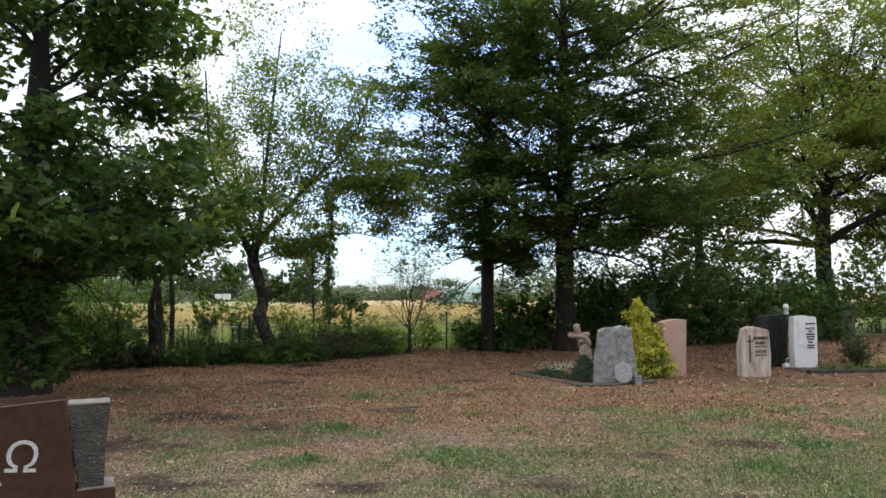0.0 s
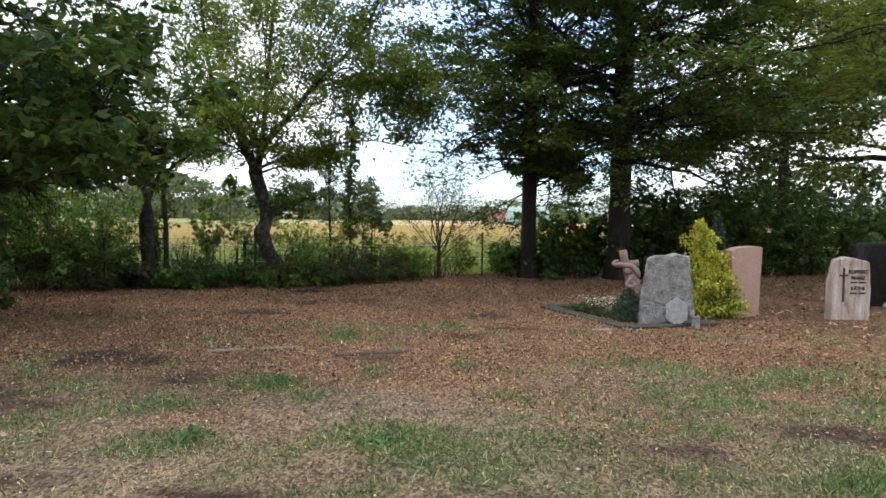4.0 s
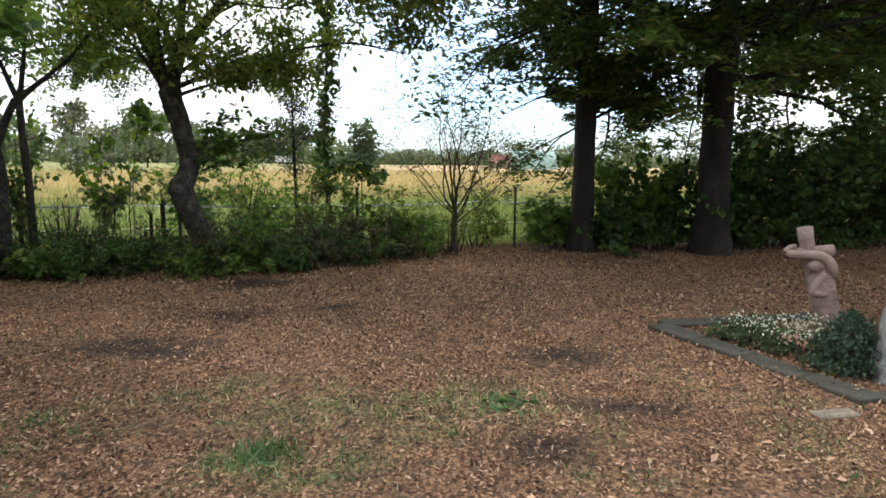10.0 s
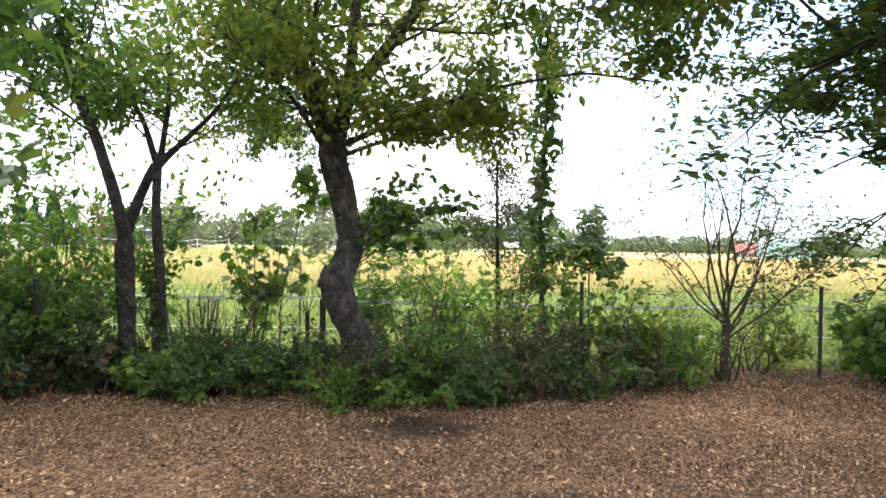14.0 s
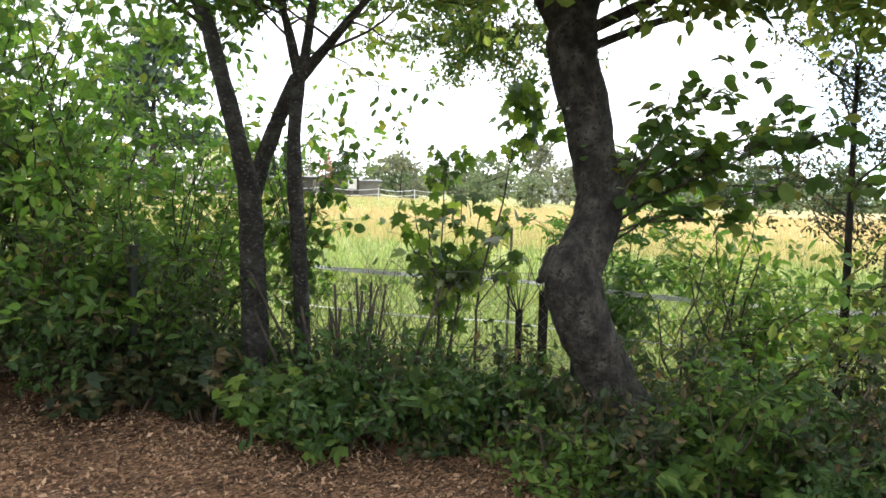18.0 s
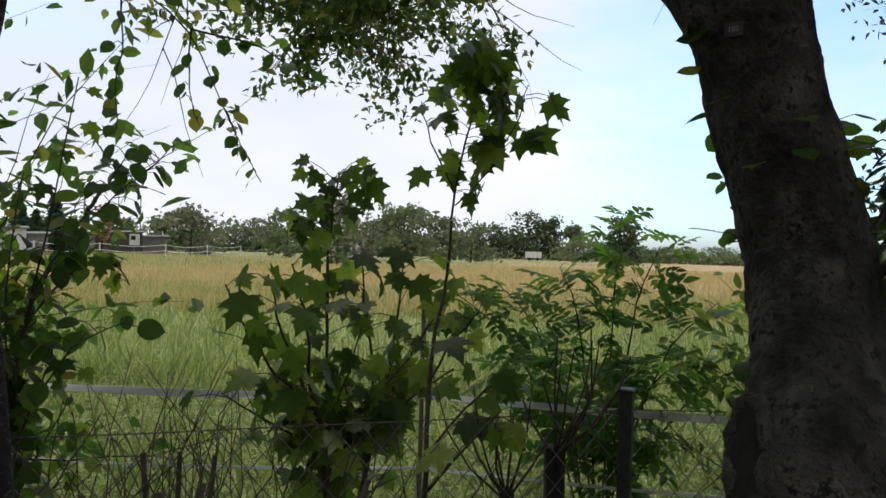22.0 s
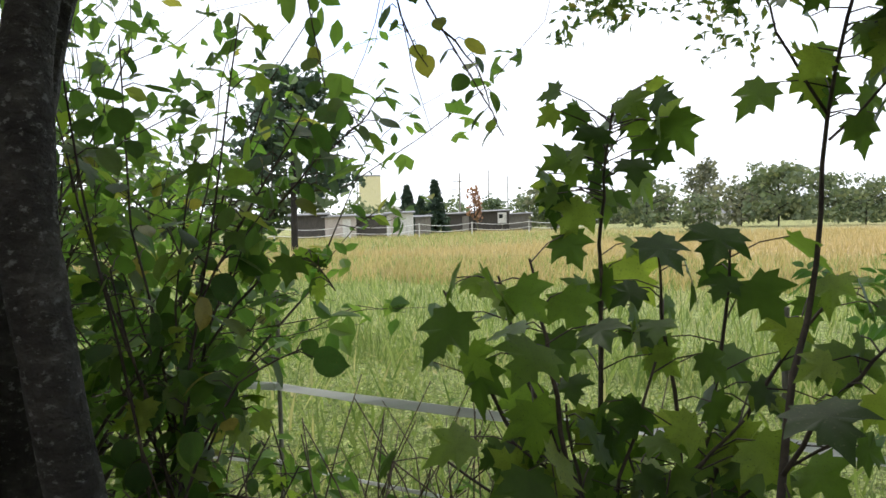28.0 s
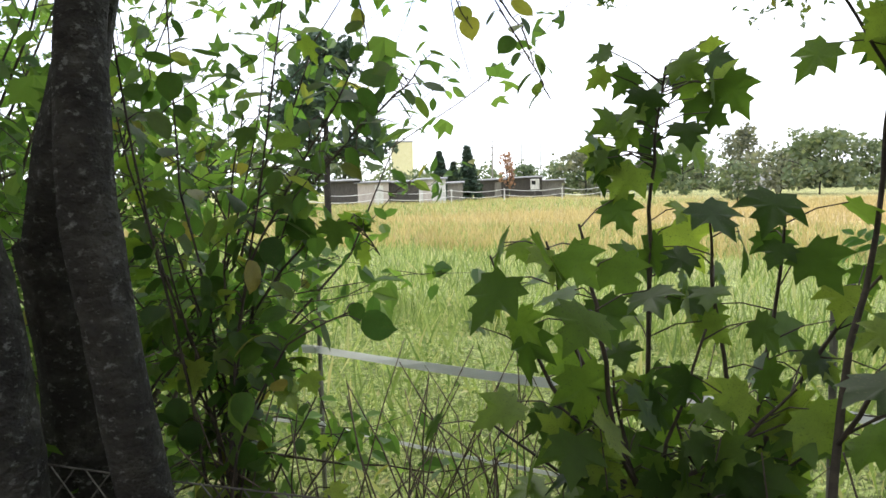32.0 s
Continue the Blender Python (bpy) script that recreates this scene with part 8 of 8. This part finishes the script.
# the house with a red roof and the hall under green sheeting
def gabled(name, place, turn, label, category, w, d, wall_h, roof_h, wall, roof, windows=0, hip=0.0):
    ob = thing(name, (*place, 0), label, category, turn=turn)
    part("wall", box(w, d, wall_h + 0.1, (0, 0, -0.1)), M[wall], ob)
    bm = bmesh.new()
    e = 0.25
    lo = [bm.verts.new(p) for p in ((-w / 2 - e, -d / 2 - e, wall_h - 0.05), (w / 2 + e, -d / 2 - e, wall_h - 0.05), (w / 2 + e, d / 2 + e, wall_h - 0.05), (-w / 2 - e, d / 2 + e, wall_h - 0.05))]
    hi = [bm.verts.new(p) for p in ((-w / 2 - e + hip, 0, wall_h + roof_h), (w / 2 + e - hip, 0, wall_h + roof_h))]
    bm.faces.new((lo[0], lo[1], hi[1], hi[0]))
    bm.faces.new((lo[2], lo[3], hi[0], hi[1]))
    bm.faces.new((lo[1], lo[2], hi[1]))
    bm.faces.new((lo[3], lo[0], hi[0]))
    bm.faces.new(lo[::-1])
    part("roof", bm, M[roof], ob)
    for k in range(windows):
        x = -w / 2 + w * (k + 0.5) / windows
        wn_ = part("window", box(0.9, 0.06, 0.8, (x, -d / 2 - 0.01, wall_h * 0.35)), M["board_white"], ob)
        part("pane", box(0.76, 0.04, 0.66, (x, -d / 2 - 0.04, wall_h * 0.35 + 0.07)), M["glass_dark"], wn_)
    return ob


gabled("house", (-3.0, 124.0), 6, "low house with red tiled roof across the field", "house", 3.4, 5.0, 0.6, 1.5, "render_wall", "roof_red", 2)
gh = thing("storage_hall", (1.6, 121.0, 0), "hall covered with pale green sheeting across the field", "building", turn=4)
bm = bmesh.new()
n = 12
ra = [[bm.verts.new((x * (1 - 0.12 * zz / 2.7), y, zz)) for x in (-3.6, 3.6)] for y, zz in [(-3 * math.cos(a), 2.75 * math.sin(a) ** 0.7 if 0 < a < math.pi else 0) for a in [math.pi * i / n for i in range(n + 1)]]]
for a, b in zip(ra, ra[1:]):
    bm.faces.new((a[0], a[1], b[1], b[0]))
bm.faces.new([r[0] for r in ra][::-1])
bm.faces.new([r[1] for r in ra])
part("sheeting", bm, M["tarp_green"], gh)
for k in range(5):
    part("purlin", box(7.0, 0.04, 0.05, (0, -2.95 + k * 0.42, 0.35 + k * 0.45)), M["tarp_green"], gh)

# the row of sheds on the left
def shed(place, turn, w, d, h, wall, roof, label, boards=6, door=None):
    ob = thing("garden_shed", (*place, 0), label, "shed", "sheds beside the field", turn=turn)
    part("core", box(w - 0.05, d - 0.05, h + 0.05, (0, 0, -0.05)), M[wall], ob)
    for k in range(boards):
        part("board", box(w / boards - 0.03, 0.03, h - 0.06, (-w / 2 + w * (k + 0.5) / boards, -d / 2 - 0.005, 0.02)), M[wall], ob)
    rf = part("roof", box(w + 0.5, d + 0.5, 0.1, (0, 0, h), 0.01), M[roof], ob)
    rf.matrix_local = pose(0, 0, 0.03, 3, -1.5, 0)
    if door:
        dr = part("door", box(0.8, 0.04, h * 0.86, (door[0], -d / 2 - 0.035, 0.02)), M[door[1]], ob)
        part("handle", box(0.04, 0.04, 0.14, (door[0] + 0.3, -d / 2 - 0.07, h * 0.45)), M["metal_grey"], dr)
    return ob


def on_line(az, d):
    return on_ground(az, d)


for az, d, w, h, wall, roof, lab, door in ((63.8, 70, 3.4, 2.3, "wood_dark", "roof_felt", "dark weathered wooden shed with flat roof", None), (61.4, 70, 3.0, 2.1, "board_pale", "roof_felt", "pale boarded shed with an old door", (0.6, "board_white")), (59.0, 71, 3.0, 2.1, "wood_dark", "roof_felt", "dark slatted shed under a felt roof", None),
                                          (56.7, 71, 2.6, 2.3, "board_white", "roof_felt", "whitewashed shed with two doors", (-0.5, "board_pale")), (54.9, 74, 1.6, 1.9, "wood_grey", "roof_felt", "small grey wooden lean-to", None),
                                          (52.0, 92, 4.5, 2.3, "wood_dark", "roof_felt", "dark garden hut with wide roof", (0.8, "wood_grey")), (49.3, 92, 4.0, 2.5, "wood_dark", "roof_felt", "dark garden hut with small white window", None), (47.2, 95, 3.0, 2.1, "wood_grey", "roof_felt", "grey wooden garden hut", None)):
    shed(on_line(az, d), az, w, 2.6, h, wall, roof, lab, 7, door)
x, y = on_ground(48.6, 90.2)
wd = thing("window_board", (x, y, 0), "white window shutter on a dark garden hut", "window", turn=49)
part("frame", box(1.1, 0.06, 1.3, (0, 0, 1.0), 0.01), M["board_white"], wd)
part("pane", box(0.5, 0.03, 0.5, (-0.15, -0.035, 1.6)), M["glass_dark"], wd)
part("support", box(0.08, 0.05, 1.05, (0, 0.02, -0.02)), M["wood_grey"], wd)
for k, (az, d, h) in enumerate([(56.1, 78, 5.6), (53.9, 80, 6.2), (55.0, 84, 4.6)]):
    spruce(on_ground(az, d), h, 670 + k)
far_tree(on_ground(50.8, 88), 5.6, 2.2, "leaf_russet", 680, "small russet-leaved tree by the huts", 260, 0.35, 0.25, "russet_tree", "trees by the huts")
for k, (az, d, h, w) in enumerate([(49.5, 97, 4.5, 4), (46.5, 98, 4.5, 5), (44.8, 99, 3.5, 5), (43.3, 102, 3.8, 5), (55.2, 84, 3.2, 3), (63.5, 82, 5.5, 6), (66.5, 85, 7, 7), (70, 84, 7, 8), (74, 80, 8, 8), (78, 78, 8, 9), (83, 75, 8, 9), (88, 72, 8, 9)]):
    far_tree(on_ground(az, d), h, w, ("leaf_far_dark", "leaf_far")[k % 2], 690 + k, "green tree among the garden huts", 620, group="trees by the huts")
# tall pine
rng = np.random.default_rng(710)
px, py = on_ground(65.0, 40)
pine = thing("pine_tree", (px, py, 0), "tall pine with bluish green needle clumps", "tree")
g = Geo()
g.tube([(0, 0, -0.1), (0.1, 0, 4), (0, 0.1, 9.5)], [0.2, 0.16, 0.05], 8)
pos = []
for k in range(26):
    z, a = 3.2 + 6.2 * k / 26, rng.uniform(0, 6.28)
    l = 3.3 * (1 - 0.55 * (k / 26)) * rng.uniform(0.6, 1.1)
    e = np.array([math.cos(a) * l, math.sin(a) * l, z + rng.uniform(-0.1, 0.5)])
    g.tube([(0, 0, z), e * [0.5, 0.5, 1], e], [0.04, 0.03, 0.01], 4)
    for s in (0.45, 0.7, 1.0):
        pos.append(e * [s, s, 1] + rng.normal(0, 1, (40, 3)) * [0.42, 0.42, 0.24])
part("trunk", g, M["bark"], pine)
foliage("needles", rng, np.concatenate(pos), 0.34, M["needle"], pine, CLUMP, 0.8)
# masts and the yellow block
for az, d, h, arms in ((51.9, 116, 9.0, 2), (60.0, 150, 10, 1), (49.6, 170, 13, 0), (48.1, 170, 11.5, 0), (43.9, 180, 10, 0), (45.5, 190, 10, 0)):
    x, y = on_ground(az, d)
    mast = thing("power_mast", (x, y, 0), "thin grey power pole beyond the sheds", "pole", "poles beyond the sheds", turn=az)
    part("pole", lathe([(0.16, -0.1), (0.14, h * 0.5), (0.1, h)], 8), M["wood_grey"], mast)
    for k in range(arms):
        part("cross_arm", box(2.2 - 0.5 * k, 0.1, 0.1, (-0.3, 0, h - 2.6 + 1.2 * k)), M["wood_grey"], mast)
x, y = on_ground(59.0, 210)
yb = thing("tower_block", (x, y, 0), "tall yellow rendered building far behind the sheds", "building", turn=62)
part("wall", box(6.0, 6, 14.6, (0, 0, -0.1)), M["render_yellow"], yb)
part("roof", box(6.2, 6.2, 0.4, (0, 0, 14.5)), M["roof_felt"], yb)
part("annex", box(7, 6, 6, (6.6, 0, -0.1)), M["board_white"], yb)
# rope fence before the sheds
ROPE = [on_ground(a, d) for a, d in ((72, 50), (66.5, 55), (61.0, 60), (55.2, 66.5), (51.0, 70.3), (46.5, 74), (43.5, 80), (41, 90))]
for k, p in enumerate(ROPE):
    po = thing("rope_post", (*p, 0), "white plastic fence post beside the sheds", "post", "posts of the rope fence")
    part("shaft", box(0.09, 0.09, 1.35, (0, 0, -0.05), 0.01), M["board_white"], po)
for a, b in zip(ROPE, ROPE[1:]):
    ob = thing("fence_rope", (a[0], a[1], 0), "white rope sagging between fence posts", "rope", "ropes of the rope fence")
    for z in (1.2, 0.65):
        g = Geo()
        g.tube([((b[0] - a[0]) * u, (b[1] - a[1]) * u, z - 0.22 * math.sin(math.pi * u)) for u in np.linspace(0, 1, 9)], 0.022, 4)
        part("strand", g, M["tape"], ob)
# small buildings seen past the graveyard
gabled("outbuilding", (-62.0, 105.0), 35, "small pale outbuilding beyond the field", "building", 4.5, 4.0, 1.6, 0.9, "board_white", "roof_felt", 1)
gb = thing("container_shed", (27.5, 36.0, 0), "grey-green slatted container behind the graveyard", "shed", turn=-30)
part("body", box(6.0, 2.4, 2.6, (0, 0, -0.05), 0.03), M["board_pale"], gb)
for k in range(6):
    part("rib", box(5.9, 0.05, 0.06, (0, -1.22, 0.3 + 0.38 * k)), M["board_white"], gb)
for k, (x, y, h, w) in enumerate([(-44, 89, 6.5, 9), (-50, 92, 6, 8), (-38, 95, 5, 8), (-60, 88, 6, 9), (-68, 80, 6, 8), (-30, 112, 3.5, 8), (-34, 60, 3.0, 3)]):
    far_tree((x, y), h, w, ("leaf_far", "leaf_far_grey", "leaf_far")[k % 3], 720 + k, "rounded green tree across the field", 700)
